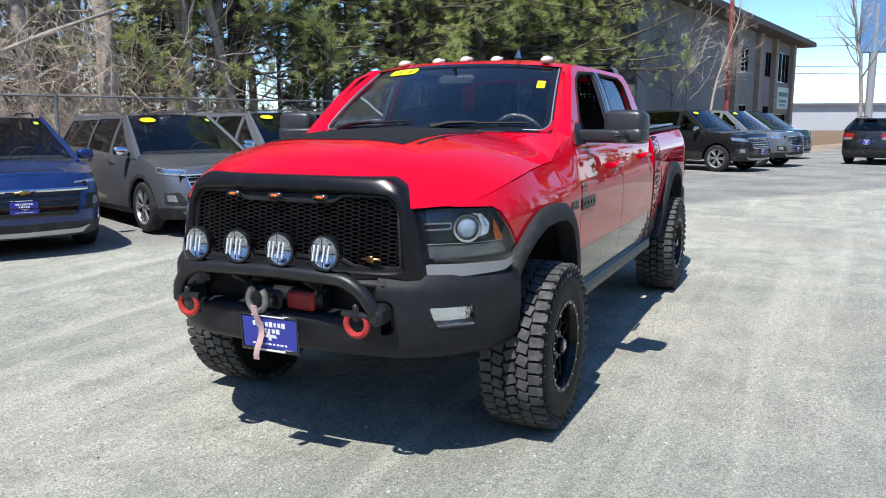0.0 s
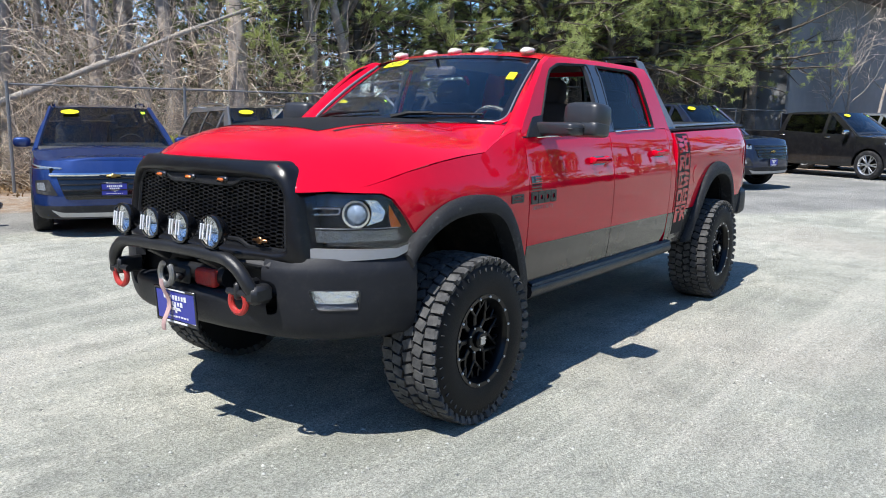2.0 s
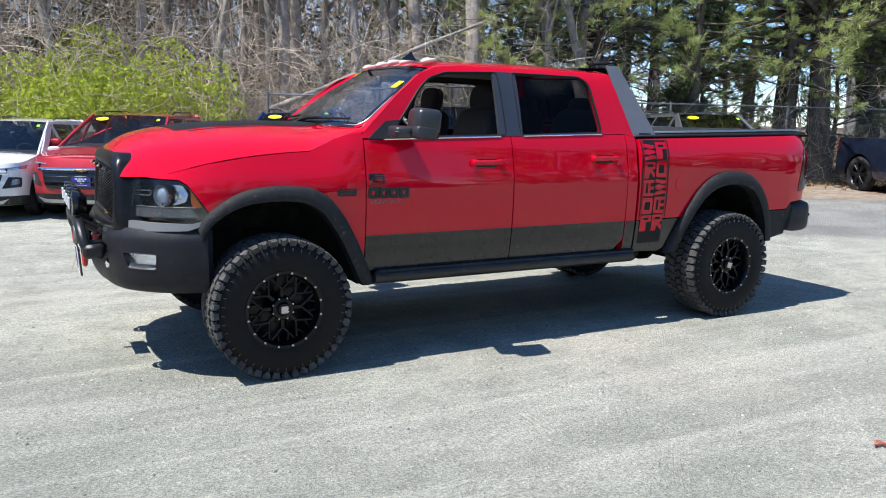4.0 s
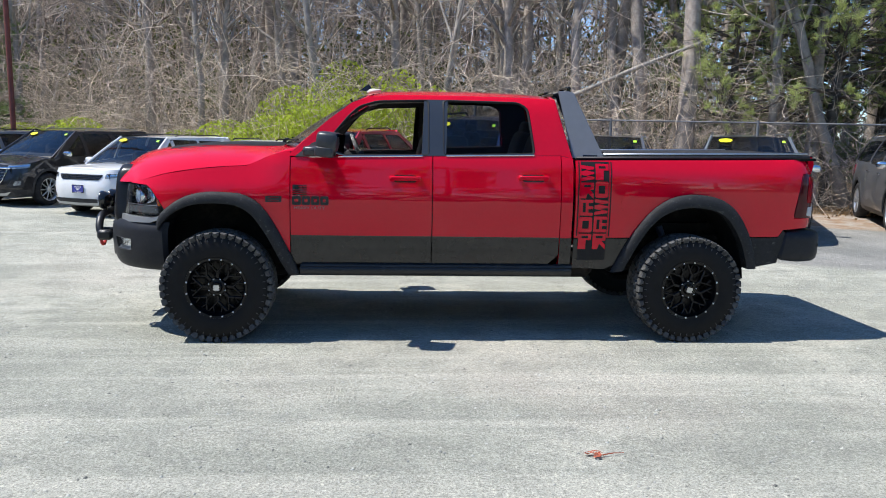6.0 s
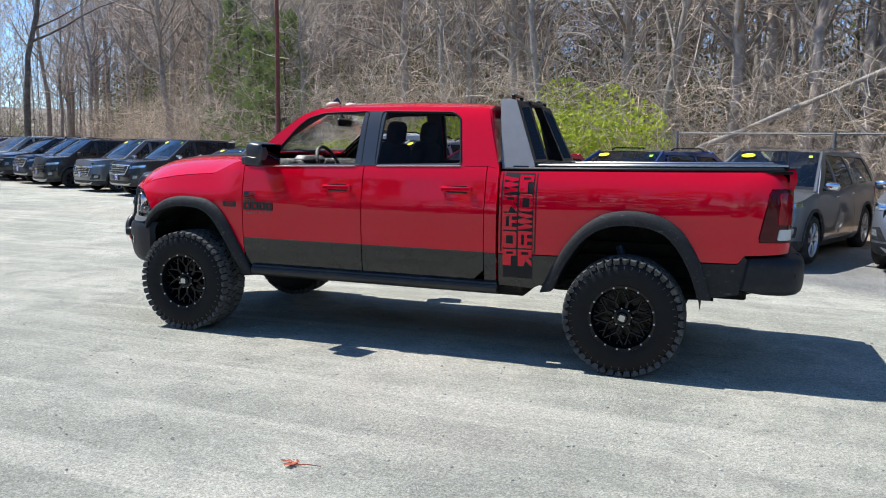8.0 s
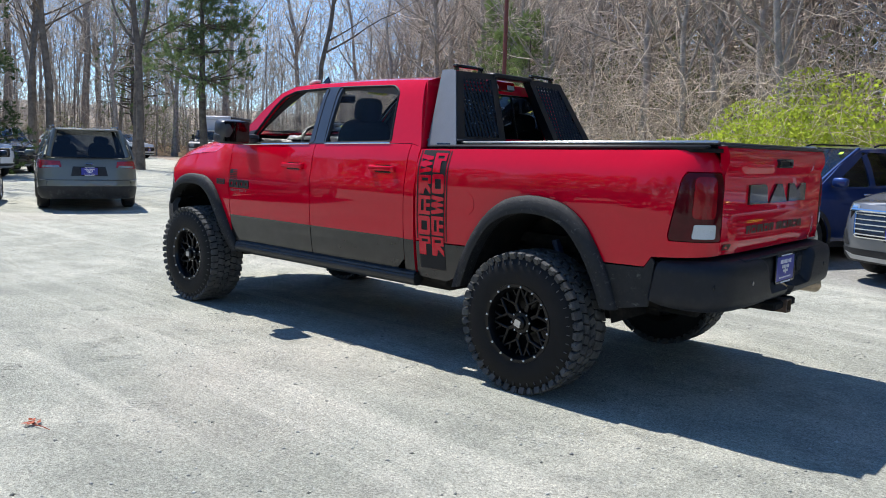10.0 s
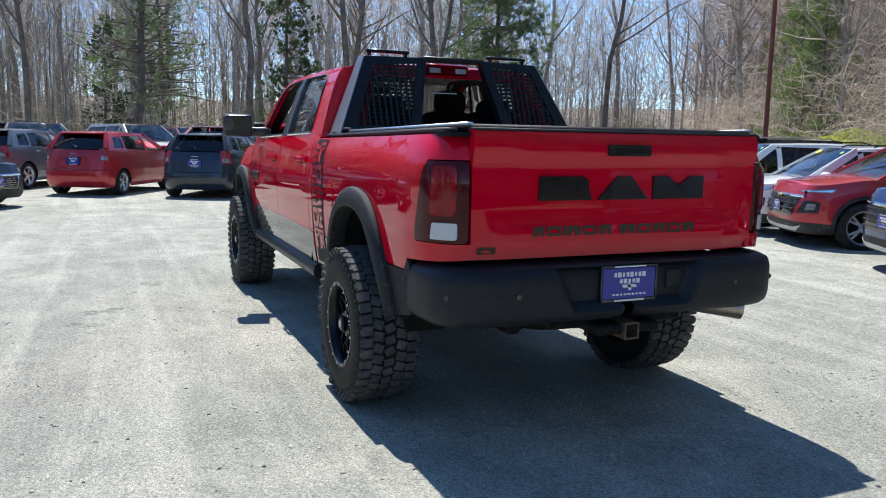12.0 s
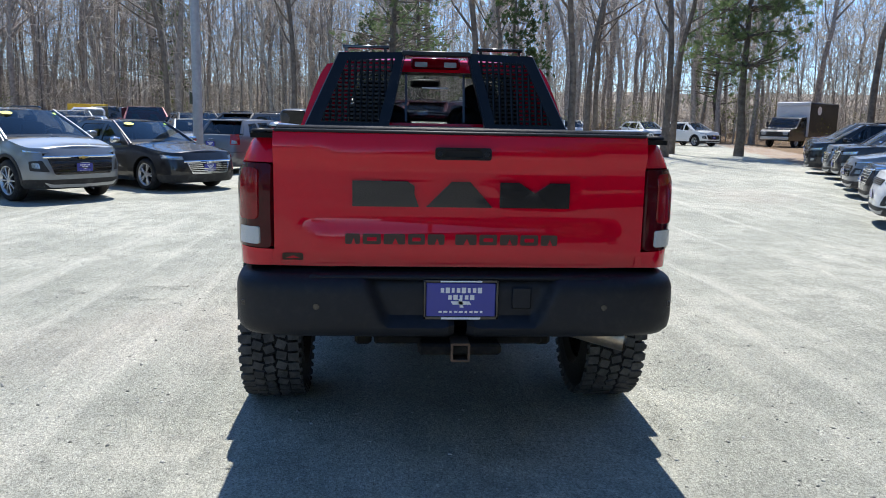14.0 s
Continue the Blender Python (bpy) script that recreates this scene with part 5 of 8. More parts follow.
# chassis
for s in (-1, 1):
    Geo().slab((0, s * .43, .60), (5.5, .08, .15), .015).ob("frame_rail", UNDER, truck)
    Geo().tube([(x, s * .5, .55 + .09 * math.cos((x - WHEEL_X) * 1.9)) for x in np.linspace(WHEEL_X - .7, WHEEL_X + .65, 9)], .03, 6).ob("leaf_spring", UNDER, truck)
    Geo().tube([(-WHEEL_X, s * .45, .45), (-WHEEL_X, s * .45, .85)], .07, 12).ob("coil_spring", UNDER, truck)
    Geo().tube([(-WHEEL_X + .05, s * .52, .42), (-WHEEL_X + .9, s * .44, .52)], .028, 8).ob("control_arm", UNDER, truck)
    Geo().tube([(WHEEL_X + .1, s * .58, .40), (WHEEL_X - .1, s * .55, .9)], .03, 8).ob("shock_absorber", mat("blue_shock" + ("" if s < 0 else "_far"), (.03, .05, .12), .4), truck)
for x in (-WHEEL_X, WHEEL_X):
    g = Geo().tube([(x, -.8, .435), (x, .8, .435)], .05, 12)
    yd = .25 if x < 0 else 0
    for k in range(1):
        g.lathe([(.001, -.12), (.09, -.10), (.15, -.03), (.15, .03), (.09, .10), (.001, .12)], Matrix.Translation((x, yd, .43)) @ Euler((math.pi / 2, 0, 0)).to_matrix().to_4x4(), 16)
    g.ob("axle", UNDER, truck)
Geo().tube([(-.6, .1, .55), (WHEEL_X - .1, 0, .45)], .045, 10).ob("drive_shaft", UNDER, truck)
Geo().slab((-.55, .05, .54), (.8, .4, .22), .05).ob("gearbox", UNDER, truck)
Geo().slab((.7, -.68, .60), (.9, .34, .22), .05).ob("fuel_tank", UNDER, truck)
Geo().tube([(-.2, .45, .53), (.9, .48, .56), (2.2, .46, .70)], .05, 10).ob("exhaust_run", UNDER, truck)
Geo().slab((-.2, 0, .62), (2.3, 1.7, .05), .01).slab((-2.2, 0, .8), (1.0, .85, .35), .05).slab((1.95, 0, .80), (2.0, 1.05, .05), .01).ob("floor_pan", UNDER, truck)
Geo().pillow((2.45, -.05, .64), (.78, .78, .24), None, .5, 24).ob("spare_cover", UNDER, truck)

# interior
for y in (-.42, .42):
    for x, nm in ((-.48, "front_seat"), (.42, "rear_seat")):
        st = new(nm)
        st.parent = truck
        Geo().slab((x, y, 1.16), (.52, .54, .16), .05).ob("seat_cushion", SEAT, st)
        Geo().pillow((x + .27, y, 1.40), (.18, .54, .56), pose(0, 0, 0, 0, 14, 0).to_3x3(), .45, 20).ob("backrest", SEAT, st)
        hz_ = 1.75 if x < 0 else 1.67
        Geo().pillow((x + .34, y, hz_), (.12, .28, .20), pose(0, 0, 0, 0, 8, 0).to_3x3(), .6, 18).ob("headrest", SEAT, st)
        Geo().tube([(x + .34, y - .06, hz_ - .2), (x + .34, y - .06, hz_)], .008, 6).tube([(x + .34, y + .06, hz_ - .2), (x + .34, y + .06, hz_)], .008, 6).ob("headrest_post", CHROME, st)
Geo().slab((-1.12, 0, 1.40), (.42, 1.62, .22), .07).slab((-1.28, 0, 1.49), (.28, 1.5, .05), .02).slab((-1.0, -.42, 1.51), (.16, .36, .08), .035).ob("dashboard", DASH, truck)
Geo().slab((-.55, 0, 1.24), (.6, .26, .16), .04).ob("centre_console", DASH, truck)
mt = Matrix.Translation((-.80, -.42, 1.46)) @ Euler((0, radians(-24), 0)).to_matrix().to_4x4() @ Euler((0, 0, math.pi / 2)).to_matrix().to_4x4()
sw = Geo()
sw.tube([mt @ Vector((.185 * math.cos(a), 0, .185 * math.sin(a))) for a in np.linspace(0, 2 * math.pi, 33)], .016, 8, False)
sw.slab(mt @ Vector((0, .0, 0)), (.05, .14, .12), .03)
for a in (0, math.pi, -math.pi / 2):
    sw.tube([mt @ Vector((.05 * math.cos(a), 0, .05 * math.sin(a))), mt @ Vector((.18 * math.cos(a), 0, .18 * math.sin(a)))], .014, 6)
sw.ob("steering_wheel", DASH, truck)
Geo().slab((-.86, 0, 1.86), (.04, .26, .075), .02).tube([(-.86, 0, 1.87), (-.90, 0, 1.95)], .012, 6).ob("rearview_mirror", MATTBLK, truck)


# wheels
def truck_wheel():
    """One mud-terrain wheel that faces local -y, as meshes to share."""
    out = []
    ty = Geo()
    R, W = WHEEL_R - .012, .157
    ty.lathe([(.222, -W + .03), (.236, -W + .004), (.262, -W - .005), (.31, -W - .008), (.36, -W - .004), (.395, -W + .012), (R - .006, -W + .04), (R, -W + .07), (R, W - .07), (R - .006, W - .04), (.395, W - .012), (.36, W), (.26, W), (.222, W - .03)], None, 64)
    out.append(("tyre", ty, RUBBER_CLEAN, ""))
    tr = Geo()
    n = 44
    for k in range(n):
        a0 = 2 * math.pi * k / n
        for row, (y, wy, wt, sk, ro) in enumerate(((-.124, .056, .047, .06, 0), (-.066, .052, .048, -.35, .5), (-.004, .052, .044, .4, .15), (.06, .052, .048, -.35, .6), (.122, .056, .047, .06, .35))):
            a = a0 + 2 * math.pi / n * ro
            rad = WHEEL_R - .006 - (.008 if abs(y) > .1 else 0)
            m = Matrix.Rotation(-a, 3, 'Y') @ Matrix.Rotation(sk * (1 if k % 2 else .6), 3, 'X')
            c = Matrix.Rotation(-a, 3, 'Y') @ Vector((rad - .006, y, 0))
            tr.box(c, (.026, wy, wt), m)
        for sy in (-1, 1):
            m = Matrix.Rotation(-a0, 3, 'Y') @ Matrix.Rotation(sy * .5, 3, 'Z')
            tr.box(Matrix.Rotation(-a0, 3, 'Y') @ Vector((.408, sy * .1465, 0)), (.052, .014, .024 if k % 2 else .038), m)
    out.append(("tread", tr, RUBBER, "dusty chunky mud-terrain tread"))
    lg = Geo()
    for k in range(44):
        a = 2 * math.pi * k / 44
        m = Matrix.Rotation(-a, 3, 'Y')
        lg.box(m @ Vector((.372, -W - .002, 0)), (.02, .006, .004), m)
    out.append(("sidewall_pattern", lg, mat("rib_rubber", (.09, .09, .088), .7), ""))
    rim = Geo()
    rim.lathe([(.212, .11), (.208, -.0), (.204, -.06), (.206, -.11), (.214, -.14), (.222, -.156), (.242, -.159), (.245, -.15), (.24, -.12)], None, 48)
    rim.lathe([(.001, .02), (.21, .02)], None, 48)
    out.append(("rim", rim, RIMBLK, "gloss black alloy rim"))
    sp = Geo()
    for k in range(8):
        a = 2 * math.pi * k / 8
        pts = [Vector((rr_ * math.cos(aa), yy, rr_ * math.sin(aa))) for rr_, aa, yy in ((.060, a, -.084), (.118, a, -.088), (.160, a - .22, -.090), (.160, a + .22, -.090), (.209, a - .13, -.096), (.209, a + .13, -.096), (.209, a - .36, -.096), (.209, a + .36, -.096))]
        for i0, i1, wd in ((0, 1, .026), (1, 2, .017), (1, 3, .017), (2, 4, .013), (3, 5, .013), (2, 6, .016), (3, 7, .016)):
            q0, q1 = pts[i0], pts[i1]
            dv = q1 - q0
            sp.slab((q0 + q1) / 2, (dv.length + .012, .03, wd), .004, Matrix.Rotation(-math.atan2(dv.z, dv.x), 3, 'Y'))
    out.append(("spoke_lattice", sp, RIMBLK, ""))
    hub = Geo().lathe([(.076, -.04), (.074, -.10), (.064, -.116), (.044, -.12), (.042, -.138), (.036, -.146), (.001, -.147)], None, 28)
    out.append(("hub_cap", hub, RIMBLK, ""))
    lo = Geo().box((0, -.149, 0), (.042, .004, .042))
    for z in (-.012, .006):
        lo.box((0, -.151, z), (.05, .003, .006))
    out.append(("hub_mark", lo, SILVER, "silver square hub mark"))
    return [(n_, g_.mesh(n_, 30), m_, l_) for n_, g_, m_, l_ in out]


wheel_meshes = truck_wheel()
bolt_me = Geo().lathe([(.0075, 0), (.0065, -.006), (.001, -.007)], None, 8).mesh("rim_bolt", 30)
bolt_me.materials.append(mat("pale_bolt", (.62, .63, .64), .45, .6))
for n_, me, m_, l_ in wheel_meshes:
    me.materials.append(m_)
for i, (x, s) in enumerate(((-WHEEL_X, -1), (WHEEL_X, -1), (-WHEEL_X, 1), (WHEEL_X, 1))):
    wh = new("wheel")
    wh.parent = truck
    wh.matrix_basis = pose(x, s * .932, WHEEL_R - .004, 0, 0, 0 if s < 0 else 180) @ pose(0, 0, 0, 0, 17 * i, 0)
    for n_, me, m_, l_ in wheel_meshes:
        p = part_on(n_, me, wh)
        if l_:
            p["label"] = l_
        if n_ in ("tread", "sidewall_pattern"):
            p["kind"] = "stuff"
        if n_ == "rim":
            for k in range(16):
                a = 2 * math.pi * (k + .5) / 16
                part_on("rim_bolt", bolt_me, p, pose(.2285 * math.cos(a), -.158, .2285 * math.sin(a)))
        if n_ == "hub_cap":
            for k in range(8):
                a = 2 * math.pi * (k + .5) / 8
                part_on("hub_bolt", bolt_me, p, pose(.067 * math.cos(a), -.114, .067 * math.sin(a)) @ Matrix.Scale(.8, 4))

# ---- the other vehicles on the lot ----
CARGLASS = mat("car_glass", (.20, .22, .225), .01, trans=1., ior=1.05, coat=1., coat_ior=1.5, coat_rough=.0)
PRIVACY = mat("privacy_glass", (.022, .024, .027), .01, trans=1., ior=1.05, coat=1., coat_ior=1.5, coat_rough=.0)
CLAD = mat("black_cladding", (.024, .025, .027), .6, spec=.35, var=.15, vscale=8, dirt=(.2, .19, .18, .3), dscale=6, dlim=.5)
CABIN = mat("dark_cabin", (.03, .03, .032), .8, var=.2, vscale=6)
SKID = mat("silver_skid", (.45, .46, .47), .35, .5, var=.06)
GOLD = mat("gold_emblem", (.55, .40, .14), .3, 1.)
TYRE = mat("road_tyre", (.02, .02, .021), .75, spec=.3, bump=.2, bscale=80, var=.25, vscale=9, dirt=(.2, .19, .18, .25), dscale=9, dlim=.5)
RIMDARK = mat("dark_rim", (.03, .03, .033), .35, .6)
RIMSILVER = mat("silver_rim", (.52, .53, .55), .32, .85, var=.06, vscale=20)
HEADLENS = mat("headlamp_lens", (.26, .29, .31), .06, .3, coat=1., spec=.7, var=.5, vscale=26, bump=.15, bscale=70)
TAILRED = mat("tail_lamp_red", (.30, .01, .015), .12, coat=1., var=.4, vscale=18)
PAINTS = {k: paint(k + "_paint", c, m) for k, c, m in (
    ("deep_blue", (.009, .034, .15), .45), ("bright_red", (.42, .012, .022), .3), ("graphite", (.15, .16, .175), .6), ("silver", (.22, .24, .26), .6), ("navy", (.012, .02, .05), .45),
    ("black", (.008, .008, .010), .2), ("white", (.72, .73, .73), .0), ("slate_blue", (.018, .026, .042), .4), ("olive_grey", (.17, .17, .14), .4), ("maroon", (.11, .012, .02), .4),
    ("dark_green", (.015, .045, .035), .4), ("mid_grey", (.20, .215, .235), .55), ("champagne", (.36, .34, .30), .5))}
wheel_sets = {}


def wheel_set(r, style):
    """Shared meshes of a road wheel that faces local -y."""
    key = (r, style)
    if key in wheel_sets:
        return wheel_sets[key]
    w = .115
    ri = r * .68
    ty = Geo().lathe([(ri - .01, -w + .02), (ri + .01, -w), (r * .86, -w - .006), (r - .03, -w + .006), (r - .008, -w + .03), (r, -w + .05), (r, w - .05), (r - .008, w - .03), (r * .86, w), (ri, w - .02)], None, 40)
    rm = Geo().lathe([(ri, .06), (ri - .025, -.02), (ri - .03, -.07), (ri - .004, -w + .008), (ri + .008, -w + .004), (ri + .008, -w + .02)], None, 36)
    dk = Geo().lathe([(.001, .01), (ri - .02, .01)], None, 24)
    sp = Geo()
    n = {"five": 5, "six": 6, "seven": 7, "multi": 10}[style.split("_")[0]]
    for k in range(n):
        a = 2 * math.pi * k / n
        for d in ((-.16, .16) if n < 10 else (0,)):
            q0 = Vector((.05 * math.cos(a), -.075, .05 * math.sin(a)))
            q1 = Vector(((ri - .015) * math.cos(a + d), -w + .022, (ri - .015) * math.sin(a + d)))
            dv = q1 - q0
            ang = math.atan2(dv.z, dv.x)
            sp.slab((q0 + q1) / 2, (dv.length, .028, .034 if n < 10 else .024), .007, Matrix.Rotation(-ang, 3, 'Y'))
    sp.lathe([(.07, -.05), (.066, -.085), (.05, -.092), (.001, -.094)], None, 16)
    alloy = RIMDARK if style.endswith("dark") else RIMSILVER
    res = []
    for nm, g, m in (("tyre", ty, TYRE), ("rim", rm, alloy), ("brake_disc", dk, UNDER), ("spokes", sp, alloy)):
        me = g.mesh(nm, 35)
        me.materials.append(m)
        res.append((nm, me))
    wheel_sets[key] = res
    return res


def wrap_of(points):
    p = np.array(points, float)
    f = spline([(i, tuple(q)) for i, q in enumerate(p)])
    fine = np.array([f(a) for a in np.linspace(0, len(p) - 1, 300)])
    way = np.concatenate([[0], np.cumsum(np.linalg.norm(np.diff(fine, axis=0), axis=1))])
    i = int(np.argmin(abs(fine[:, 0])))
    way = way - way[i] + fine[i, 0]

    def at(q):
        x, y = np.interp(q, way, fine[:, 0]), np.interp(q, way, fine[:, 1])
        a, b = (np.interp(q + .015, way, fine[:, k]) - np.interp(q - .015, way, fine[:, k]) for k in (0, 1))
        ln = math.hypot(a, b) or 1
        return x, y, -b / ln, a / ln
    return at, way[0], way[-1]


def vehicle(name, label, colour, m, L=4.8, W=1.93, H=1.70, wb=2.85, fo=.95, r=.36, kind="suv", zf=.92, zc=1.06, zb=(1.06, 1.14), xw=(-.95, -.30), xr=(1.75, 2.15),
            low=.24, clad=True, rim="five", grille=(.30, .58, .90, 5), lamp=(.72, .86, .50, .84), chrome=True, sticker=True, rails=True, tail=(.85, 1.12, .50), skid=True, emblem=True, fog=True,
            category="car", dark_roof=False, pod=0., plate_z=.62, lamp_drl=False, bed=None, side_plate=True, tail_lamp_tall=False):
    """A road vehicle with its parts. Front towards -x, left side towards -y."""
    P = PAINTS[colour]
    car = tagged(new(name), label, category)
    car.matrix_basis = m
    h = W / 2
    at, qa, qb = wrap_of([(-L/2, 0), (-L/2 + .015, .45*h), (-L/2 + .06, .66*h), (-L/2 + .17, .83*h), (-L/2 + .38, .94*h), (-L/2 + .75, .985*h), (-L*.1, h), (L*.2, h), (L/2 - .6, .985*h), (L/2 - .28, .93*h), (L/2 - .10, .80*h),
                          (L/2 - .03, .6*h), (L/2 - .005, .35*h), (L/2, 0)])
    axf, axr = -L/2 + fo, -L/2 + fo + wb
    top = spline([(qa, zf), (qa + .5*h, zf + .004), (qa + h * 1.02, zf + .012), (-L/2 + .45, zf + .03), (xw[0] - .05, zc), (xw[0] + .3, zb[0]), (xr[1] - .5 if not bed else xr[1], zb[1]), (qb - 1.0*h, zb[1] - .005), (qb, zb[1] - .005)])
    prof = spline([(0, .07), (.06, .035), (.18, .01), (.42, .0), (.62, .006), (.80, .018), (.92, .032), (1, .055)])

    def skin(s, off=0.):
        def fn(q, z):
            x, y, nx, ny = at(q)
            zt = top(q)
            k = (z - low) / (zt - low)
            d = prof(min(1, max(0, k))) - off
            if q < -L/2 + .3:
                w = min(1, (-L/2 + .3 - q) / .4)
                d += .17 * max(0, k - .5) * w
            if q > L/2 - .3 and not bed:
                w = min(1, (q - L/2 + .3) / .35)
                e = min(1, max(0, (k - .44) / .09))
                d += (.045 * e * e * (3 - 2 * e) + .16 * max(0, k - .58) ** 1.2 + .25 * max(0, .26 - k) ** 1.3) * w
            return Vector((x - nx * d, s * (y - ny * d), z))
        return fn
    ra = r * 1.14

    def foot(q):
        for a in (axf, axr):
            if abs(q - a) < ra:
                return max(low, r + math.sqrt(ra * ra - (q - a) ** 2))
        return low

    def band(q0, q1, z0=None, z1=None, n=26):
        qs = sorted(set(list(np.linspace(q0, q1, n)) + [a + k * ra * .999 for a in (axf, axr) for k in (-1, -.97, -.88, -.7, -.4, 0, .4, .7, .88, .97, 1) if q0 < a + k * ra < q1]))
        bot = [(q, foot(q) if z0 is None else max(z0, foot(q))) for q in qs]
        upp = [(q, top(q) if z1 is None else max(z1, foot(q) + .01)) for q in qs[::-1]]
        return bot + upp
    xd = [xw[0] + .02, xw[0] + .02 + (1.03 if kind != "pickup" else 1.0), 0]
    xd[2] = min(axr - ra * (.55 if kind not in ("pickup",) else 1.25), xd[1] + .95)
    if bed:
        xd[2] = xr[1] - .05
    g = .004
    for s in (-1, 1):
        F = skin(s)
        inn = Vector((0, -s, 0))
        Geo().patch(band(qa, xd[0] - g), F, step=.11, depth=.015, way=inn, flip=s > 0).ob("front_wing", P, car)
        for nm, q0, q1 in (("front_door", xd[0], xd[1] - g), ("rear_door", xd[1], xd[2] - g)):
            d = Geo().patch(band(q0, q1, low + .09), F, step=.13, depth=.015, way=inn, flip=s > 0).ob(nm, P, car)
            c = F(q1 - .13, top(q1) - .10)
            Geo().slab(c + Vector((0, s * .02, 0)), (.17, .028, .026), .009).ob("door_handle", CHROME if chrome and colour != "bright_red" else P, d)
        Geo().patch(band(xd[2], qb), F, step=.12, depth=.015, way=inn, flip=s > 0).ob("rear_quarter", P, car)
        Geo().patch(band(xd[0], xd[2], low, low + .09), skin(s, .002), step=.2).ob("sill", CLAD if clad else P, car)
        if clad:
            for a, q0, q1 in ((axf, qa, axf + ra + .07), (axr, axr - ra - .07, qb)):
                arc = [(a + (ra + .0) * math.cos(t), r + ra * math.sin(t)) for t in np.linspace(math.pi * 1.05, -.05 * math.pi, 22)]
                arco = [(a + (ra + .055) * math.cos(t), r + (ra + .055) * math.sin(t)) for t in np.linspace(math.pi * 1.05, -.05 * math.pi, 22)]
                Fo = skin(s, .008)
                Geo().grid([[Fo(u, max(low, v)) for u, v in arc], [Fo(u, max(low, v)) for u, v in arco], [F(u, max(low, v)) for u, v in arco]]).ob("arch_trim", CLAD, car)
        # glasshouse side
        roofz = H - .055
        yb, yt = h - .055, h * .665 + .02

        def gs(x, z, off=0.):
            zt = zb[0] + (zb[1] - zb[0]) * min(1, max(0, (x - xw[0]) / (xr[1] - xw[0])))
            k = min(1.1, max(-.2, (z - zt) / (roofz - zt)))
            taper = 1 - .06 * max(0, (x - xr[0] + .5) / 1.0)
            return Vector((x, s * ((yb + (yt - yb) * k + .025 * math.sin(math.pi * max(0, min(1, k)))) * taper + off), z))
        zt0, zt1 = zb[0] - .005, zb[1] - .005
        shell = [(xw[0] - .02, zc - .02), (xw[0] + .35, zt0 - .01), (xr[1] - .05, zt1 - .01), (xr[1], zt1), (xr[0] + (xr[1] - xr[0]) * .45, zt1 + (roofz - zt1) * .62), (xr[0] + .03, roofz - .015), (xr[0] - .15, roofz + .005),
                 (xw[1] + .5, roofz + .012), (xw[1] + .1, roofz - .005), (xw[1] - .02, roofz - .035), ((xw[0] + xw[1]) / 2, zc + (roofz - zc) * .56)]
        fw = rounded([(xw[0] + .24, zt0 + .022), (xd[1] - .05, zt0 + .035), (xd[1] - .05, roofz - .045), (xw[1] + .18, roofz - .05), (xw[1] + .0, roofz - .11)], .03)
        r_end = min(xd[2] + .05, xr[0] - .02)
        rwn = rounded([(xd[1] + .05, zt0 + .04), (r_end, zt1 + .03), (r_end - .06, roofz - .06), (xd[1] + .05, roofz - .045)], .03)
        wins = [fw, rwn]
        if kind in ("suv", "hatch") and xr[0] - r_end > .12:
            e0, e1 = xr[1] - .26, xr[0] - .06
            wins.append(rounded([(r_end + .07, zt1 + .035), (e0, zt1 + .05), (e1, roofz - .09), (r_end + .02, roofz - .065)], .03))
        Geo().patch(shell, gs, wins, .12, .03, inn, s > 0).ob("cabin_frame", P if not dark_roof else PAINTS["black"], car)
        for i, wv in enumerate(wins):
            pn = Geo().patch(wv, lambda x, z: gs(x, z, -.012), step=.2, flip=s > 0).ob("side_window", CARGLASS if i == 0 else PRIVACY, car)
            pn.visible_shadow = False
        # mirror
        mp = gs(xw[0] + .30, zt0 + .06)
        mi = new("door_mirror")
        mi.parent = car
        Geo().pillow(mp + Vector((-.02, s * .14, .035)), (.13, .22, .14), pose(0, 0, 0, 0, 0, s * -12).to_3x3(), .6, 14).ob("mirror_shell", CHROME if (chrome == 2) else P, mi)
        Geo().slab(mp + Vector((0, s * .03, .0)), (.07, .12, .04), .012).ob("mirror_foot", CLAD, mi)
        # lamps
        y0, y1 = lamp[2] * h, lamp[3] * h
        z0, z1 = lamp[0], lamp[1]
        qn = lambda y: qa + y * 1.06 + max(0, y - .6 * h) * .25
        lp = rounded([(qn(y0), z0 + .02), (qn(y1) + .20, z0 + (z1 - z0) * .45), (qn(y1) + .26, z1 + .03), (qn(y0) + .02, z1 - .01)], .02)
        hlp = Geo().patch(lp, skin(s, .004), step=.07, depth=.012, way=inn).ob("headlamp", HEADLENS, car)
        Geo().patch(rounded([(qn(y0) + .03, z0 + (z1 - z0) * .58), (qn(y1) + .2, z0 + (z1 - z0) * .72), (qn(y1) + .22, z1 + .015), (qn(y0) + .03, z1 - .03)], .01), skin(s, .008), step=.07).ob("lamp_strip", LETTER if lamp_drl else CHROME, hlp)
        if fog:
            fp = rounded([(qn(.62 * h), low + .20 + pod), (qn(.90 * h), low + .22 + pod), (qn(.92 * h), low + .38 + pod), (qn(.72 * h), low + .40 + pod)], .03)
            fl = Geo().patch(fp, skin(s, .004), step=.08).ob("fog_pocket", CLAD, car)
            Geo().patch(rounded([(qn(.74 * h), low + .26 + pod), (qn(.86 * h), low + .27 + pod), (qn(.87 * h), low + .355 + pod), (qn(.77 * h), low + .36 + pod)], .02), skin(s, .009), step=.08).ob("fog_lamp", HEADLENS, fl)
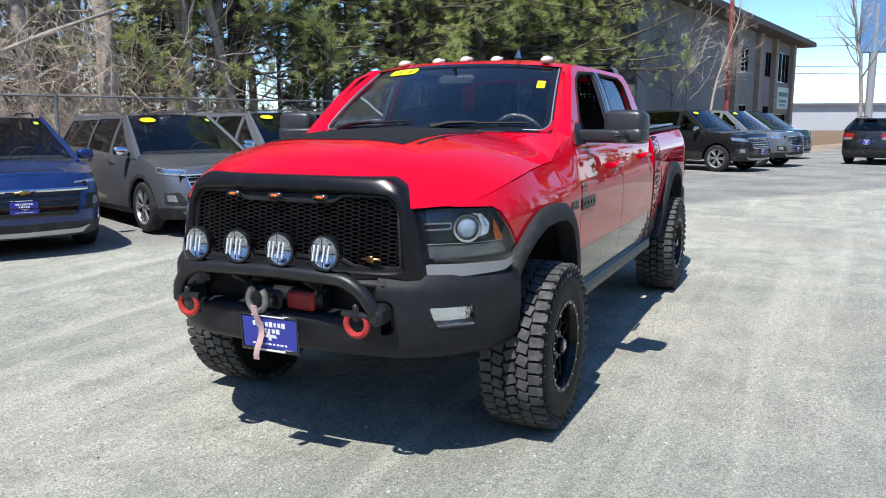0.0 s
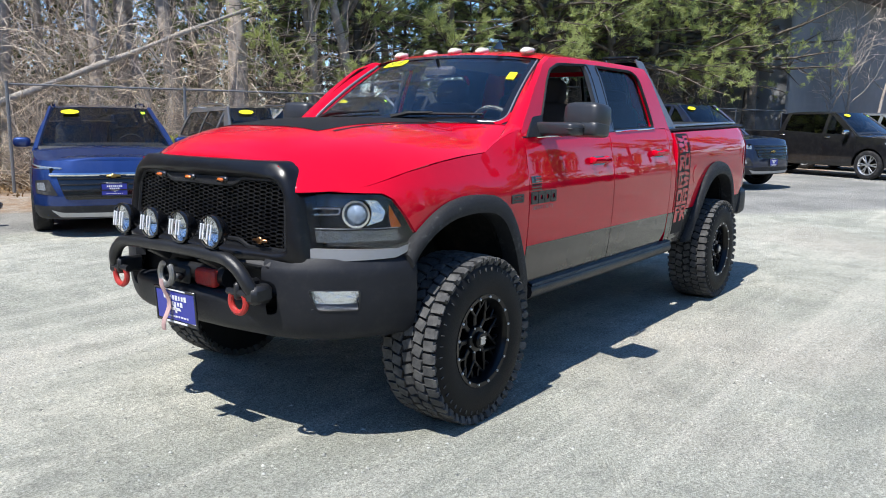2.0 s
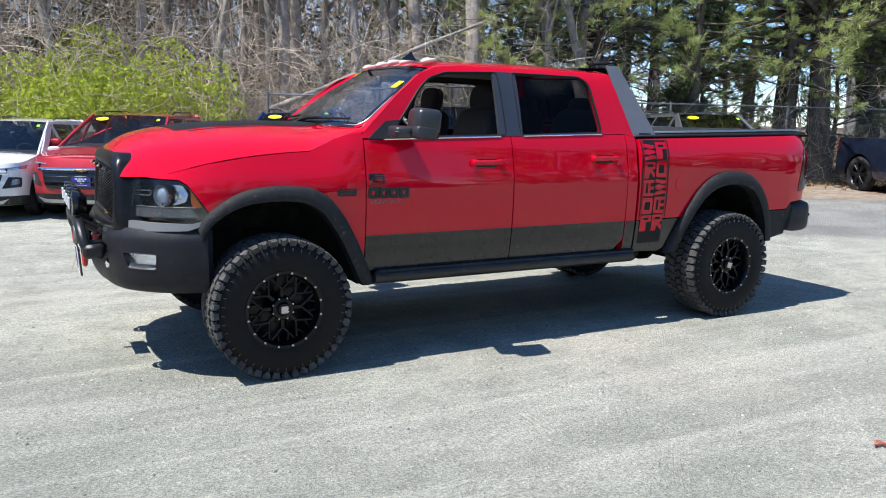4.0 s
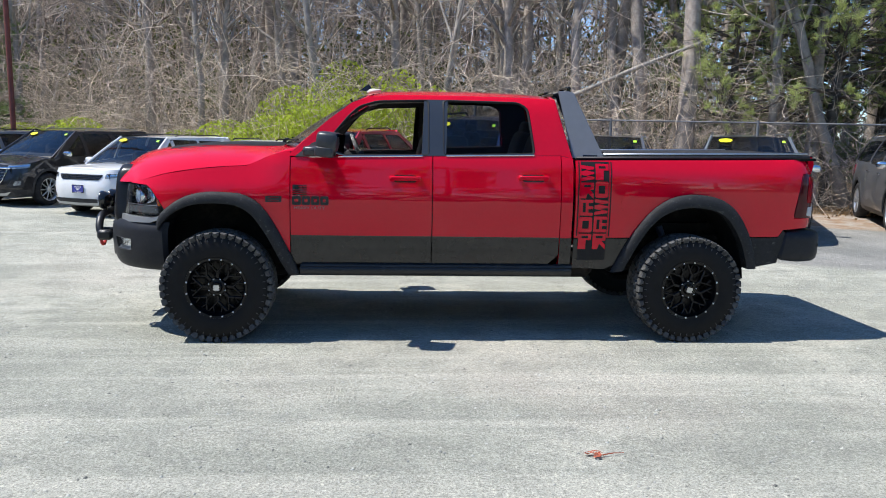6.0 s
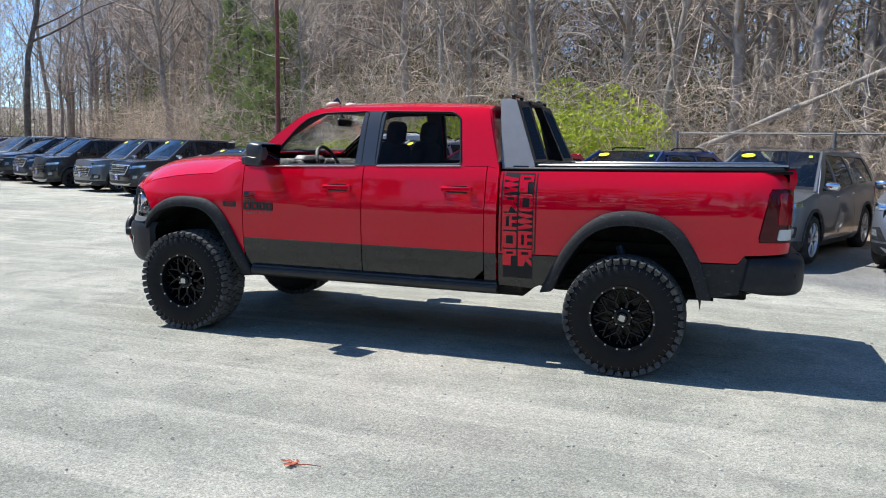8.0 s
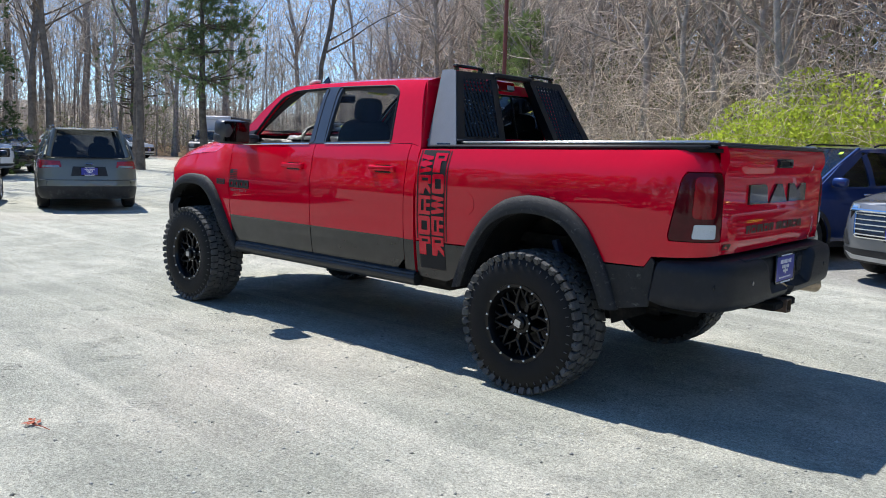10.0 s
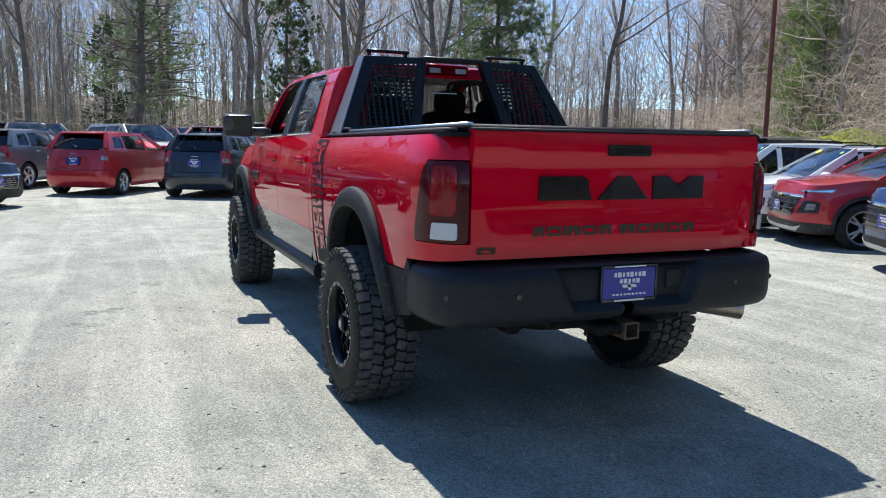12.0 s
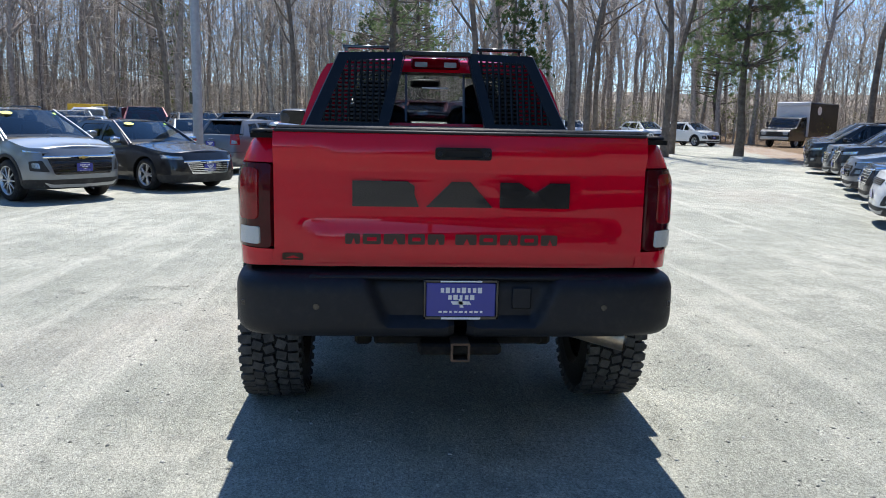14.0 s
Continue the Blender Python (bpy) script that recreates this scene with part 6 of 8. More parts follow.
        # lower front and rear trim
        Geo().patch([(qa, low + .002), (axf - ra, low + .002), (axf - ra, low + .15), (qn(.9 * h), low + .17), (qa, low + .17)], skin(s, .005), step=.12).ob("lower_valance", CLAD, car)
        Geo().patch([(axr + ra, low + .002), (qb, low + .002), (qb, low + .26), (qb - .9 * h, low + .26), (axr + ra, low + .18)], skin(s, .005), step=.12).ob("rear_valance", CLAD if clad else P, car)
        if skid:
            Geo().patch(rounded([(qa, low + .02), (qn(.62 * h), low + .03), (qn(.70 * h), low + .12), (qn(.58 * h), low + .085), (qa, low + .075)], .008), skin(s, .012), step=.1, depth=.01, way=Vector((1, 0, 0))).ob("skid_trim", SKID, car)
        # tail lamps
        tz0, tz1, ty = tail
        tp = rounded([(qb - h * 1.12 - .22, (tz0 + tz1) / 2 - .02), (qb - h * 1.05, tz0), (qb - ty * h, tz0 + .03), (qb - ty * h - .03, tz1 - .02), (qb - h * 1.1 - .16, tz1)], .02) if not tail_lamp_tall else \
            rounded([(qb - h * 1.08, tz0), (qb - ty * h, tz0), (qb - ty * h, tz1), (qb - h * 1.08, tz1)], .02)
        Geo().patch(tp, skin(s, .006), step=.07, depth=.012, way=inn).ob("tail_lamp", TAILRED, car)
        if not bed:
            tl_ = car.children[-1]
            Geo().patch(rounded([(qb - h * 1.0, tz0 + .015), (qb - ty * h - .02, tz0 + .03), (qb - ty * h - .05, tz0 + (tz1 - tz0) * .42), (qb - h * .97, tz0 + (tz1 - tz0) * .36)], .015), skin(s, .010), step=.07).ob("reverse_lens", HEADLENS, tl_, "pale reversing lens")
            zs_ = low + .47 * (zb[1] - low)
            Geo().tube([skin(s, .002)(q, zs_) for q in np.linspace(axr + ra + .02, qb, 18)], .005, 4).ob("bumper_seam", GLOSSBLK, car)
            Geo().patch([(qb - .34, .71), (qb, .71), (qb, .895), (qb - .30, .895)], skin(s, .003), step=.08).ob("plate_recess", CLAD if clad else P, car)
        # wheels
        for a in (axf, axr):
            wl_ = new("wheel")
            wl_.parent = car
            wl_.matrix_basis = pose(a, s * (h - .135), r, 0, 0, 0 if s < 0 else 180)
            for nm, me in wheel_set(r, rim):
                part_on(nm, me, wl_)
            gq = Geo()
            gq.grid([[Vector((a + ra * math.cos(t), s * y, max(low + .02, r + ra * math.sin(t)))) for t in np.linspace(0, math.pi, 14)] for y in (h - .03, h - .30)])
            gq.add([(a - ra, s * (h - .30), low), (a + ra, s * (h - .30), low), (a + ra, s * (h - .30), r + ra), (a - ra, s * (h - .30), r + ra)], [(0, 1, 2, 3)])
            gq.ob("wheel_well", UNDER, car)
        if rails:
            Geo().tube([(xw[1] + .35, s * (yt - .03), roofz + .035), (xw[1] + .45, s * (yt - .03), roofz + .07), (xr[0] - .45, s * (yt - .05), roofz + .075), (xr[0] - .3, s * (yt - .05), roofz + .035)], .016, 6).ob("roof_rail", GLOSSBLK if chrome != 2 else SILVER, car)
    # hood, roof, glass
    F1, F0 = skin(-1), skin(1)
    vs = np.linspace(0, 1, 17)

    def across(q, crown):
        a, b = F1(q, top(q)), F0(q, top(q))
        return [a.lerp(b, v) + Vector((0, 0, crown * (1 - abs(2 * v - 1) ** 2.6))) for v in vs]
    rows = [across(q, .045 * min(1, (q - qa) / .5)) for q in list(np.linspace(qa + .02, qa + h * 1.2, 10)) + list(np.linspace(qa + h * 1.25, xw[0] + .12, 8))]
    Geo().grid(rows).ob("hood", P, car, "", 60)
    Geo().box(((-L/2 + xw[0]) / 2, 0, zf - .18), (xw[0] + L/2 - .3, W - .5, .2)).box((0, 0, low + .06), (L - .5, W - .55, .1)).ob("underbody", UNDER, car)
    roofz = H - .055
    yt = h * .665 + .02
    rr = []
    for x in np.linspace(xw[1], xr[0], 9):
        k = (x - xw[1]) / (xr[0] - xw[1])
        e = .045 * (1 - (2 * k - 1) ** 2)
        taper = 1 - .06 * max(0, (x - xr[0] + .5) / 1.0)
        rr.append([Vector((x - .05 * (1 - (2*v-1)**2) * (1 - k), (2 * v - 1) * (yt * taper + .005), roofz - .02 + e * .5 + (.03 + e * .4) * (1 - abs(2 * v - 1) ** 3.5))) for v in vs])
    Geo().grid(rr).ob("roof", P if not dark_roof else PAINTS["black"], car, "", 60)

    def pane(x0, z0, y0, x1, z1, y1, bow, n=8):
        return [[Vector((x0 + (x1 - x0) * k + bow * (1 - (2*v-1)**2) * (1 - .4 * k), (2*v-1) * (y0 + (y1 - y0) * k), z0 + (z1 - z0) * k + .012 * math.sin(math.pi * k))) for v in vs] for k in np.linspace(0, 1, n)]
    wsr = pane(xw[0] - .02, zc + .0, h - .10, xw[1], roofz + .0, yt + .005, -.12)
    w_ = Geo().grid([r[::-1] for r in wsr]).ob("windshield", CARGLASS, car)
    w_.visible_shadow = False
    Geo().grid([wsr[0], [p + Vector((.05, 0, .035)) * 1.0 + Vector((-.005, 0, .008)) for p in wsr[0]]]).ob("cowl", CLAD, car)
    for k in (0, -1):
        Geo().tube([row[k] for row in wsr], .03, 6).ob("a_pillar", P, car)
    Geo().tube([wsr[0][3] + Vector((-.02, 0, .03)), wsr[1][8] + Vector((-.02, 0, -.03))], .009, 5).tube([wsr[0][9] + Vector((-.02, 0, .03)), wsr[1][14] + Vector((-.02, 0, -.03))], .009, 5).ob("wiper", CLAD, car)
    zt1 = zb[1] - .005
    xre = xr[1]
    rg = pane(xre - (.03 if not bed else 0), zt1 + .02, h * .765, xr[0] + .02, roofz - .01, yt * .90, .05)
    w_ = Geo().grid(rg).ob("rear_window", PRIVACY, car)
    w_.visible_shadow = False
    if not bed:
        for k in (0, -1):
            Geo().tube([row[k] + Vector((-.03, 0, 0)) for row in rg], .058, 8).ob("d_pillar", P if not dark_roof else PAINTS["black"], car)
        rows = [across(q, .0) for q in np.linspace(qb - .02, qb - h * 1.05, 10)]
        rows += [across(q, .02) for q in np.linspace(qb - h * 1.12, xre - .08, 5) if q < qb - h * 1.1]
        Geo().grid(rows).ob("rear_deck", P, car, "", 60)
        if kind in ("suv", "hatch"):
            Geo().slab((xr[0] + .06, 0, roofz + .005), (.22, yt * 1.75, .03), .012, pose(0, 0, 0, 0, 6, 0).to_3x3()).ob("roof_spoiler", P if not dark_roof else PAINTS["black"], car)
            Geo().tube([(xre + .02, 0, zt1 + .06), (xr[0] * .4 + xre * .6 + .03, -.22, zt1 + .16)], .012, 5).ob("rear_wiper", CLAD, car)
    else:
        rows = [across(q, .0) for q in np.linspace(qb - .02, qb - h * 1.05, 8)] + [across(q, 0) for q in np.linspace(qb - h * 1.15, xre + .02, 4)]
        Geo().grid(rows).ob("bed_cover", TONNEAU, car)
        Geo().slab((xre - .02, 0, (zb[1] + roofz) / 2 - .28), (.05, W - .2, roofz - zb[1] + .5), .02).ob("cab_rear_wall", P, car)
    # cabin furniture
    gi_ = Geo().slab((xw[0] + .30, 0, zc - .04), (.5, W - .3, .16), .05)
    for y in (-.37, .37):
        for x in (xw[0] + 1.05, xd[1] + .75):
            gi_.slab((x, y, .72), (.5, .5, .2), .06).pillow((x + .26, y, 1.0), (.16, .5, .62), None, .5, 12).pillow((x + .32, y, 1.36), (.11, .26, .18), None, .65, 12)
    gi_.box(((xw[0] + xre) / 2, 0, .5), (xre - xw[0], W - .35, .2))
    gi_.ob("cabin_seats", CABIN, car)
    mt_ = Matrix.Translation((xw[0] + .62, -.37, zc - .0)) @ Euler((0, radians(-25), 0)).to_matrix().to_4x4()
    Geo().tube([mt_ @ Vector((0, .18 * math.cos(a), .18 * math.sin(a))) for a in np.linspace(0, 2 * math.pi, 21)], .015, 6, False).ob("steering_wheel", CABIN, car)
    # grille
    gy, gz0, gz1, n = grille
    FF = lambda off: (lambda y, z: (skin(-1 if y < 0 else 1, off))(qa + abs(y) * 1.06, z))
    gpoly = rounded([(-gy * h * .82, gz0), (gy * h * .82, gz0), (gy * h, gz1), (-gy * h, gz1)], .04)
    gl = Geo().patch(gpoly, FF(.004), step=.08).ob("grille", GLOSSBLK, car)
    for i in range(n):
        z = gz0 + (gz1 - gz0) * (i + .6) / (n + .2)
        wd = gy * h * (.80 + .18 * (i + .6) / n)
        Geo().tube([FF(.012)(y, z) for y in np.linspace(-wd, wd, 11)], .011 if n < 7 else .007, 5).ob("grille_bar", CHROME if chrome == 2 else SATIN, gl)
    if chrome:
        Geo().tube([FF(.016)(y, gz1 + .01) for y in np.linspace(-gy * h * 1.12, gy * h * 1.12, 15)], .022, 6).ob("chrome_bar", CHROME, gl)
        if chrome == 2:
            lo_ = [FF(.014)(*p) for p in dense(gpoly, .06)]
            Geo().tube(lo_ + lo_[:1], .012, 5, False).ob("grille_surround", CHROME, gl)
    if emblem:
        c = FF(.03)(0, gz1 - .01 if chrome else (gz0 + gz1) / 2)
        Geo().slab(c, (.02, .17, .03), .008).slab(c + Vector((-.003, 0, 0)), (.02, .07, .055), .01).ob("emblem", GOLD if emblem != 2 else CHROME, gl)
    if side_plate:
        dealer_plate(Matrix.Translation((at(qa)[0] - .012 + prof(.3), 0, plate_z)), car, "front_plate")
    xpl = skin(1)(qb, .80 if not bed else .62).x
    if not bed:
        Geo().slab((xpl - .012, 0, .945), (.02, .15, .028), .008).ob("rear_emblem", CHROME, car)
    dealer_plate(Matrix.Translation((xpl + .016, 0, .80 if not bed else .62)) @ pose(0, 0, 0, 0, 0, 180), car, "rear_plate")
    if sticker:
        def wsp(u, v):
            a, b = wsr[0], wsr[-1]
            return a[0].lerp(a[-1], u).lerp(b[0].lerp(b[-1], u), v) + Vector((-.12 * (1 - (2*u-1)**2) * (1 - .4*v) - .012, 0, .02 + .012))
        el_ = [(.80 + .085 * math.cos(t), .84 + .055 * math.sin(t)) for t in np.linspace(0, 2 * math.pi, 21)[:-1]]
        Geo().patch(el_, wsp, step=.2).ob("price_sticker", STICKER, w_, "yellow oval windshield sticker")
        Geo().patch([(.08, .80), (.12, .80), (.12, .86), (.08, .86)], wsp, step=.2).ob("small_sticker", STICKERG, w_, "lime windshield sticker")
    return car


def at_spot(x, y, a):
    return pose(x, y, ground_z(x, y), 0, 0, a)


BLAZER = dict(L=4.86, W=1.95, H=1.70, wb=2.86, fo=.95, r=.37, zf=.97, zc=1.08, zb=(1.08, 1.18), xw=(-1.28, -.30), xr=(1.55, 2.18), grille=(.66, .50, .80, 4), lamp=(.855, .905, .60, .88), low=.25, rim="five", pod=.10)
TRAV = dict(L=5.19, W=2.0, H=1.78, wb=3.07, fo=.98, r=.38, zf=.96, zc=1.10, zb=(1.10, 1.16), xw=(-1.42, -.48), xr=(1.95, 2.4), grille=(.66, .56, .88, 5), lamp=(.84, .96, .64, .88), chrome=2, rim="six")
PICK = dict(L=5.88, W=2.05, H=1.92, wb=3.75, fo=.98, r=.41, kind="pickup", zf=1.12, zc=1.20, zb=(1.22, 1.30), xw=(-1.58, -.70), xr=(.80, .98), low=.34, grille=(.62, .72, 1.02, 4), lamp=(.90, 1.02, .66, .90), rails=False,
            clad=False, bed=True, tail=(1.0, 1.24, .86), tail_lamp_tall=True, rim="six", category="pickup truck", plate_z=.62)
vehicle("suv", "metallic deep blue mid-size SUV with chrome grille bar", "deep_blue", pose(1.15, 7.75, .05, 0, 0, 63) @ Matrix.Scale(.96, 4), **BLAZER)
vehicle("suv", "bright red mid-size SUV with black grille", "bright_red", pose(-1.45, 8.77, .03, 0, 0, 62) @ Matrix.Scale(.92, 4), **BLAZER)
vehicle("suv", "graphite three-row SUV with chrome mirrors and yellow sticker", "graphite", at_spot(3.55, 7.1, 68) @ Matrix.Scale(.92, 4), **TRAV)
vehicle("suv", "silver grey three-row SUV with chrome grille bars", "mid_grey", at_spot(6.15, 6.95, 68) @ Matrix.Scale(.95, 4), **TRAV)
vehicle("suv", "graphite SUV with chrome grille, one yellow sticker", "graphite", at_spot(9.8, 7.0, 68), **{**TRAV, "L": 4.92, "wb": 2.86, "W": 1.94, "H": 1.75})
vehicle("pickup", "navy blue off-road pickup with black rims", "navy", at_spot(14.95, 4.35, 72), **{**PICK, "rim": "six_dark", "chrome": False, "H": 1.99, "r": .43})
vehicle("pickup", "black crew-cab pickup with bright front bumper", "black", at_spot(21.3, 1.9, 68), **{**PICK, "chrome": 2})
vehicle("pickup", "silver grey crew-cab pickup with chrome bumper", "mid_grey", at_spot(24.2, 1.0, 70), **{**PICK, "chrome": 2})
vehicle("off_roader", "dark green boxy off-roader with roof rack", "dark_green", at_spot(30.0, .2, 68), **{**TRAV, "L": 4.7, "wb": 2.9, "W": 1.93, "H": 1.88, "zb": (1.2, 1.22), "zf": 1.12, "zc": 1.18, "xr": (2.15, 2.3), "chrome": False, "sticker": False})
vehicle("suv", "black compact SUV seen from behind", "black", at_spot(27.6, -4.6, 162), **{**BLAZER, "L": 4.65, "W": 1.84, "H": 1.66, "wb": 2.72, "sticker": False})
def snug(x, y, a, k=.87, dz=0):
    return Matrix.Translation((0, 0, dz)) @ at_spot(x, y, a) @ Matrix.Scale(k, 4)


vehicle("suv", "white compact SUV with black lower trim", "white", snug(-3.2, 9.15, 66, .83), **{**BLAZER, "L": 4.7, "W": 1.86, "H": 1.73, "wb": 2.7, "emblem": 2})
vehicle("suv", "white three-row SUV with slotted black grille", "white", snug(-5.25, 9.72, 65, .84), **{**TRAV, "H": 1.80, "chrome": False, "emblem": False, "grille": (.60, .82, .94, 3), "zf": 1.04, "rim": "multi"})
vehicle("suv", "black three-row SUV with chrome grille bars", "black", snug(-7.5, 11.0, 65), **{**TRAV, "rim": "multi", "emblem": 2})
vehicle("suv", "silver compact SUV with black rims", "mid_grey", snug(-9.6, 11.6, 66), **{**BLAZER, "L": 4.6, "wb": 2.7, "H": 1.67, "rim": "six_dark", "chrome": False, "emblem": 2})
vehicle("pickup", "black pickup with bright chrome front bumper", "black", snug(-12.75, 13.8, 66), **{**PICK, "chrome": 2})
vehicle("suv", "grey full-size SUV with chrome grille", "graphite", snug(-15.3, 14.7, 67), **{**TRAV, "H": 1.9, "L": 5.3, "zf": 1.1, "zc": 1.16, "zb": (1.16, 1.2)})
vehicle("off_roader", "black boxy off-roader with dark rims", "black", snug(-18.0, 15.3, 66), **{**TRAV, "L": 4.7, "wb": 2.9, "W": 1.9, "H": 1.88, "zb": (1.2, 1.22), "zf": 1.12, "zc": 1.18, "xr": (2.15, 2.3), "chrome": False, "sticker": False, "rim": "six_dark"})
vehicle("pickup", "dark blue pickup with chrome bumper", "navy", snug(-20.3, 17.3, 67), **{**PICK, "chrome": 2, "sticker": False})
SPARK = dict(L=3.64, W=1.60, H=1.48, wb=2.385, fo=.68, r=.30, kind="hatch", zf=.85, zc=1.0, zb=(.98, 1.05), xw=(-1.12, -.25), xr=(1.35, 1.66), low=.2, clad=False, rim="five", grille=(.5, .45, .6, 3), lamp=(.62, .78, .6, .86), rails=False, skid=False,
             tail=(.80, 1.08, .74), tail_lamp_tall=True, fog=False)
vehicle("hatchback", "dark slate-blue small hatchback with blue dealer plate", "slate_blue", at_spot(-13.95, .4, -26), **{**SPARK, "W": 1.70, "L": 3.75})
vehicle("hatchback", "bright red small hatchback", "bright_red", at_spot(-15.1, -2.0, -29), **{**SPARK, "W": 1.70, "L": 3.8})
vehicle("wagon", "olive grey wagon with black lower cladding", "olive_grey", at_spot(-13.3, 2.9, -20), **{**BLAZER, "L": 4.87, "W": 1.9, "H": 1.68, "wb": 2.75, "zf": .9, "zc": 1.0, "zb": (1.0, 1.06), "xr": (2.0, 2.32), "emblem": 2, "tail": (.85, 1.02, .55)})
MALIBU = dict(L=4.93, W=1.855, H=1.46, wb=2.83, fo=.95, r=.335, kind="sedan", zf=.80, zc=.94, zb=(.93, .99), xw=(-.95, -.10), xr=(1.05, 1.75), low=.19, clad=False, rim="five", grille=(.55, .38, .62, 6), lamp=(.64, .74, .62, .86), chrome=2, rails=False, skid=False,
              tail=(.78, .93, .5), plate_z=.5, emblem=2, category="car", fog=False)
vehicle("sedan", "black mid-size sedan with silver rims", "black", at_spot(-12.0, -6.0, 232), **MALIBU)
vehicle("suv", "silver compact SUV with dark grille", "silver", at_spot(-9.5, -7.55, 232), **{**BLAZER, "L": 4.65, "W": 1.84, "H": 1.66, "wb": 2.73, "rim": "multi", "zf": .95})
vehicle("hatchback", "dark grey hatchback parked between small cars", "graphite", at_spot(-17.5, -4.2, -28), **{**SPARK, "L": 4.3, "W": 1.78, "wb": 2.65, "H": 1.5, "r": .33})
vehicle("sedan", "white small sedan with dark grille", "white", snug(-11.3, 12.6, 66), **{**MALIBU, "L": 4.64, "W": 1.8, "H": 1.44, "wb": 2.7, "chrome": False, "sticker": False})

# ---- woods ----
RNG = np.random.default_rng(7)
BARK = mat("grey_bark", (.33, .285, .245), .95, spec=.1, bump=1., bscale=25, var=.4, vscale=5, island=.25)
BARKPALE = mat("pale_bark", (.35, .315, .275), .95, spec=.1, bump=.9, bscale=22, var=.35, vscale=5)
BARKBROWN = mat("brown_bark", (.17, .14, .115), .95, spec=.1, bump=1., bscale=16, var=.45, vscale=4)
BARKDARK = mat("dark_pine_bark", (.14, .12, .10), .95, spec=.1, bump=1., bscale=18, var=.45, vscale=4)
TWIG = mat("bare_twigs", (.60, .51, .435), .95, spec=.1, var=.3, vscale=.6, island=.45)
BRUSH = mat("dry_brush", (.63, .525, .41), .95, spec=.1, var=.35, vscale=.5, island=.5)
FARTWIG = mat("far_bare_twigs", (.50, .445, .375), .95, spec=.1, var=.3, vscale=.3, island=.5)
# darker copy of the far twigs: the deep wood's shade put into the colour
SHADEDTWIG = mat("shaded_deep_twigs", (.34, .285, .24), .95, spec=.1, var=.3, vscale=.3, island=.55)
NEEDLE = thin_leaf(mat("pine_needles", (.42, .47, .20), .7, spec=.2, var=.3, vscale=.8, island=.45), (.50, .56, .20), .5)
NEEDLEDARK = thin_leaf(mat("hemlock_needles", (.06, .10, .04), .75, spec=.25, var=.3, vscale=.9, island=.5), (.08, .13, .04), .35)
LEAF = thin_leaf(mat("spring_leaves", (.44, .50, .08), .7, spec=.2, var=.3, vscale=.7, island=.5), (.46, .56, .07), .5)
DRYLEAF = mat("dry_leaves", (.26, .17, .09), .9, spec=.1, island=.5)


def mesh_np(name, v, q, material, smooth=False):
    """A mesh straight from arrays of vertices and of triangles or quads."""
    me = bpy.data.meshes.new(name)
    v, q = np.ascontiguousarray(v, np.float32), np.ascontiguousarray(q, np.int32)
    k = q.shape[1]
    me.vertices.add(len(v))
    me.vertices.foreach_set("co", v.ravel())
    me.loops.add(q.size)
    me.loops.foreach_set("vertex_index", q.ravel())
    me.polygons.add(len(q))
    me.polygons.foreach_set("loop_start", np.arange(0, q.size, k, dtype=np.int32))
    me.update(calc_edges=True)
    if smooth:
        me.shade_smooth()
    me.materials.append(material)
    return me


def tubes_np(P, R, n):
    """Tubes along many paths at once. P: (N, K, 3), R: (N, K)."""
    N, K, _ = P.shape
    T = np.gradient(P, axis=1)
    T /= np.linalg.norm(T, axis=2, keepdims=True) + 1e-9
    ref = np.where(np.abs(T[:, :1, 2:]) > .8, np.array([1., 0, 0]), np.array([0, 0, 1.]))
    A = np.cross(T, np.broadcast_to(ref, T.shape))
    A /= np.linalg.norm(A, axis=2, keepdims=True) + 1e-9
    B = np.cross(T, A)
    a = np.arange(n) * 2 * np.pi / n
    V = P[:, :, None, :] + (A[:, :, None, :] * np.cos(a)[:, None] + B[:, :, None, :] * np.sin(a)[:, None]) * R[:, :, None, None]
    i = np.arange(N)[:, None, None] * K * n + np.arange(K - 1)[None, :, None] * n
    j = np.arange(n)[None, None, :]
    k = (j + 1) % n
    Q = np.stack([i + j, i + k, i + n + k, i + n + j], -1).reshape(-1, 4)
    return V.reshape(-1, 3), Q


def join_np(parts):
    vs, qs, o = [], [], 0
    for v, q in parts:
        vs.append(v)
        qs.append(q + o)
        o += len(v)
    return np.concatenate(vs), np.concatenate(qs)


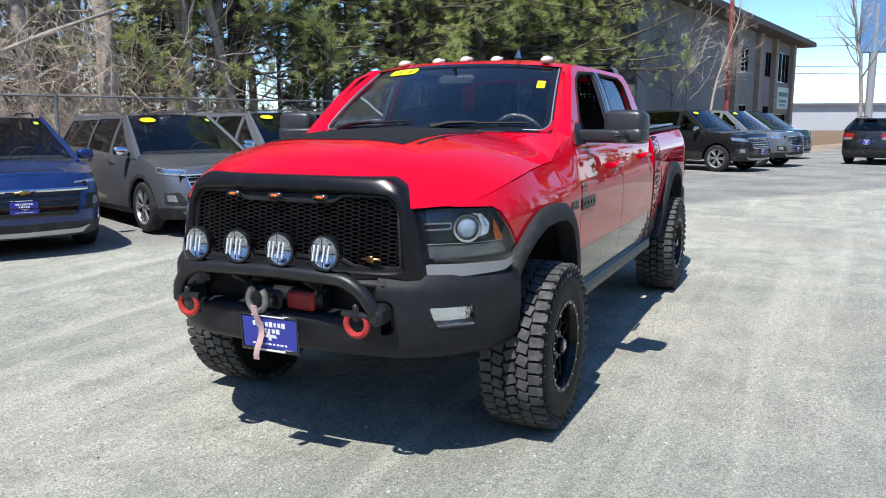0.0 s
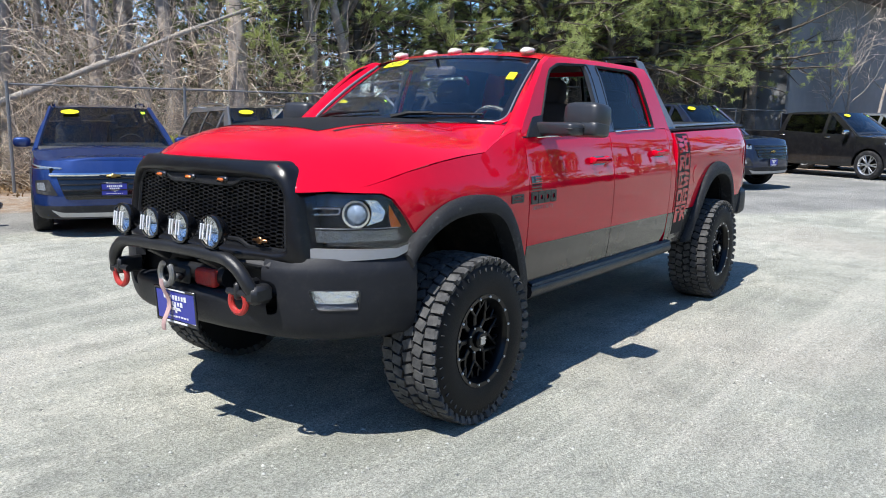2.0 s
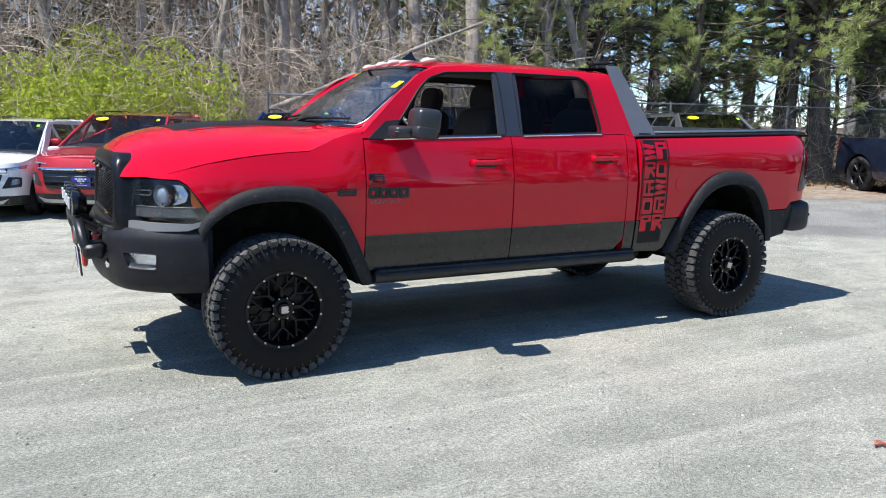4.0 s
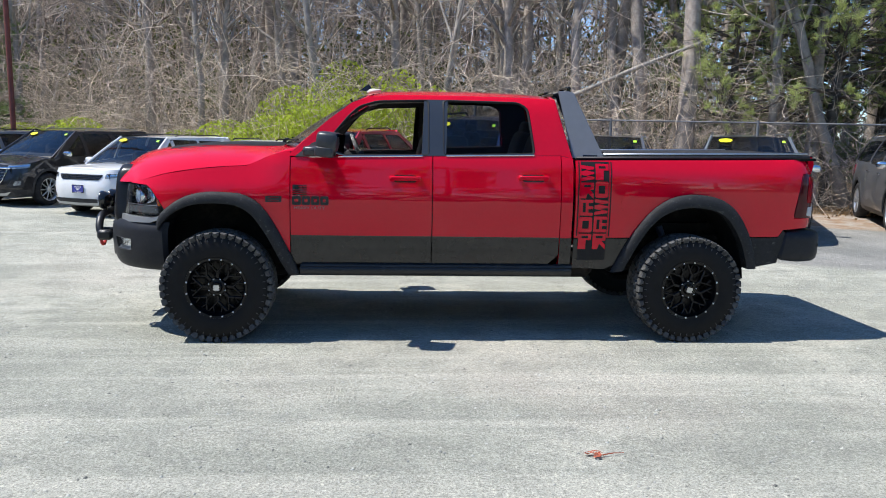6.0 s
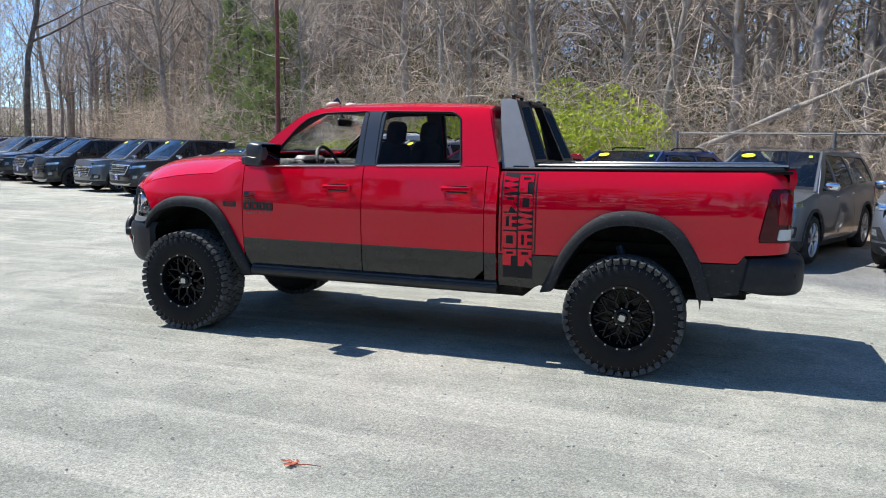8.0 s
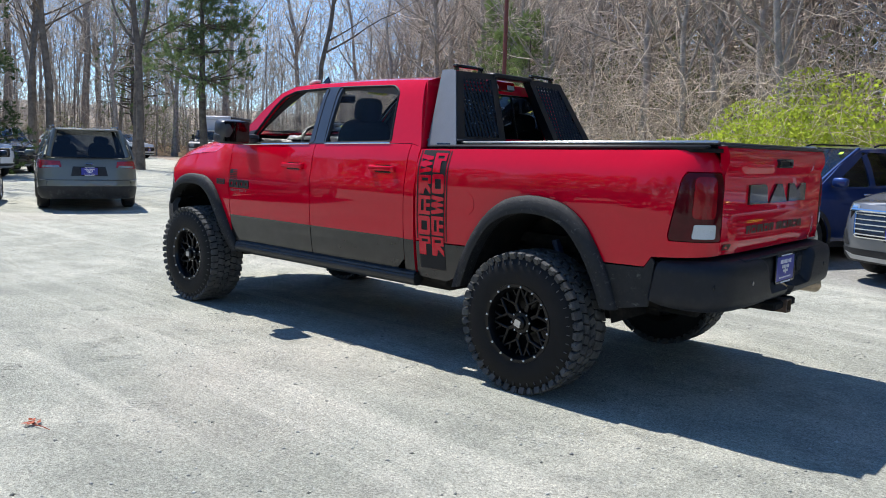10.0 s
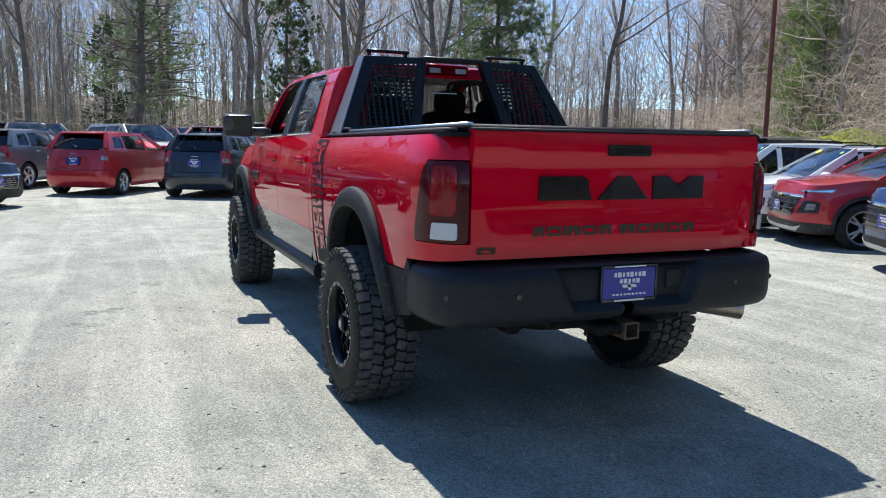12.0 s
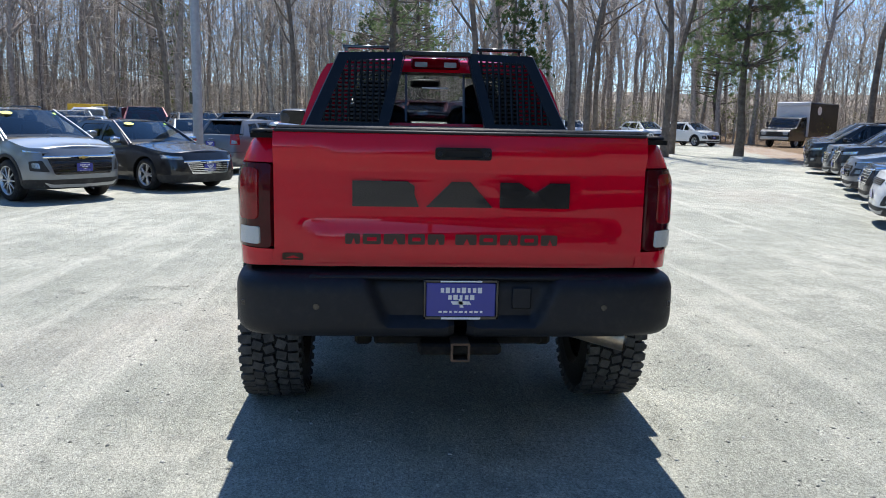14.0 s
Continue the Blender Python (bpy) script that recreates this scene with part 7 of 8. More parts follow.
def sprout(P, R, count, t0, t1, lo, hi, ang, up, wob, K, rf=.55, tip=.004, rng=RNG):
    """Branches that leave their parents' paths."""
    N, Kp, _ = P.shape
    idx = rng.integers(0, N, count)
    t = rng.uniform(t0, t1, count) * (Kp - 1)
    i = np.minimum(t.astype(int), Kp - 2)
    f = (t - i)[:, None]
    base = P[idx, i] * (1 - f) + P[idx, i + 1] * f
    tan = P[idx, i + 1] - P[idx, i]
    tan /= np.linalg.norm(tan, axis=1, keepdims=True) + 1e-9
    rad = (R[idx, i] * (1 - f[:, 0]) + R[idx, i + 1] * f[:, 0]) * rf
    rnd = rng.normal(size=(count, 3))
    per = np.cross(tan, rnd)
    per /= np.linalg.norm(per, axis=1, keepdims=True) + 1e-9
    a = np.radians(rng.uniform(*ang, count))[:, None]
    d = tan * np.cos(a) + per * np.sin(a)
    ln = rng.uniform(lo, hi, count)[:, None] * (1 - .45 * (t / (Kp - 1)))[:, None]
    pts = [base]
    for k in range(K - 1):
        d = d + np.array([0, 0, up]) + rng.normal(size=(count, 3)) * wob
        d /= np.linalg.norm(d, axis=1, keepdims=True)
        pts.append(pts[-1] + d * ln / (K - 1))
    Rn = np.maximum(rad[:, None] * np.linspace(1, .12, K)[None], tip)
    return np.stack(pts, 1), Rn


def bare_tree(seed, height, r0, fine=1., lean=0., spread=1.):
    """Meshes of a leafless tree: trunk with limbs, and its twigs."""
    rng = np.random.default_rng(seed)
    K = 12
    z = np.linspace(0, 1, K)
    wx, wy = np.cumsum(rng.normal(size=K)) * .018 * height * z, np.cumsum(rng.normal(size=K)) * .018 * height * z
    P = np.stack([wx + lean * height * z, wy, z * height - .15], 1)[None]
    R = (r0 * (1 - .85 * z) + r0 * .35 * np.exp(-z * 22))[None]
    L1 = sprout(P, R, int(20 * fine) + 4, .28, .97, height * .16 * spread, height * .38 * spread, (28, 62), .07, .10, 8, .5, .012, rng)
    L2 = sprout(*L1, int(85 * fine), .15, .98, height * .06, height * .17, (25, 60), .05, .14, 6, .55, .008, rng)
    L3 = sprout(*L2, int(330 * fine), .1, 1., height * .03, height * .085, (20, 60), .04, .18, 4, .6, .005 if fine > .7 else .011, rng)
    L4 = sprout(*L3, int(380 * fine), .1, 1., height * .015, height * .045, (20, 55), .03, .2, 3, .7, .0035, rng)
    trunk = join_np([tubes_np(P, R, 10), tubes_np(*L1, 6)])
    twigs = join_np([tubes_np(*L2, 4), tubes_np(*L3, 3)] + ([tubes_np(*L4, 3)] if fine > .7 else []))
    return trunk, twigs


def tufts_np(C, D, size, width, count, rng):
    """Sprays of thin blades at places C along directions D."""
    N = len(C)
    d = np.repeat(D, count, 0) + rng.normal(size=(N * count, 3)) * .55
    d /= np.linalg.norm(d, axis=1, keepdims=True)
    side_ = np.cross(d, rng.normal(size=d.shape))
    side_ /= np.linalg.norm(side_, axis=1, keepdims=True) + 1e-9
    b = np.repeat(C, count, 0) + rng.normal(size=d.shape) * size * .15
    ln = size * rng.uniform(.6, 1.2, N * count)[:, None]
    V = np.stack([b - side_ * width * .5, b + side_ * width * .5, b + d * ln + side_ * width * .3, b + d * ln - side_ * width * .3], 1).reshape(-1, 3)
    Q = np.arange(N * count * 4).reshape(-1, 4)
    return V, Q


def pine_tree(seed, height, r0, low=.25, dens=1., blade=.15, wid=.020, reach=.30, droop=-.01, count=9, tiers=0):
    """A white pine: whorled limbs, side shoots, sprays of needles."""
    rng = np.random.default_rng(seed)
    z = np.linspace(0, 1, 10)
    P = np.stack([np.cumsum(rng.normal(size=10)) * .006 * height, np.cumsum(rng.normal(size=10)) * .006 * height, z * height - .1], 1)[None]
    R = (r0 * (1 - .9 * z) + r0 * .25 * np.exp(-z * 20))[None]
    paths, rads = [], []
    for k in range(int(15 * dens) + 5):
        t = low + (1 - low) * (k + rng.uniform(-.3, .3)) / (int(15 * dens) + 5)
        if tiers:
            t = low + (1 - low) * (round((t - low) / (1 - low) * tiers) + rng.uniform(-.1, .1)) / tiers
        for j in range(rng.integers(3, 6)):
            a = rng.uniform(0, 2 * np.pi)
            ln = height * reach * (1.05 - t) ** .7 * rng.uniform(.55, 1.1)
            b = np.array([np.interp(t, z, P[0, :, i]) for i in range(3)])
            d = np.array([np.cos(a), np.sin(a), rng.uniform(-.05, .35)])
            pts = [b]
            for i in range(6):
                d = d + np.array([0, 0, .05 + droop]) + rng.normal(size=3) * .09
                d /= np.linalg.norm(d)
                pts.append(pts[-1] + d * ln / 6)
            paths.append(pts)
            rads.append(np.maximum(np.interp(t, z, R[0]) * .35 * np.linspace(1, .15, 7), .01))
    L1 = (np.array(paths), np.array(rads))
    L2 = sprout(*L1, int(len(paths) * 7), .25, 1., height * .03, height * .085, (25, 65), .03, .12, 4, .6, .006, rng)
    n3 = int(len(paths) * 10)
    L3 = sprout(*L2, n3, .3, 1., height * .012, height * .03, (15, 60), .05, .12, 3, .6, .004, rng)
    tips = np.concatenate([L3[0][:, -1], L3[0][:, 1], L2[0][:, -1], L1[0][:, -1]])
    dirs = np.concatenate([L3[0][:, -1] - L3[0][:, 0], L3[0][:, -1] - L3[0][:, 0], L2[0][:, -1] - L2[0][:, -2], L1[0][:, -1] - L1[0][:, -2]])
    dirs /= np.linalg.norm(dirs, axis=1, keepdims=True) + 1e-9
    wood = join_np([tubes_np(P, R, 10), tubes_np(*L1, 4), tubes_np(*L2, 3)])
    return wood, tufts_np(tips, dirs + np.array([0, 0, .3]), blade, wid, count, rng)


def plant(name, label, category, meshes, group=""):
    """A tree as a thing with its parts, ready to be copied."""
    ob = tagged(new(name), label, category, group)
    for nm, me in meshes:
        o = new(nm, me)
        o.parent = ob
    return ob


def make_bare(i, h, r0, fine, bark, lean=0., spread=1.):
    t, w = bare_tree(100 + i, h, r0, fine, lean, spread)
    return [("trunk", mesh_np("trunk", *t, bark, True)), ("crown", mesh_np("crown", *w, TWIG))]


def make_pine(i, h, r0, needle=NEEDLE, **kw):
    t, w = pine_tree(300 + i, h, r0, **kw)
    return [("trunk", mesh_np("trunk", *t, BARKDARK, True)), ("crown", mesh_np("crown", *w, needle))]


spots = []


def put(meshes, name, label, x, y, scale=1., turn=None, tilt=(0, 0), group=""):
    ob = plant(name, label, "tree", meshes, group or {"bare_tree": "bare trees of the wood", "pine_tree": "tall pines", "young_pine": "young pines"}.get(name, ""))
    ob.matrix_basis = pose(x, y, ground_z(x, y) - .05, tilt[0], tilt[1], RNG.uniform(0, 360) if turn is None else turn) @ Matrix.Scale(scale, 4)
    spots.append((x, y))
    return ob


BARE = [make_bare(0, 15, .19, 1.25, BARK), make_bare(1, 17, .21, 1.25, BARK), make_bare(2, 13, .14, 1.1, BARKPALE), make_bare(3, 16, .16, 1.0, BARK, .05), make_bare(4, 11, .13, .9, BARKPALE, .0, 1.2), make_bare(5, 14, .15, 1.0, BARK, .12)]
FAR = [make_bare(10, 18, .22, .45, BARK), make_bare(11, 20, .24, .45, BARK), make_bare(12, 17, .17, .4, BARKPALE), make_bare(13, 19, .2, .45, BARK, .04)]
PINES = [make_pine(0, 17, .30, low=.20, dens=1.5, blade=.15, wid=.012, reach=.32, droop=-.06, count=12), make_pine(1, 15, .27, low=.22, dens=1.5, blade=.15, wid=.012, reach=.34, droop=-.06, count=12), make_pine(2, 16, .28, low=.34, dens=1.1, blade=.15, wid=.012, count=12)]
NEEDLEMID = thin_leaf(mat("young_pine_needles", (.27, .34, .15), .7, spec=.2, var=.35, vscale=.8, island=.5), (.2, .27, .08), .45)
YOUNG = [make_pine(5, 6.5, .09, NEEDLEMID, low=.06, dens=1.2, blade=.13, wid=.017, reach=.34), make_pine(6, 8, .11, NEEDLEMID, low=.05, dens=1.3, blade=.13, wid=.017, reach=.30)]
HEML = [make_pine(8, 9, .13, NEEDLEDARK, low=.04, dens=1.5, blade=.11, wid=.022, reach=.24, droop=-.06)]
LP = "tall white pine with dark trunk and soft green needles"
LB = "leafless grey-barked tree with fine bare twigs"
# large trunks close behind the fence
for x, y, k, s in ((16.1, 9.6, 0, 1.1), (16.5, 8.9, 1, 1.15), (18.9, 9.0, 2, 1.15), (20.4, 9.3, 0, 1.0), (21.9, 7.9, 1, 1.1), (23.5, 9.5, 2, 1.1), (13.2, 13.5, 1, 1.0), (26, 10.5, 0, 1.0), (24.6, 7.2, 1, .95), (11.6, 15.5, 2, 1.1), (28.5, 8.0, 1, .9)):
    put(PINES[k], "pine_tree", LP, x, y, s)
for x, y, k, s in ((13.6, 9.9, 1, .8), (17.6, 9.4, 1, .8), (21.0, 9.8, 1, .9), (12.3, 11.2, 0, 1.), (10.4, 13.6, 1, 1.), (14.5, 11.5, 0, .9), (7.8, 15.5, 1, .85), (-13.0, 19.3, 1, .8), (-14.6, 20.3, 0, .95), (-17.5, 23.5, 1, 1.)):
    put(YOUNG[k], "young_pine", "young bushy pine with bright green needles", x, y, s)
for x, y, k, s, tl in ((4.24, 13.3, 3, 1., (0, 8)), (6.2, 13.2, 1, 1., (0, 0)), (11.4, 12.6, 2, 1., (0, 0)), (2.8, 14.2, 0, .9, (0, 0)), (3.1, 16.1, 2, .9, (0, 0)), (6.7, 11.6, 1, 1.15, (0, 0)), (4.6, 16.7, 2, 1., (0, 0)), (9.0, 11.4, 2, .9, (0, 3)),
                       (9.8, 11.6, 3, 1., (0, 12)), (10.5, 10.7, 2, 1.05, (0, 17)), (5.7, 12.9, 5, 1.1, (0, 14)), (-.2, 17.1, 0, .95, (0, 0)), (-6.1, 17.9, 4, 1., (0, 0)), (3.6, 16, 0, 1., (0, 0)), (9.8, 11.1, 0, .9, (0, 0)), (7.2, 13.9, 1, 1., (0, -6)),
                       (-5.7, 18.8, 2, .95, (0, 0)), (1.0, 14.6, 4, 1., (0, 6)), (-2.3, 15.8, 4, 1.05, (0, -5)), (-3.6, 17.3, 3, .9, (0, 0)), (-8.0, 19.0, 0, .9, (0, 0)), (8.4, 14.6, 5, .95, (0, 0)), (-12.2, 19.5, 2, .9, (0, 0)), (-14.0, 20.6, 4, 1.1, (0, 0))):
    put(BARE[k], "bare_tree", LB, x, y, s, None, tl)
TALL = [make_bare(20, 19, .17, .9, BARKBROWN), make_bare(21, 21, .16, .9, BARKBROWN, .02)]
for i, (x, y) in enumerate(((-24.8, 3.0), (-25.7, 7.2), (-29.0, 12.3), (-36.3, 10.4), (-39.1, 11.7), (-33.1, 14.1), (-39.3, -5.7), (-41.9, -13.3), (-38.2, 5.8), (-26.8, 20.5))):
    put(TALL[i % 2], "bare_tree", "tall leafless tree with a dark brown trunk", x, y, .9 + .05 * (i % 4))
EDGE = [make_pine(30, 10, .20, low=.28, dens=1.5, blade=.16, wid=.012, reach=.46, droop=-.07, count=14), make_pine(31, 11, .22, low=.30, dens=1.5, blade=.16, wid=.012, reach=.42, droop=-.07, count=14)]
for i, (x, y) in enumerate(((15.2, 8.9), (18.3, 7.9), (21.2, 7.3), (23.6, 6.4), (12.6, 9.9), (10.2, 11.4), (8.2, 12.2))):
    put(EDGE[i % 2], "pine_tree", "fence-side pine with bright drooping boughs and bare lower trunk", x, y, (1., .95, 1.05, .9, .9, .8, .75)[i])
LONE = make_pine(12, 12.5, .22, thin_leaf(mat("lone_pine_needles", (.18, .235, .115), .7, spec=.2, var=.35, vscale=.8, island=.5), (.19, .26, .10), .45), low=.36, dens=2., blade=.18, wid=.020, reach=.36, droop=-.05, count=13, tiers=6)
put(LONE, "pine_tree", "lone pine with layered branches beside the far drive", -31.5, 17.0, 1.)
put(HEML[0], "hemlock", "dark dense evergreen at the wood's edge", -27.0, 4.9, .98)
put(HEML[0], "hemlock", "dark dense evergreen at the wood's edge", -52.0, -2.0, 1.)
DEEP = [[PINES[k][0], ("crown", mesh_np("crown", *pine_tree(300 + k, h_, r_, low=.12, dens=1.4)[1], LONE[1][1].materials[0]))] for k, h_, r_ in ((1, 15, .27),)]
for x, y, k in ((-58, 2, 0), (-60, 28, 0), (-41, -.6, 0), (-64, -20, 0)):
    put(DEEP[k], "pine_tree", LP, x, y, RNG.uniform(1.0, 1.25))


def clear(x, y, d):
    return all((x - a) ** 2 + (y - b) ** 2 > d * d for a, b in spots)


# the wood behind, tree by tree, thinning with distance
made = 0
while made < 46:
    x = RNG.uniform(-34, 18)
    y = fence_y(x) + RNG.uniform(4, 17)
    if clear(x, y, 1.7):
        put(BARE[RNG.integers(0, 6)], "bare_tree", LB, x, y, RNG.uniform(.8, 1.2), None, (RNG.uniform(-4, 4), RNG.uniform(-4, 4)))
        made += 1
made = 0
while made < 120:
    k = made % 3
    if k == 0:
        x = RNG.uniform(-62, 10)
        y = fence_y(x) + RNG.uniform(14, 34)
    else:
        x = RNG.uniform(-80, -55) + (12 if k == 2 else 0)
        y = RNG.uniform(-46, 34)
        if x > -54 and y > 8:
            continue
    if clear(x, y, 1.6):
        put(FAR[RNG.integers(0, 4)], "bare_tree", LB, x, y, RNG.uniform(.85, 1.2), None, (RNG.uniform(-3, 3), RNG.uniform(-3, 3)))
        made += 1
for i in range(44):
    x = RNG.uniform(-52, -20)
    y = fence_y(x) + RNG.uniform(1.5, 13)
    if clear(x, y, 1.2):
        put((BARE if i % 3 else FAR)[i % 4], "bare_tree", LB, x, y, RNG.uniform(.85, 1.15), None, (RNG.uniform(-3, 3), RNG.uniform(-3, 3)))
for i in range(36):
    put(BARE[i % 6] if i % 3 else FAR[i % 4], "bare_tree", LB, RNG.uniform(-100, -60), RNG.uniform(-34, 62), RNG.uniform(1.1, 1.5), None, (RNG.uniform(-3, 3), RNG.uniform(-3, 3)))
for i in range(26):
    put(FAR[i % 4], "bare_tree", LB, RNG.uniform(-45, 45), RNG.uniform(-62, -42), RNG.uniform(.9, 1.2))
put(BARE[4], "bare_tree", "slender leafless roadside tree with open crown", 39.3, -4.3, .95, 40)
put(PINES[0], "pine_tree", LP, 24.7, 5.3, .9, 120)
for x, y, k, s_ in ((30.0, 2.9, 4, .62), (32.4, 2.2, 5, .55), (28.2, 3.1, 2, .5)):
    put(BARE[k], "bare_tree", "small leafless tree tangled before the office wall", x, y, s_)


def arcs(n, place, lo, hi, rise, K=6, r=(.004, .013), bend=.35, rng=RNG):
    """Long dry stems that arch and tangle."""
    b = np.array([place() for _ in range(n)])
    d = rng.normal(size=(n, 3))
    d[:, 2] = np.abs(d[:, 2]) * rise + .25
    d /= np.linalg.norm(d, axis=1, keepdims=True)
    ln = rng.uniform(lo, hi, n)[:, None]
    pts = [b]
    for k in range(K - 1):
        d = d + rng.normal(size=(n, 3)) * bend * .5 + np.array([0, 0, -bend * .22])
        d /= np.linalg.norm(d, axis=1, keepdims=True)
        pts.append(pts[-1] + d * ln / (K - 1))
    R = rng.uniform(*r, n)[:, None] * np.linspace(1, .35, K)[None]
    return np.stack(pts, 1), R


def brush_spot(x0, x1, o0, o1, hmax):
    def f():
        x = RNG.uniform(x0, x1)
        y = fence_y(x) + o0 + (o1 - o0) * RNG.uniform() ** 1.3
        return (x, y, ground_z(x, y) + hmax * RNG.uniform() ** 2)
    return f


def stuff(name, label, v, q, material):
    return tagged(new(name, mesh_np(name, v, q, material)), label, "undergrowth", kind="stuff")


near = [tubes_np(*arcs(13500, brush_spot(-34, 9, .3, 6.5, 3.4), .5, 2.0, 1.3, 5, (.003, .009), .6), 3), tubes_np(*arcs(7500, brush_spot(-30, 12, 1.5, 11, 8.5), .7, 2.6, .8, 5, (.004, .010), .5), 3), tubes_np(*arcs(4200, brush_spot(3, 24, .5, 5, 3.0), .5, 1.7, 1.2, 5, (.003, .009), .5), 3)]
stuff("dry_brush", "tangle of dry leafless brush behind the fence", *join_np(near), BRUSH)
stuff("vine_tangle", "grey vines hanging between the trees", *join_np([tubes_np(*arcs(1500, brush_spot(-24, 11, 1.5, 9, 11.0), 2., 5., .9, 7, (.005, .015), .5), 3)]), TWIG)


def far_place(k):
    """A place in the far wood: behind the fence, along the far edge of the lot, or across its corner."""
    if k < 0:
        x = RNG.uniform(-64, 8)
        return x, fence_y(x) + RNG.uniform(9, 34)
    x = RNG.uniform(-82, -57)
    return x + (9 if k % 5 == 3 else 0), RNG.uniform(-52, 2) if k % 5 == 3 else RNG.uniform(-52, 62)


def stems(n, lo, hi, r, behind):
    """Slender upright saplings, each a little crooked."""
    b = np.array([far_place(-1 if behind else 2 + i % 3) for i in range(n)])
    z = np.array([ground_z(*p) for p in b])
    h = RNG.uniform(lo, hi, n)
    t = np.linspace(0, 1, 5)
    P = np.zeros((n, 5, 3))
    sway = np.cumsum(RNG.normal(size=(n, 5, 2)), 1) * .022 * h[:, None, None] * t[None, :, None]
    P[:, :, :2] = b[:, None] + sway
    P[:, :, 2] = z[:, None] - .1 + h[:, None] * t[None]
    return P, RNG.uniform(*r, n)[:, None] * (1 - .8 * t)[None]


count = [0]
SAPBARK = mat("sapling_bark", (.34, .295, .25), .95, spec=.1, var=.3, vscale=.3, island=.5)


def far_layer(behind):
    """Places for the wood behind the fence, or for the wood that ends the lot."""
    def f():
        count[0] += 1
        x, y = far_place(-1 if behind else 2 + count[0] % 3)
        return (x, y, ground_z(x, y) + 16 * RNG.uniform() ** .95)
    return f


# behind the fence the twigs take the darker, shade-toned colour
for behind, share, wood in ((True, .4, SHADEDTWIG), (False, .6, FARTWIG)):
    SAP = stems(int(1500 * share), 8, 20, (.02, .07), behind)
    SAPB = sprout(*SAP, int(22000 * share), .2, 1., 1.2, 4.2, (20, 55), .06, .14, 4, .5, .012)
    stuff("sapling_stand", "crowded grey saplings of the far wood", *join_np([tubes_np(*SAP, 5), tubes_np(*SAPB, 3)]), SHADEDTWIG if behind else SAPBARK)
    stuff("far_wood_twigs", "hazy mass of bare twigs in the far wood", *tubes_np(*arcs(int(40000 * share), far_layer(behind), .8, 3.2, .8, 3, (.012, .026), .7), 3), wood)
low_far = far_layer(False)
stuff("far_understorey_brush", "pale tangled brush at the foot of the far wood", *tubes_np(*arcs(13000, lambda: (lambda p: (p[0], p[1], p[2] * .22))(low_far()), .8, 2.6, 1.2, 4, (.010, .022), .6), 3), FARTWIG)


def leaf_cloud(n, place, size, flat=.3):
    C = np.array([place() for _ in range(n)])
    a = RNG.normal(size=(n, 3))
    a /= np.linalg.norm(a, axis=1, keepdims=True)
    b = np.cross(a, RNG.normal(size=(n, 3)))
    b /= np.linalg.norm(b, axis=1, keepdims=True)
    s = size * RNG.uniform(.6, 1.4, n)[:, None]
    V = np.stack([C - a * s, C + b * s * .55, C + a * s, C - b * s * .55], 1).reshape(-1, 3)
    return V, np.arange(n * 4).reshape(-1, 4)


def bush_spot(clumps):
    w = np.array([c[3] ** 2 for c in clumps])
    w = w / w.sum()

    def f():
        x, y, h, r = clumps[RNG.choice(len(clumps), p=w)]
        d = RNG.normal(size=3) * .5
        d /= max(1, np.linalg.norm(d) / 1.0)
        return (x + d[0] * r, y + d[1] * r, ground_z(x, y) + max(.1, h * (.55 + .5 * d[2])))
    return f


clumps = [(x, fence_y(x) + o * .8, h * 1.0, r * 1.0) for x, o, h, r in ((-1.2, 1.6, 2.4, 1.0), (-.2, 2.0, 3.0, .9), (-2.4, 1.4, 2.2, 1.1), (-3.6, 1.6, 1.9, 1.1), (-4.8, 1.5, 1.8, 1.0), (-6.0, 1.8, 1.5, 1.0), (.8, 1.6, 2.6, .7), (-3.0, 3.0, 2.6, 1.2), (-1.6, 3.2, 3.2, 1.1), (-7.6, 1.6, 1.2, .9), (5.0, .9, 1.0, .5), (-9.5, 1.8, 1.7, 1.0), (-11.5, 2.0, 1.5, 1.1), (-14, 2.2, 1.6, 1.2))]
stuff("green_thicket", "bright yellow-green spring thicket beside the fence", *leaf_cloud(42000, bush_spot(clumps), .05), LEAF)
stuff("thicket_stems", "thin stems inside the green thicket", *tubes_np(*arcs(900, bush_spot([(a, b, h * .5, r) for a, b, h, r in clumps]), .5, 1.6, 2.), 3), BRUSH)
edge_cl = [(RNG.uniform(-60, -52), RNG.uniform(-45, 14), RNG.uniform(1, 2.6), RNG.uniform(.8, 1.8)) for _ in range(34)] + [(x, fence_y(x) + RNG.uniform(2, 6), RNG.uniform(.8, 2), RNG.uniform(.5, 1.2)) for x in RNG.uniform(-30, 14, 16)]
for k in range(70):
    x, y = far_place(2)
    edge_cl.append((x + 12, y, RNG.uniform(1.2, 4.5), RNG.uniform(.8, 2.)))
stuff("understorey", "pale green understorey shrubs at the wood's edge", *leaf_cloud(26000, bush_spot(edge_cl), .062), mat("pale_understorey", (.22, .245, .085), .8, spec=.2, island=.5))
stuff("leaf_litter", "dry brown leaves along the fence foot", *leaf_cloud(7000, lambda: (lambda x: (x, fence_y(x) + RNG.normal() * .9 + .4, ground_z(x, fence_y(x)) + RNG.uniform(.01, .06)))(RNG.uniform(-20, 24)), .035), DRYLEAF)

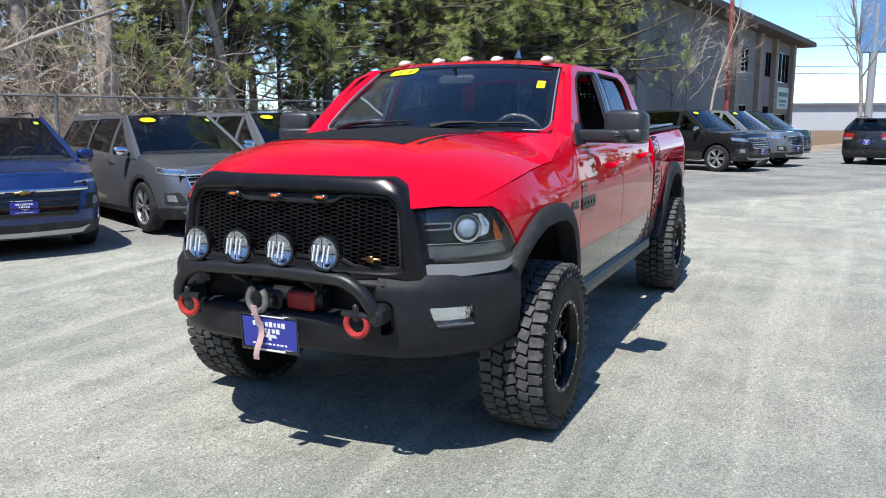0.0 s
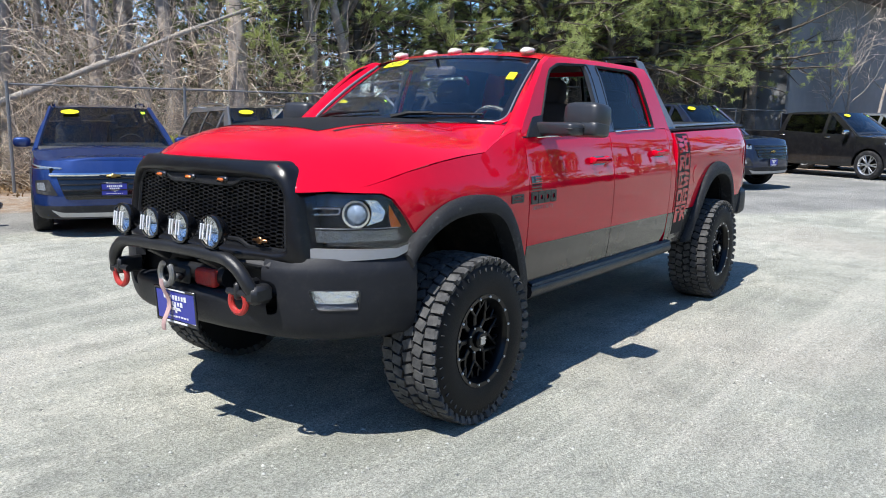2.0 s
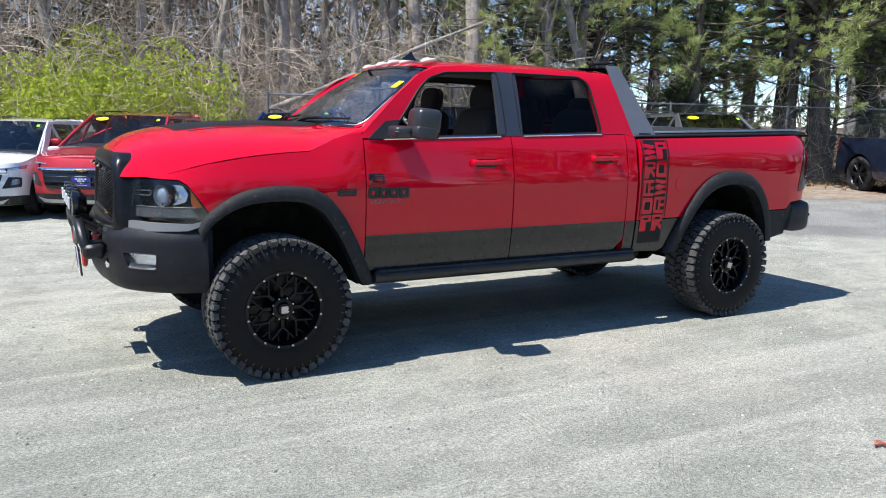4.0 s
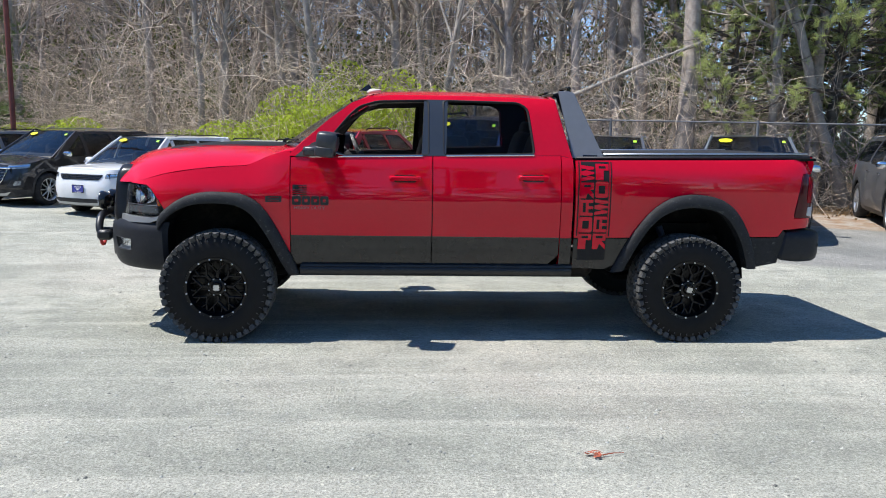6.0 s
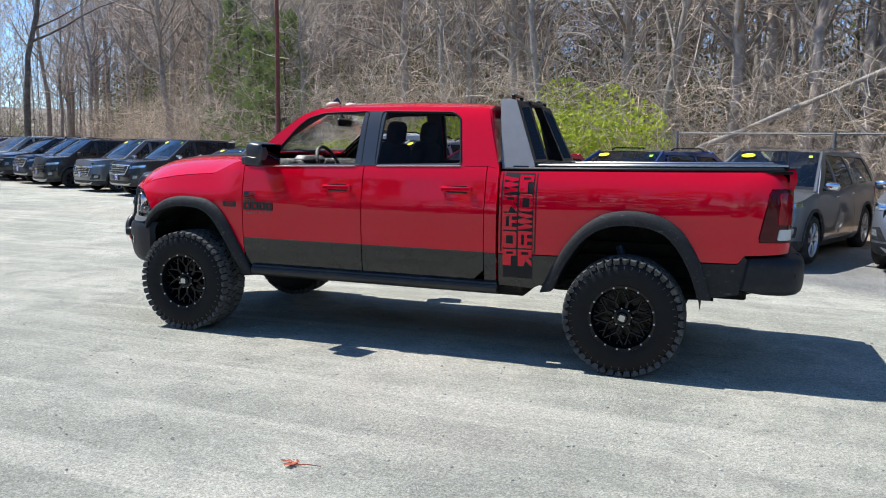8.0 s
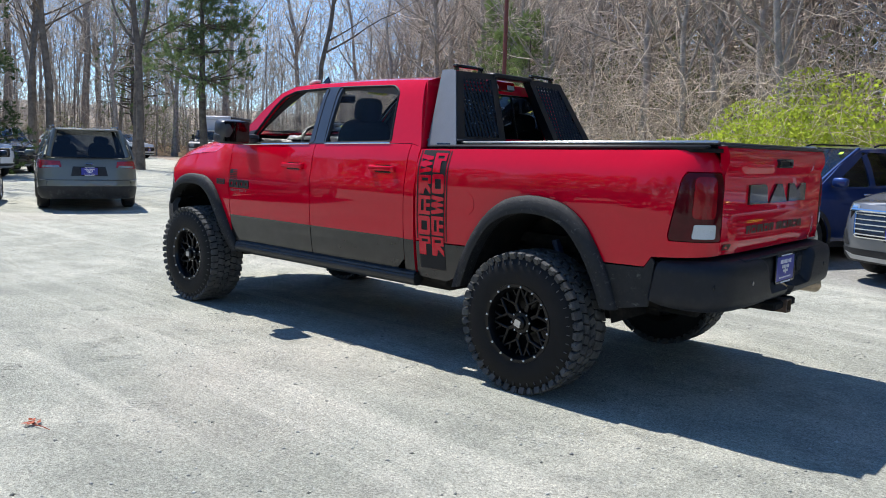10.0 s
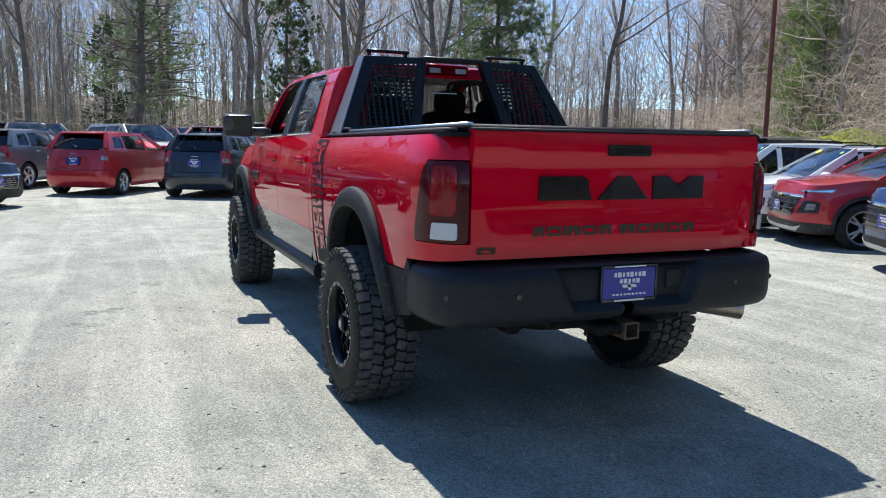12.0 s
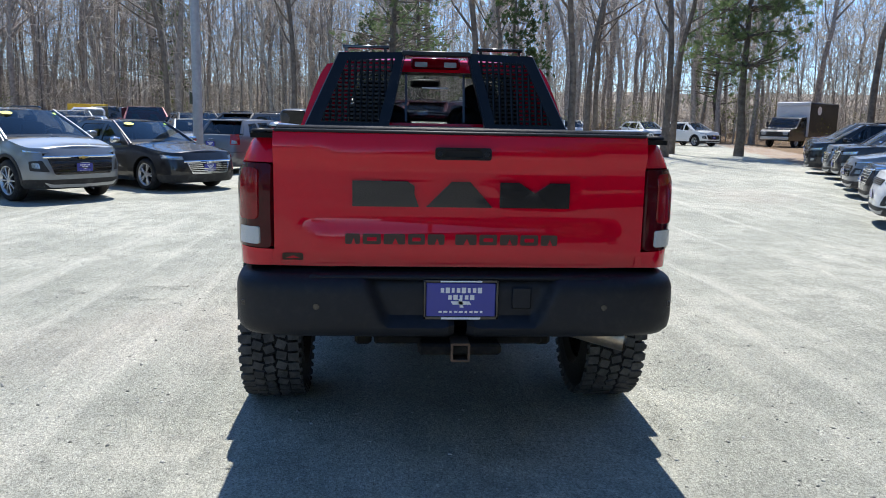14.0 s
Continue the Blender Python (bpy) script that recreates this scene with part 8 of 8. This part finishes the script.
# evergreen undergrowth and brown haze of twigs deep behind the fence
deep_cl = []
for x in RNG.uniform(-46, 16, 80):
    deep_cl.append((x, fence_y(x) + RNG.uniform(7, 22), RNG.uniform(2.5, 8.5), RNG.uniform(1.3, 3.)))
OLIVE = thin_leaf(mat("dim_evergreen_leaf", (.15, .155, .075), .8, spec=.15, island=.6), (.15, .17, .06), .35)
stuff("evergreen_undergrowth", "dim olive evergreen undergrowth deep in the wood", *leaf_cloud(34000, bush_spot(deep_cl), .10), OLIVE)


def deep_spot():
    x = RNG.uniform(-60, 30)
    y = fence_y(x) + RNG.uniform(16, 40)
    return (x, y, ground_z(x, y) + 15 * RNG.uniform() ** 1.7)


# thin slivers in the shade-toned twig colour fill the gaps low in the wood
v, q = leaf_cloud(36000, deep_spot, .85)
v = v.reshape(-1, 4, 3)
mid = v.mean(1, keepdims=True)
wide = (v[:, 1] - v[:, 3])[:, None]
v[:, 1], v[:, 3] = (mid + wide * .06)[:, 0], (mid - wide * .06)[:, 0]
stuff("deep_wood_haze", "brown tangle of twigs and dead leaves deep in the wood", v.reshape(-1, 3), q, SHADEDTWIG)

# fallen dead trunk caught in the trees
lg = spline([(0, (2.0, 12.9, 1.7)), (1, (3.2, 12.5, 2.25)), (2, (4.6, 12.0, 2.9)), (3, (5.9, 11.6, 3.5)), (4, (7.0, 11.4, 3.95))])
g = Geo().tube([lg(t) for t in np.linspace(0, 4, 22)], [.075 + .012 * math.sin(t * 5.3) - .010 * t for t in np.linspace(0, 4, 22)], 9)
g.tube([lg(2.1), (4.9, 11.8, 2.6), (5.5, 11.6, 2.0)], [.03, .025, .012], 6).tube([lg(1.5), (4.0, 12.0, 3.1), (4.4, 11.8, 3.6)], [.03, .02, .01], 6).tube([lg(3), (6.3, 11.4, 3.3), (6.8, 11.0, 2.7)], [.025, .02, .008], 6)
tagged(g.ob("fallen_trunk", BARKPALE), "pale dead trunk leaning among the trees", "fallen tree")
# the wood goes on: a far hillside and the hazy crowns beyond the last trees
HAZE = mat("distant_wood", (.36, .31, .265), 1., spec=0., var=.5, vscale=.6, bump=1., bscale=2.)
CROWNS = thin_leaf(mat("distant_crowns", (.46, .435, .39), 1., spec=0., island=.7), (.50, .475, .42), .5)
rows = []
for k in range(5):
    ring = []
    for i in range(181):
        a = radians(60 + 190 * i / 180)
        rad = 84 + 7 * k + 3 * math.sin(i * .7)
        ring.append((rad * math.cos(a), rad * math.sin(a), 6.5 * k / 4 - .5))
    rows.append(ring)
tagged(Geo().grid(rows).ob("backdrop", HAZE), "brown leaf-covered hillside behind the wood", "backdrop", kind="structure")
n = 100000
a = np.radians(RNG.uniform(60, 250, n))
rad = RNG.uniform(78, 104, n)
hgt = RNG.uniform(.8, 3.4, n)
wid = RNG.uniform(.03, .10, n)
b = np.stack([rad * np.cos(a), rad * np.sin(a), 21 * RNG.uniform(size=n) ** 1.15], 1)
sd = RNG.normal(size=(n, 3)) * .5 + np.stack([-np.sin(a), np.cos(a), np.zeros(n)], 1)
sd *= (wid / np.linalg.norm(sd, axis=1))[:, None]
lean = RNG.normal(size=(n, 3)) * .75 + np.array([0, 0, .55])
lean *= (hgt / np.linalg.norm(lean, axis=1))[:, None]
bend = RNG.normal(size=(n, 3)) * .14 * hgt[:, None]
mid = b + lean * .5 + bend
V = np.stack([b - sd * .5, b + sd * .5, mid + sd * .45, mid - sd * .45, mid - sd * .45, mid + sd * .45, b + lean + sd * .2, b + lean - sd * .2], 1)
tagged(new("distant_crowns", mesh_np("distant_crowns", V.reshape(-1, 3), np.arange(n * 8).reshape(-1, 4), CROWNS)), "hazy grey-brown crowns of the distant wood", "woods", kind="stuff")

# ---- fence, poles, building ----
GALV = mat("galvanised_steel", (.20, .205, .21), .6, .35, var=.15, vscale=10)
fence = tagged(new("chain_link_fence"), "galvanised chain-link fence with top rail behind the cars", "fence")
FX0, FX1, FH = 1.6, 26.0, 1.95
for x in np.arange(FX0, FX1 + .1, 3.05):
    y = fence_y(x)
    z = ground_z(x, y)
    po = Geo().tube([(x, y, z - .1), (x, y, z + FH + .05)], .032, 8).ob("post", GALV, fence)
    if x + 3.05 <= FX1 + .1:
        y2 = fence_y(x + 3.05)
        z2 = ground_z(x + 3.05, y2)
        Geo().tube([(x, y, z + FH), (x + 3.05, y2, z2 + FH)], .021, 6).ob("top_rail", GALV, fence)
d = Vector((1, -.30, 0)).normalized()
ln = (FX1 - FX0) * math.hypot(1, .30)
m = int(ln / .062)
P, R = [], []
for s in (-1, 1):
    for i in range(m):
        a = Vector((FX0, fence_y(FX0), 0)) + d * (i * .062)
        b = a + d * (s * FH * .62)
        za, zb_ = ground_z(a.x, a.y), ground_z(b.x, b.y)
        P.append([(a.x, a.y + .01 * s, za), (b.x, b.y + .01 * s, zb_ + FH)])
        R.append([.0019, .0019])
o = new("wire_mesh", mesh_np("wire_mesh", *tubes_np(np.array(P, float), np.array(R), 3), GALV))
o.parent = fence
o["kind"] = "stuff"
REDPOLE = mat("rusty_red_pole", (.16, .045, .035), .6, var=.25, vscale=5, bump=.2, bscale=30)
tagged(Geo().tube([(-10.1, 14.2, -.2), (-10.15, 14.2, 9.5)], [.068, .055], 12).ob("light_pole", REDPOLE), "rusty dark red steel pole behind the row", "pole")
lp = tagged(new("lot_light_pole"), "grey steel light pole among parked cars", "pole")
lp.matrix_basis = pose(-14.4, -5.2, 0)
Geo().tube([(0, 0, -.1), (0, 0, 8.5)], [.13, .10], 14).ob("shaft", mat("grey_pole", (.38, .39, .41), .5, .3, var=.15), lp)
Geo().slab((0, -.14, 2.0), (.14, .09, .3), .015).ob("junction_box", GLOSSBLK, lp)
tagged(Geo().tube([(34.0, 1.6, -.2), (34.0, 1.6, 12)], [.11, .09], 12).ob("sign_pole", mat("red_sign_pole", (.30, .07, .05), .5, var=.2, vscale=4)), "tall red steel pole beside the office", "pole")

STUCCO = mat("grey_stucco", (.24, .245, .25), .95, spec=.1, bump=.5, bscale=40, var=.10, vscale=1.2)
STONE = mat("tan_split_stone", (.33, .28, .23), .95, spec=.1, bump=.8, bscale=18, var=.3, vscale=6)
office = tagged(new("office_building"), "two-storey grey stucco office with dark windows and flat roof", "building")
office.matrix_basis = Matrix.Translation((26.0, 4.3, 0)) @ Matrix.Rotation(math.atan2(-3.3, 20.3), 4, 'Z')
OL, OH = 31.0, 6.6
wins = [(x, x + 1.5, z, z + 1.5) for x in (16.2, 22.0) for z in (.9, 4.2)] + [(24.6, 29.0, 4.0, 5.9), (24.6, 28.8, .7, 1.9)]
fn = lambda u, v: Vector((u, 0, v))
Geo().patch([(0, 0), (OL, 0), (OL, OH), (0, OH)], fn, [[(a, c), (b, c), (b, d_), (a, d_)] for a, b, c, d_ in wins], 1.5, .25, Vector((0, 1, 0))).ob("front_wall", STUCCO, office)
Geo().box((0.1, 6, OH / 2), (.2, 12, OH)).box((OL - .1, 6, OH / 2), (.2, 11.7, OH)).box((OL / 2, 12, OH / 2), (OL, .2, OH)).ob("rear_wall", STUCCO, office)
for a, b, c, d_ in wins:
    wo = new("window")
    wo.parent = office
    g = Geo()
    for x in np.linspace(a, b, 2 + int((b - a) / 1.2)):
        g.box((x, .06, (c + d_) / 2), (.07, .09, d_ - c))
    for z in (c, d_):
        g.box(((a + b) / 2, .06, z), (b - a + .06, .09, .07))
    g.ob("window_frame", GLOSSBLK, wo)
    Geo().box(((a + b) / 2, .12, (c + d_) / 2), (b - a, .02, d_ - c)).ob("pane", PRIVACY, wo)
for x in (14.5, 19.8, 24.0, 29.6):
    Geo().box((x, -.12, OH / 2), (.75, .3, OH)).ob("stone_pier", STONE, office)
Geo().box((26.6, .0, 2.95), (4.6, .12, 1.9)).ob("spandrel", STONE, office)
Geo().slab((OL / 2, 5.6, OH + .16), (OL + 1.8, 13.6, .34), .04).ob("roof", mat("dark_fascia", (.07, .06, .055), .7, var=.15), office)
sg = Geo().slab((26.6, -.16, 2.95), (3.5, .14, 1.45), .03).ob("sign_panel", mat("pale_teal_sign", (.42, .50, .47), .5, var=.08), office, "pale green sign panel with dark bars")
for z, w, h_ in ((3.2, 2.6, .28), (2.75, 2.2, .16), (2.5, 1.8, .1)):
    Geo().box((26.6, -.24, z), (w, .015, h_)).ob("sign_bar", mat("teal_print", (.05, .13, .12), .6), sg)
# tall road sign and far roofs
rs = tagged(new("road_sign"), "tall blue and white roadside sign on a steel post", "sign")
rs.matrix_basis = pose(46.2, -5.0, 0, 0, 0, 12)
Geo().tube([(0, 0, 0), (0, 0, 8.0)], .22, 10).ob("sign_post", mat("post_grey", (.3, .31, .32), .5), rs)
Geo().slab((0, 0, 7.0), (.4, 1.6, 3.4), .05).ob("sign_box", mat("sign_blue", (.12, .25, .45), .5), rs)
WHITEWALL = mat("white_metal_siding", (.45, .46, .47), .6, var=.05, vscale=.5)
wh_ = tagged(new("warehouse"), "low white metal warehouse far across the road", "building")
wh_.matrix_basis = pose(125, -22, 0, 0, 0, 10)
Geo().box((0, 0, 1.7), (12, 70, 3.4)).ob("wall", WHITEWALL, wh_)
Geo().box((0, 0, 3.55), (13, 71, .3)).ob("roof", SILVER, wh_)
for i, (z0, z1) in enumerate(((8.5, 8.2), (7.9, 7.7), (6.4, 6.2), (5.9, 5.7))):
    tagged(Geo().tube([(60, 18 - 70 * t, z0 + (z1 - z0) * t - 1.2 * math.sin(math.pi * t)) for t in np.linspace(0, 1, 12)], .022, 4).ob("utility_cable", UNDER), "black utility cable across the sky", "cable")
for y in (18, -52):
    tagged(Geo().tube([(60, y, -.2), (60, y, 9.2)], .14, 8).ob("utility_pole", BARK), "wooden utility pole holding the cables", "pole")

# box truck at the far end
bt = tagged(new("box_truck"), "black box truck with white front panel above the cab", "truck")
bt.matrix_basis = at_spot(-51.6, 30.7, 125) @ Matrix.Scale(1.15, 4)
Geo().slab((1.0, 0, 1.75), (3.9, 2.2, 2.2), .05).ob("cargo_box", PAINTS["black"], bt)
Geo().slab((-.98, 0, 1.8), (.06, 2.22, 2.2), .02).slab((-1.02, 0, 2.75), (.1, 2.2, .25), .04).ob("box_front", mat("white_box_panel", (.7, .7, .7), .5), bt)
cabo = rounded([(-3.12, .42), (-3.15, .95), (-2.95, 1.10), (-2.25, 1.22), (-1.72, 1.88), (-1.02, 1.93), (-1.02, .42)], .08)
wino = rounded([(-2.02, 1.28), (-1.60, 1.80), (-1.15, 1.80), (-1.15, 1.28)], .05)
Geo().plate(cabo, lambda u, v, w: Vector((u, -.97 + w, v)), 1.94, [wino], .3).ob("cab", PAINTS["black"], bt)
Geo().grid([[Vector((x, y, z)) for y in (.84, -.84)] for x, z in ((-2.27, 1.27), (-1.78, 1.86))]).ob("windshield", CARGLASS, bt)
Geo().plate(wino, lambda u, v, w: Vector((u, -.95 + w, v)), 1.90).ob("side_window", PRIVACY, bt)
for s in (-1, 1):
    Geo().slab((-3.13, s * .72, .86), (.05, .34, .2), .02).ob("headlamp", HEADLENS, bt)
    Geo().slab((-1.95, s * 1.16, 1.42), (.1, .16, .34), .03).tube([(-1.9, s * .96, 1.3), (-1.95, s * 1.12, 1.36)], .015, 5).ob("door_mirror", CLAD, bt)
Geo().slab((-3.1, 0, .58), (.12, 1.9, .24), .04).ob("bumper", SILVER, bt)
Geo().slab((-3.15, 0, .86), (.04, 1.05, .24), .02).ob("grille", SATIN, bt)
Geo().lathe([(.001, 0), (.28, 0)], Matrix.Translation((.3, -1.105, 2.35)), 20).ob("round_mark", LETTER, bt)
for x in (-2.1, 1.9):
    for s in (-1, 1):
        w_ = new("wheel")
        w_.parent = bt
        w_.matrix_basis = pose(x, s * .82, .36, 0, 0, 0 if s < 0 else 180)
        for nm, me in wheel_set(.36, "five"):
            part_on(nm, me, w_)

# yellow work truck behind the back row
yt_ = tagged(new("work_truck"), "white work truck with a yellow dump bed in the back row", "truck")
yt_.matrix_basis = at_spot(-34.5, -15.3, 200) @ Matrix.Scale(.9, 4)
YELLOW = mat("yellow_bed_paint", (.55, .33, .02), .5, coat=.3, var=.12, vscale=4, bump=.1, bscale=40)
bed_ = new("dump_bed")
bed_.parent = yt_
Geo().slab((1.2, 0, 1.05), (3.0, 2.05, .12), .02).ob("bed_floor", YELLOW, bed_)
for y in (-1.0, 1.0):
    Geo().slab((1.2, y, 1.5), (3.0, .06, .85), .02).ob("bed_side", YELLOW, bed_)
for x in (-.28, 2.68):
    Geo().slab((x, 0, 1.5 if x > 0 else 1.65), (.06, 2.05, .85 if x > 0 else 1.15), .02).ob("bed_end", YELLOW, bed_)
Geo().slab((-1.2, 0, 1.1), (1.5, 1.9, 1.0), .14).slab((-1.15, 0, 1.75), (1.2, 1.7, .55), .16).ob("cab", PAINTS["white"], yt_)
Geo().slab((-1.62, 0, 1.72), (.35, 1.5, .42), .08).ob("windshield", CARGLASS, yt_)
Geo().slab((-2.4, 0, .95), (1.1, 1.8, .6), .12).ob("hood", PAINTS["white"], yt_)
Geo().slab((-2.98, 0, .66), (.14, 1.95, .24), .04).ob("bumper", SATIN, yt_)
Geo().slab((.2, 0, .72), (5.4, .9, .18), .03).ob("chassis", UNDER, yt_)
for x in (-2.2, 1.6):
    for s in (-1, 1):
        w_ = new("wheel")
        w_.parent = yt_
        w_.matrix_basis = pose(x, s * .85, .42, 0, 0, 0 if s < 0 else 180)
        for nm, me in wheel_set(.42, "five"):
            part_on(nm, me, w_)

# further rows of parked cars
FILL = [vehicle("suv", "white compact SUV parked far off", "white", at_spot(-49.5, 21.4, 205), **{**BLAZER, "L": 4.6, "W": 1.85, "H": 1.68, "wb": 2.66, "sticker": False}),
        vehicle("minivan", "champagne minivan in the back row", "champagne", at_spot(-24.5, -1.2, 205), **{**TRAV, "L": 5.0, "H": 1.75, "zf": .95, "zc": 1.08, "xw": (-1.5, -.6), "rails": False, "sticker": False}),
        vehicle("suv", "maroon SUV in the back row", "maroon", at_spot(-20.8, 1.6, -28), **{**BLAZER, "sticker": False}),
        vehicle("pickup", "white pickup parked in the back row", "white", at_spot(-26.5, 3.6, 200), **{**PICK, "sticker": False}),
        vehicle("sedan", "silver sedan in the back row", "silver", at_spot(-21.5, -7.0, 205), **{**MALIBU, "sticker": False}),
        vehicle("suv", "black SUV in the back row", "black", at_spot(-22.0, -4.6, -28), **{**BLAZER, "sticker": False}),
        vehicle("pickup", "maroon pickup beside the woods", "maroon", at_spot(-30, -11.2, 200), **{**PICK, "sticker": False})]
for k, x, y, a in ((1, -28, -4.6, 205), (5, -25.5, -7.9, 205), (0, -27.5, -13.4, 205), (4, -23.5, -11.5, 205), (5, -32, -8.0, 205), (2, -31.0, 1.2, 205), (0, -24.5, -15.5, 215), (3, -35, -14.6, 205), (5, -22.9, 18.4, 67), (1, -25.4, 19.8, 67), (5, -27.9, 21.2, 67),
                   (2, -30.4, 22.6, 67), (4, -33.0, 24.0, 67), (0, -55, 14.0, 180), (5, -29, 6.5, 170)):
    copy_thing(FILL[k], at_spot(x, y, a))
copy_thing(FILL[0], at_spot(-52.5, 19.0, 195))

# woods and parked rows that close the place behind the camera
BACK = [make_pine(20, 15, .27, low=.06, dens=.7, blade=.3, wid=.09), make_pine(21, 14, .25, low=.06, dens=.7, blade=.3, wid=.09)]
for i in range(15):
    put(BACK[i % 2], "pine_tree", LP, -34 + i * 5.2 + RNG.uniform(-1, 1), RNG.uniform(-33, -27), RNG.uniform(.8, 1.05))
for i in range(9):
    put(BACK[i % 2], "pine_tree", LP, RNG.uniform(52, 60), -16 - i * 4.5, RNG.uniform(.8, 1.0))
for k, x, y, a in ((1, -9, -20, -60), (5, -5.5, -20, -60), (0, -2, -20, -60), (3, 1.5, -20, -60), (4, 5, -20, -60), (2, 8.5, -20, -60), (5, 22, -13, 20), (1, 24, -16.5, 20), (4, 26, -20, 20)):
    copy_thing(FILL[k], at_spot(x, y, a))

# loose gravel, tyre prints and a dry leaf on the lot
PEBBLE = mat("loose_gravel", (.38, .38, .345), .95, spec=.1, island=.55, bump=.3, bscale=90)
n = 28000
C = np.stack([RNG.uniform(-8, 10, n), RNG.uniform(-8.5, 6, n), np.zeros(n)], 1)
R = (.003 + .011 * RNG.uniform(size=n) ** 3.5)[:, None]
tip = np.array([(1, 0, 0), (0, 1, 0), (-1, 0, 0), (0, -1, 0), (0, 0, .7), (0, 0, -.5)], float)
jit = tip[None] * RNG.uniform(.6, 1.3, (n, 6, 1))
ang = RNG.uniform(0, 2 * np.pi, n)[:, None]
rot = np.stack([jit[:, :, 0] * np.cos(ang) - jit[:, :, 1] * np.sin(ang), jit[:, :, 0] * np.sin(ang) + jit[:, :, 1] * np.cos(ang), jit[:, :, 2]], 2)
tri = np.array([(0, 1, 4), (1, 2, 4), (2, 3, 4), (3, 0, 4), (1, 0, 5), (2, 1, 5), (3, 2, 5), (0, 3, 5)])
tagged(new("gravel", mesh_np("gravel", (C[:, None] + rot * R[:, None]).reshape(-1, 3), (np.arange(n)[:, None, None] * 6 + tri[None]).reshape(-1, 3), PEBBLE)), "small loose grey stones on the packed lot", "gravel", kind="stuff")


def tyre_print(x, y, turn, rows_, ln, gap):
    """Low ridges that a lugged tyre pressed into the dust."""
    g = Geo()
    m = Matrix.Translation((x, y, 0)) @ Matrix.Rotation(radians(turn), 4, 'Z')
    for i in range(rows_):
        u = (i - rows_ / 2) * gap
        for k in range(2):
            o = k * ln * 1.1 + RNG.uniform(-.02, .02)
            e = ln * RNG.uniform(.6, 1.)
            w = gap * .28
            P = [(u - w, o, -.002), (u + w, o, -.002), (u + w + .02, o + e, -.002), (u - w + .02, o + e, -.002), (u, o + .01, .0035), (u + .02, o + e - .01, .0035)]
            g.add([m @ Vector(p) for p in P], [(0, 1, 4), (1, 2, 5, 4), (2, 3, 5), (3, 0, 4, 5)])
    return g


g = Geo()
for spec in ((-.85, -2.5, 8, 6, .17, .032), (-.47, -2.6, -25, 5, .15, .03), (-.78, -3.25, -32, 5, .16, .034), (-2.1, -2.0, -42, 4, .14, .03), (-.75, -3.7, -35, 4, .15, .034), (2.3, -1.62, -60, 9, .13, .03), (.55, -2.9, -30, 5, .13, .035), (-2.5, -3.9, -38, 6, .16, .034), (3.4, -2.7, -50, 7, .12, .032)):
    q = tyre_print(*spec)
    g.add(q.v, q.f)
tagged(g.ob("tyre_print", GROUND), "lugged tyre prints pressed into the dust", "tyre print", kind="stuff")
g = Geo()
for i in range(16):
    a, r = RNG.uniform(0, 6.3), .036 * RNG.uniform() ** .7
    c = Vector((.50 + r * math.cos(a) * 1.3, -3.36 + r * math.sin(a), .012 + .01 * RNG.uniform()))
    t = RNG.uniform(0, 6.3)
    d, e = Vector((math.cos(t), math.sin(t), RNG.uniform(-.3, .3))) * .02, Vector((-math.sin(t), math.cos(t), RNG.uniform(-.3, .3))) * .009
    g.add([c - d, c + e, c + d, c - e], [(0, 1, 2, 3)])
g.tube([(.54, -3.36, .01), (.60, -3.35, .016), (.66, -3.335, .01)], [.004, .003, .002], 5)
tagged(g.ob("dry_leaf", mat("rust_leaf", (.34, .10, .06), .9, spec=.1, island=.4)), "curled rust-red dry leaf lying on gravel", "leaf")
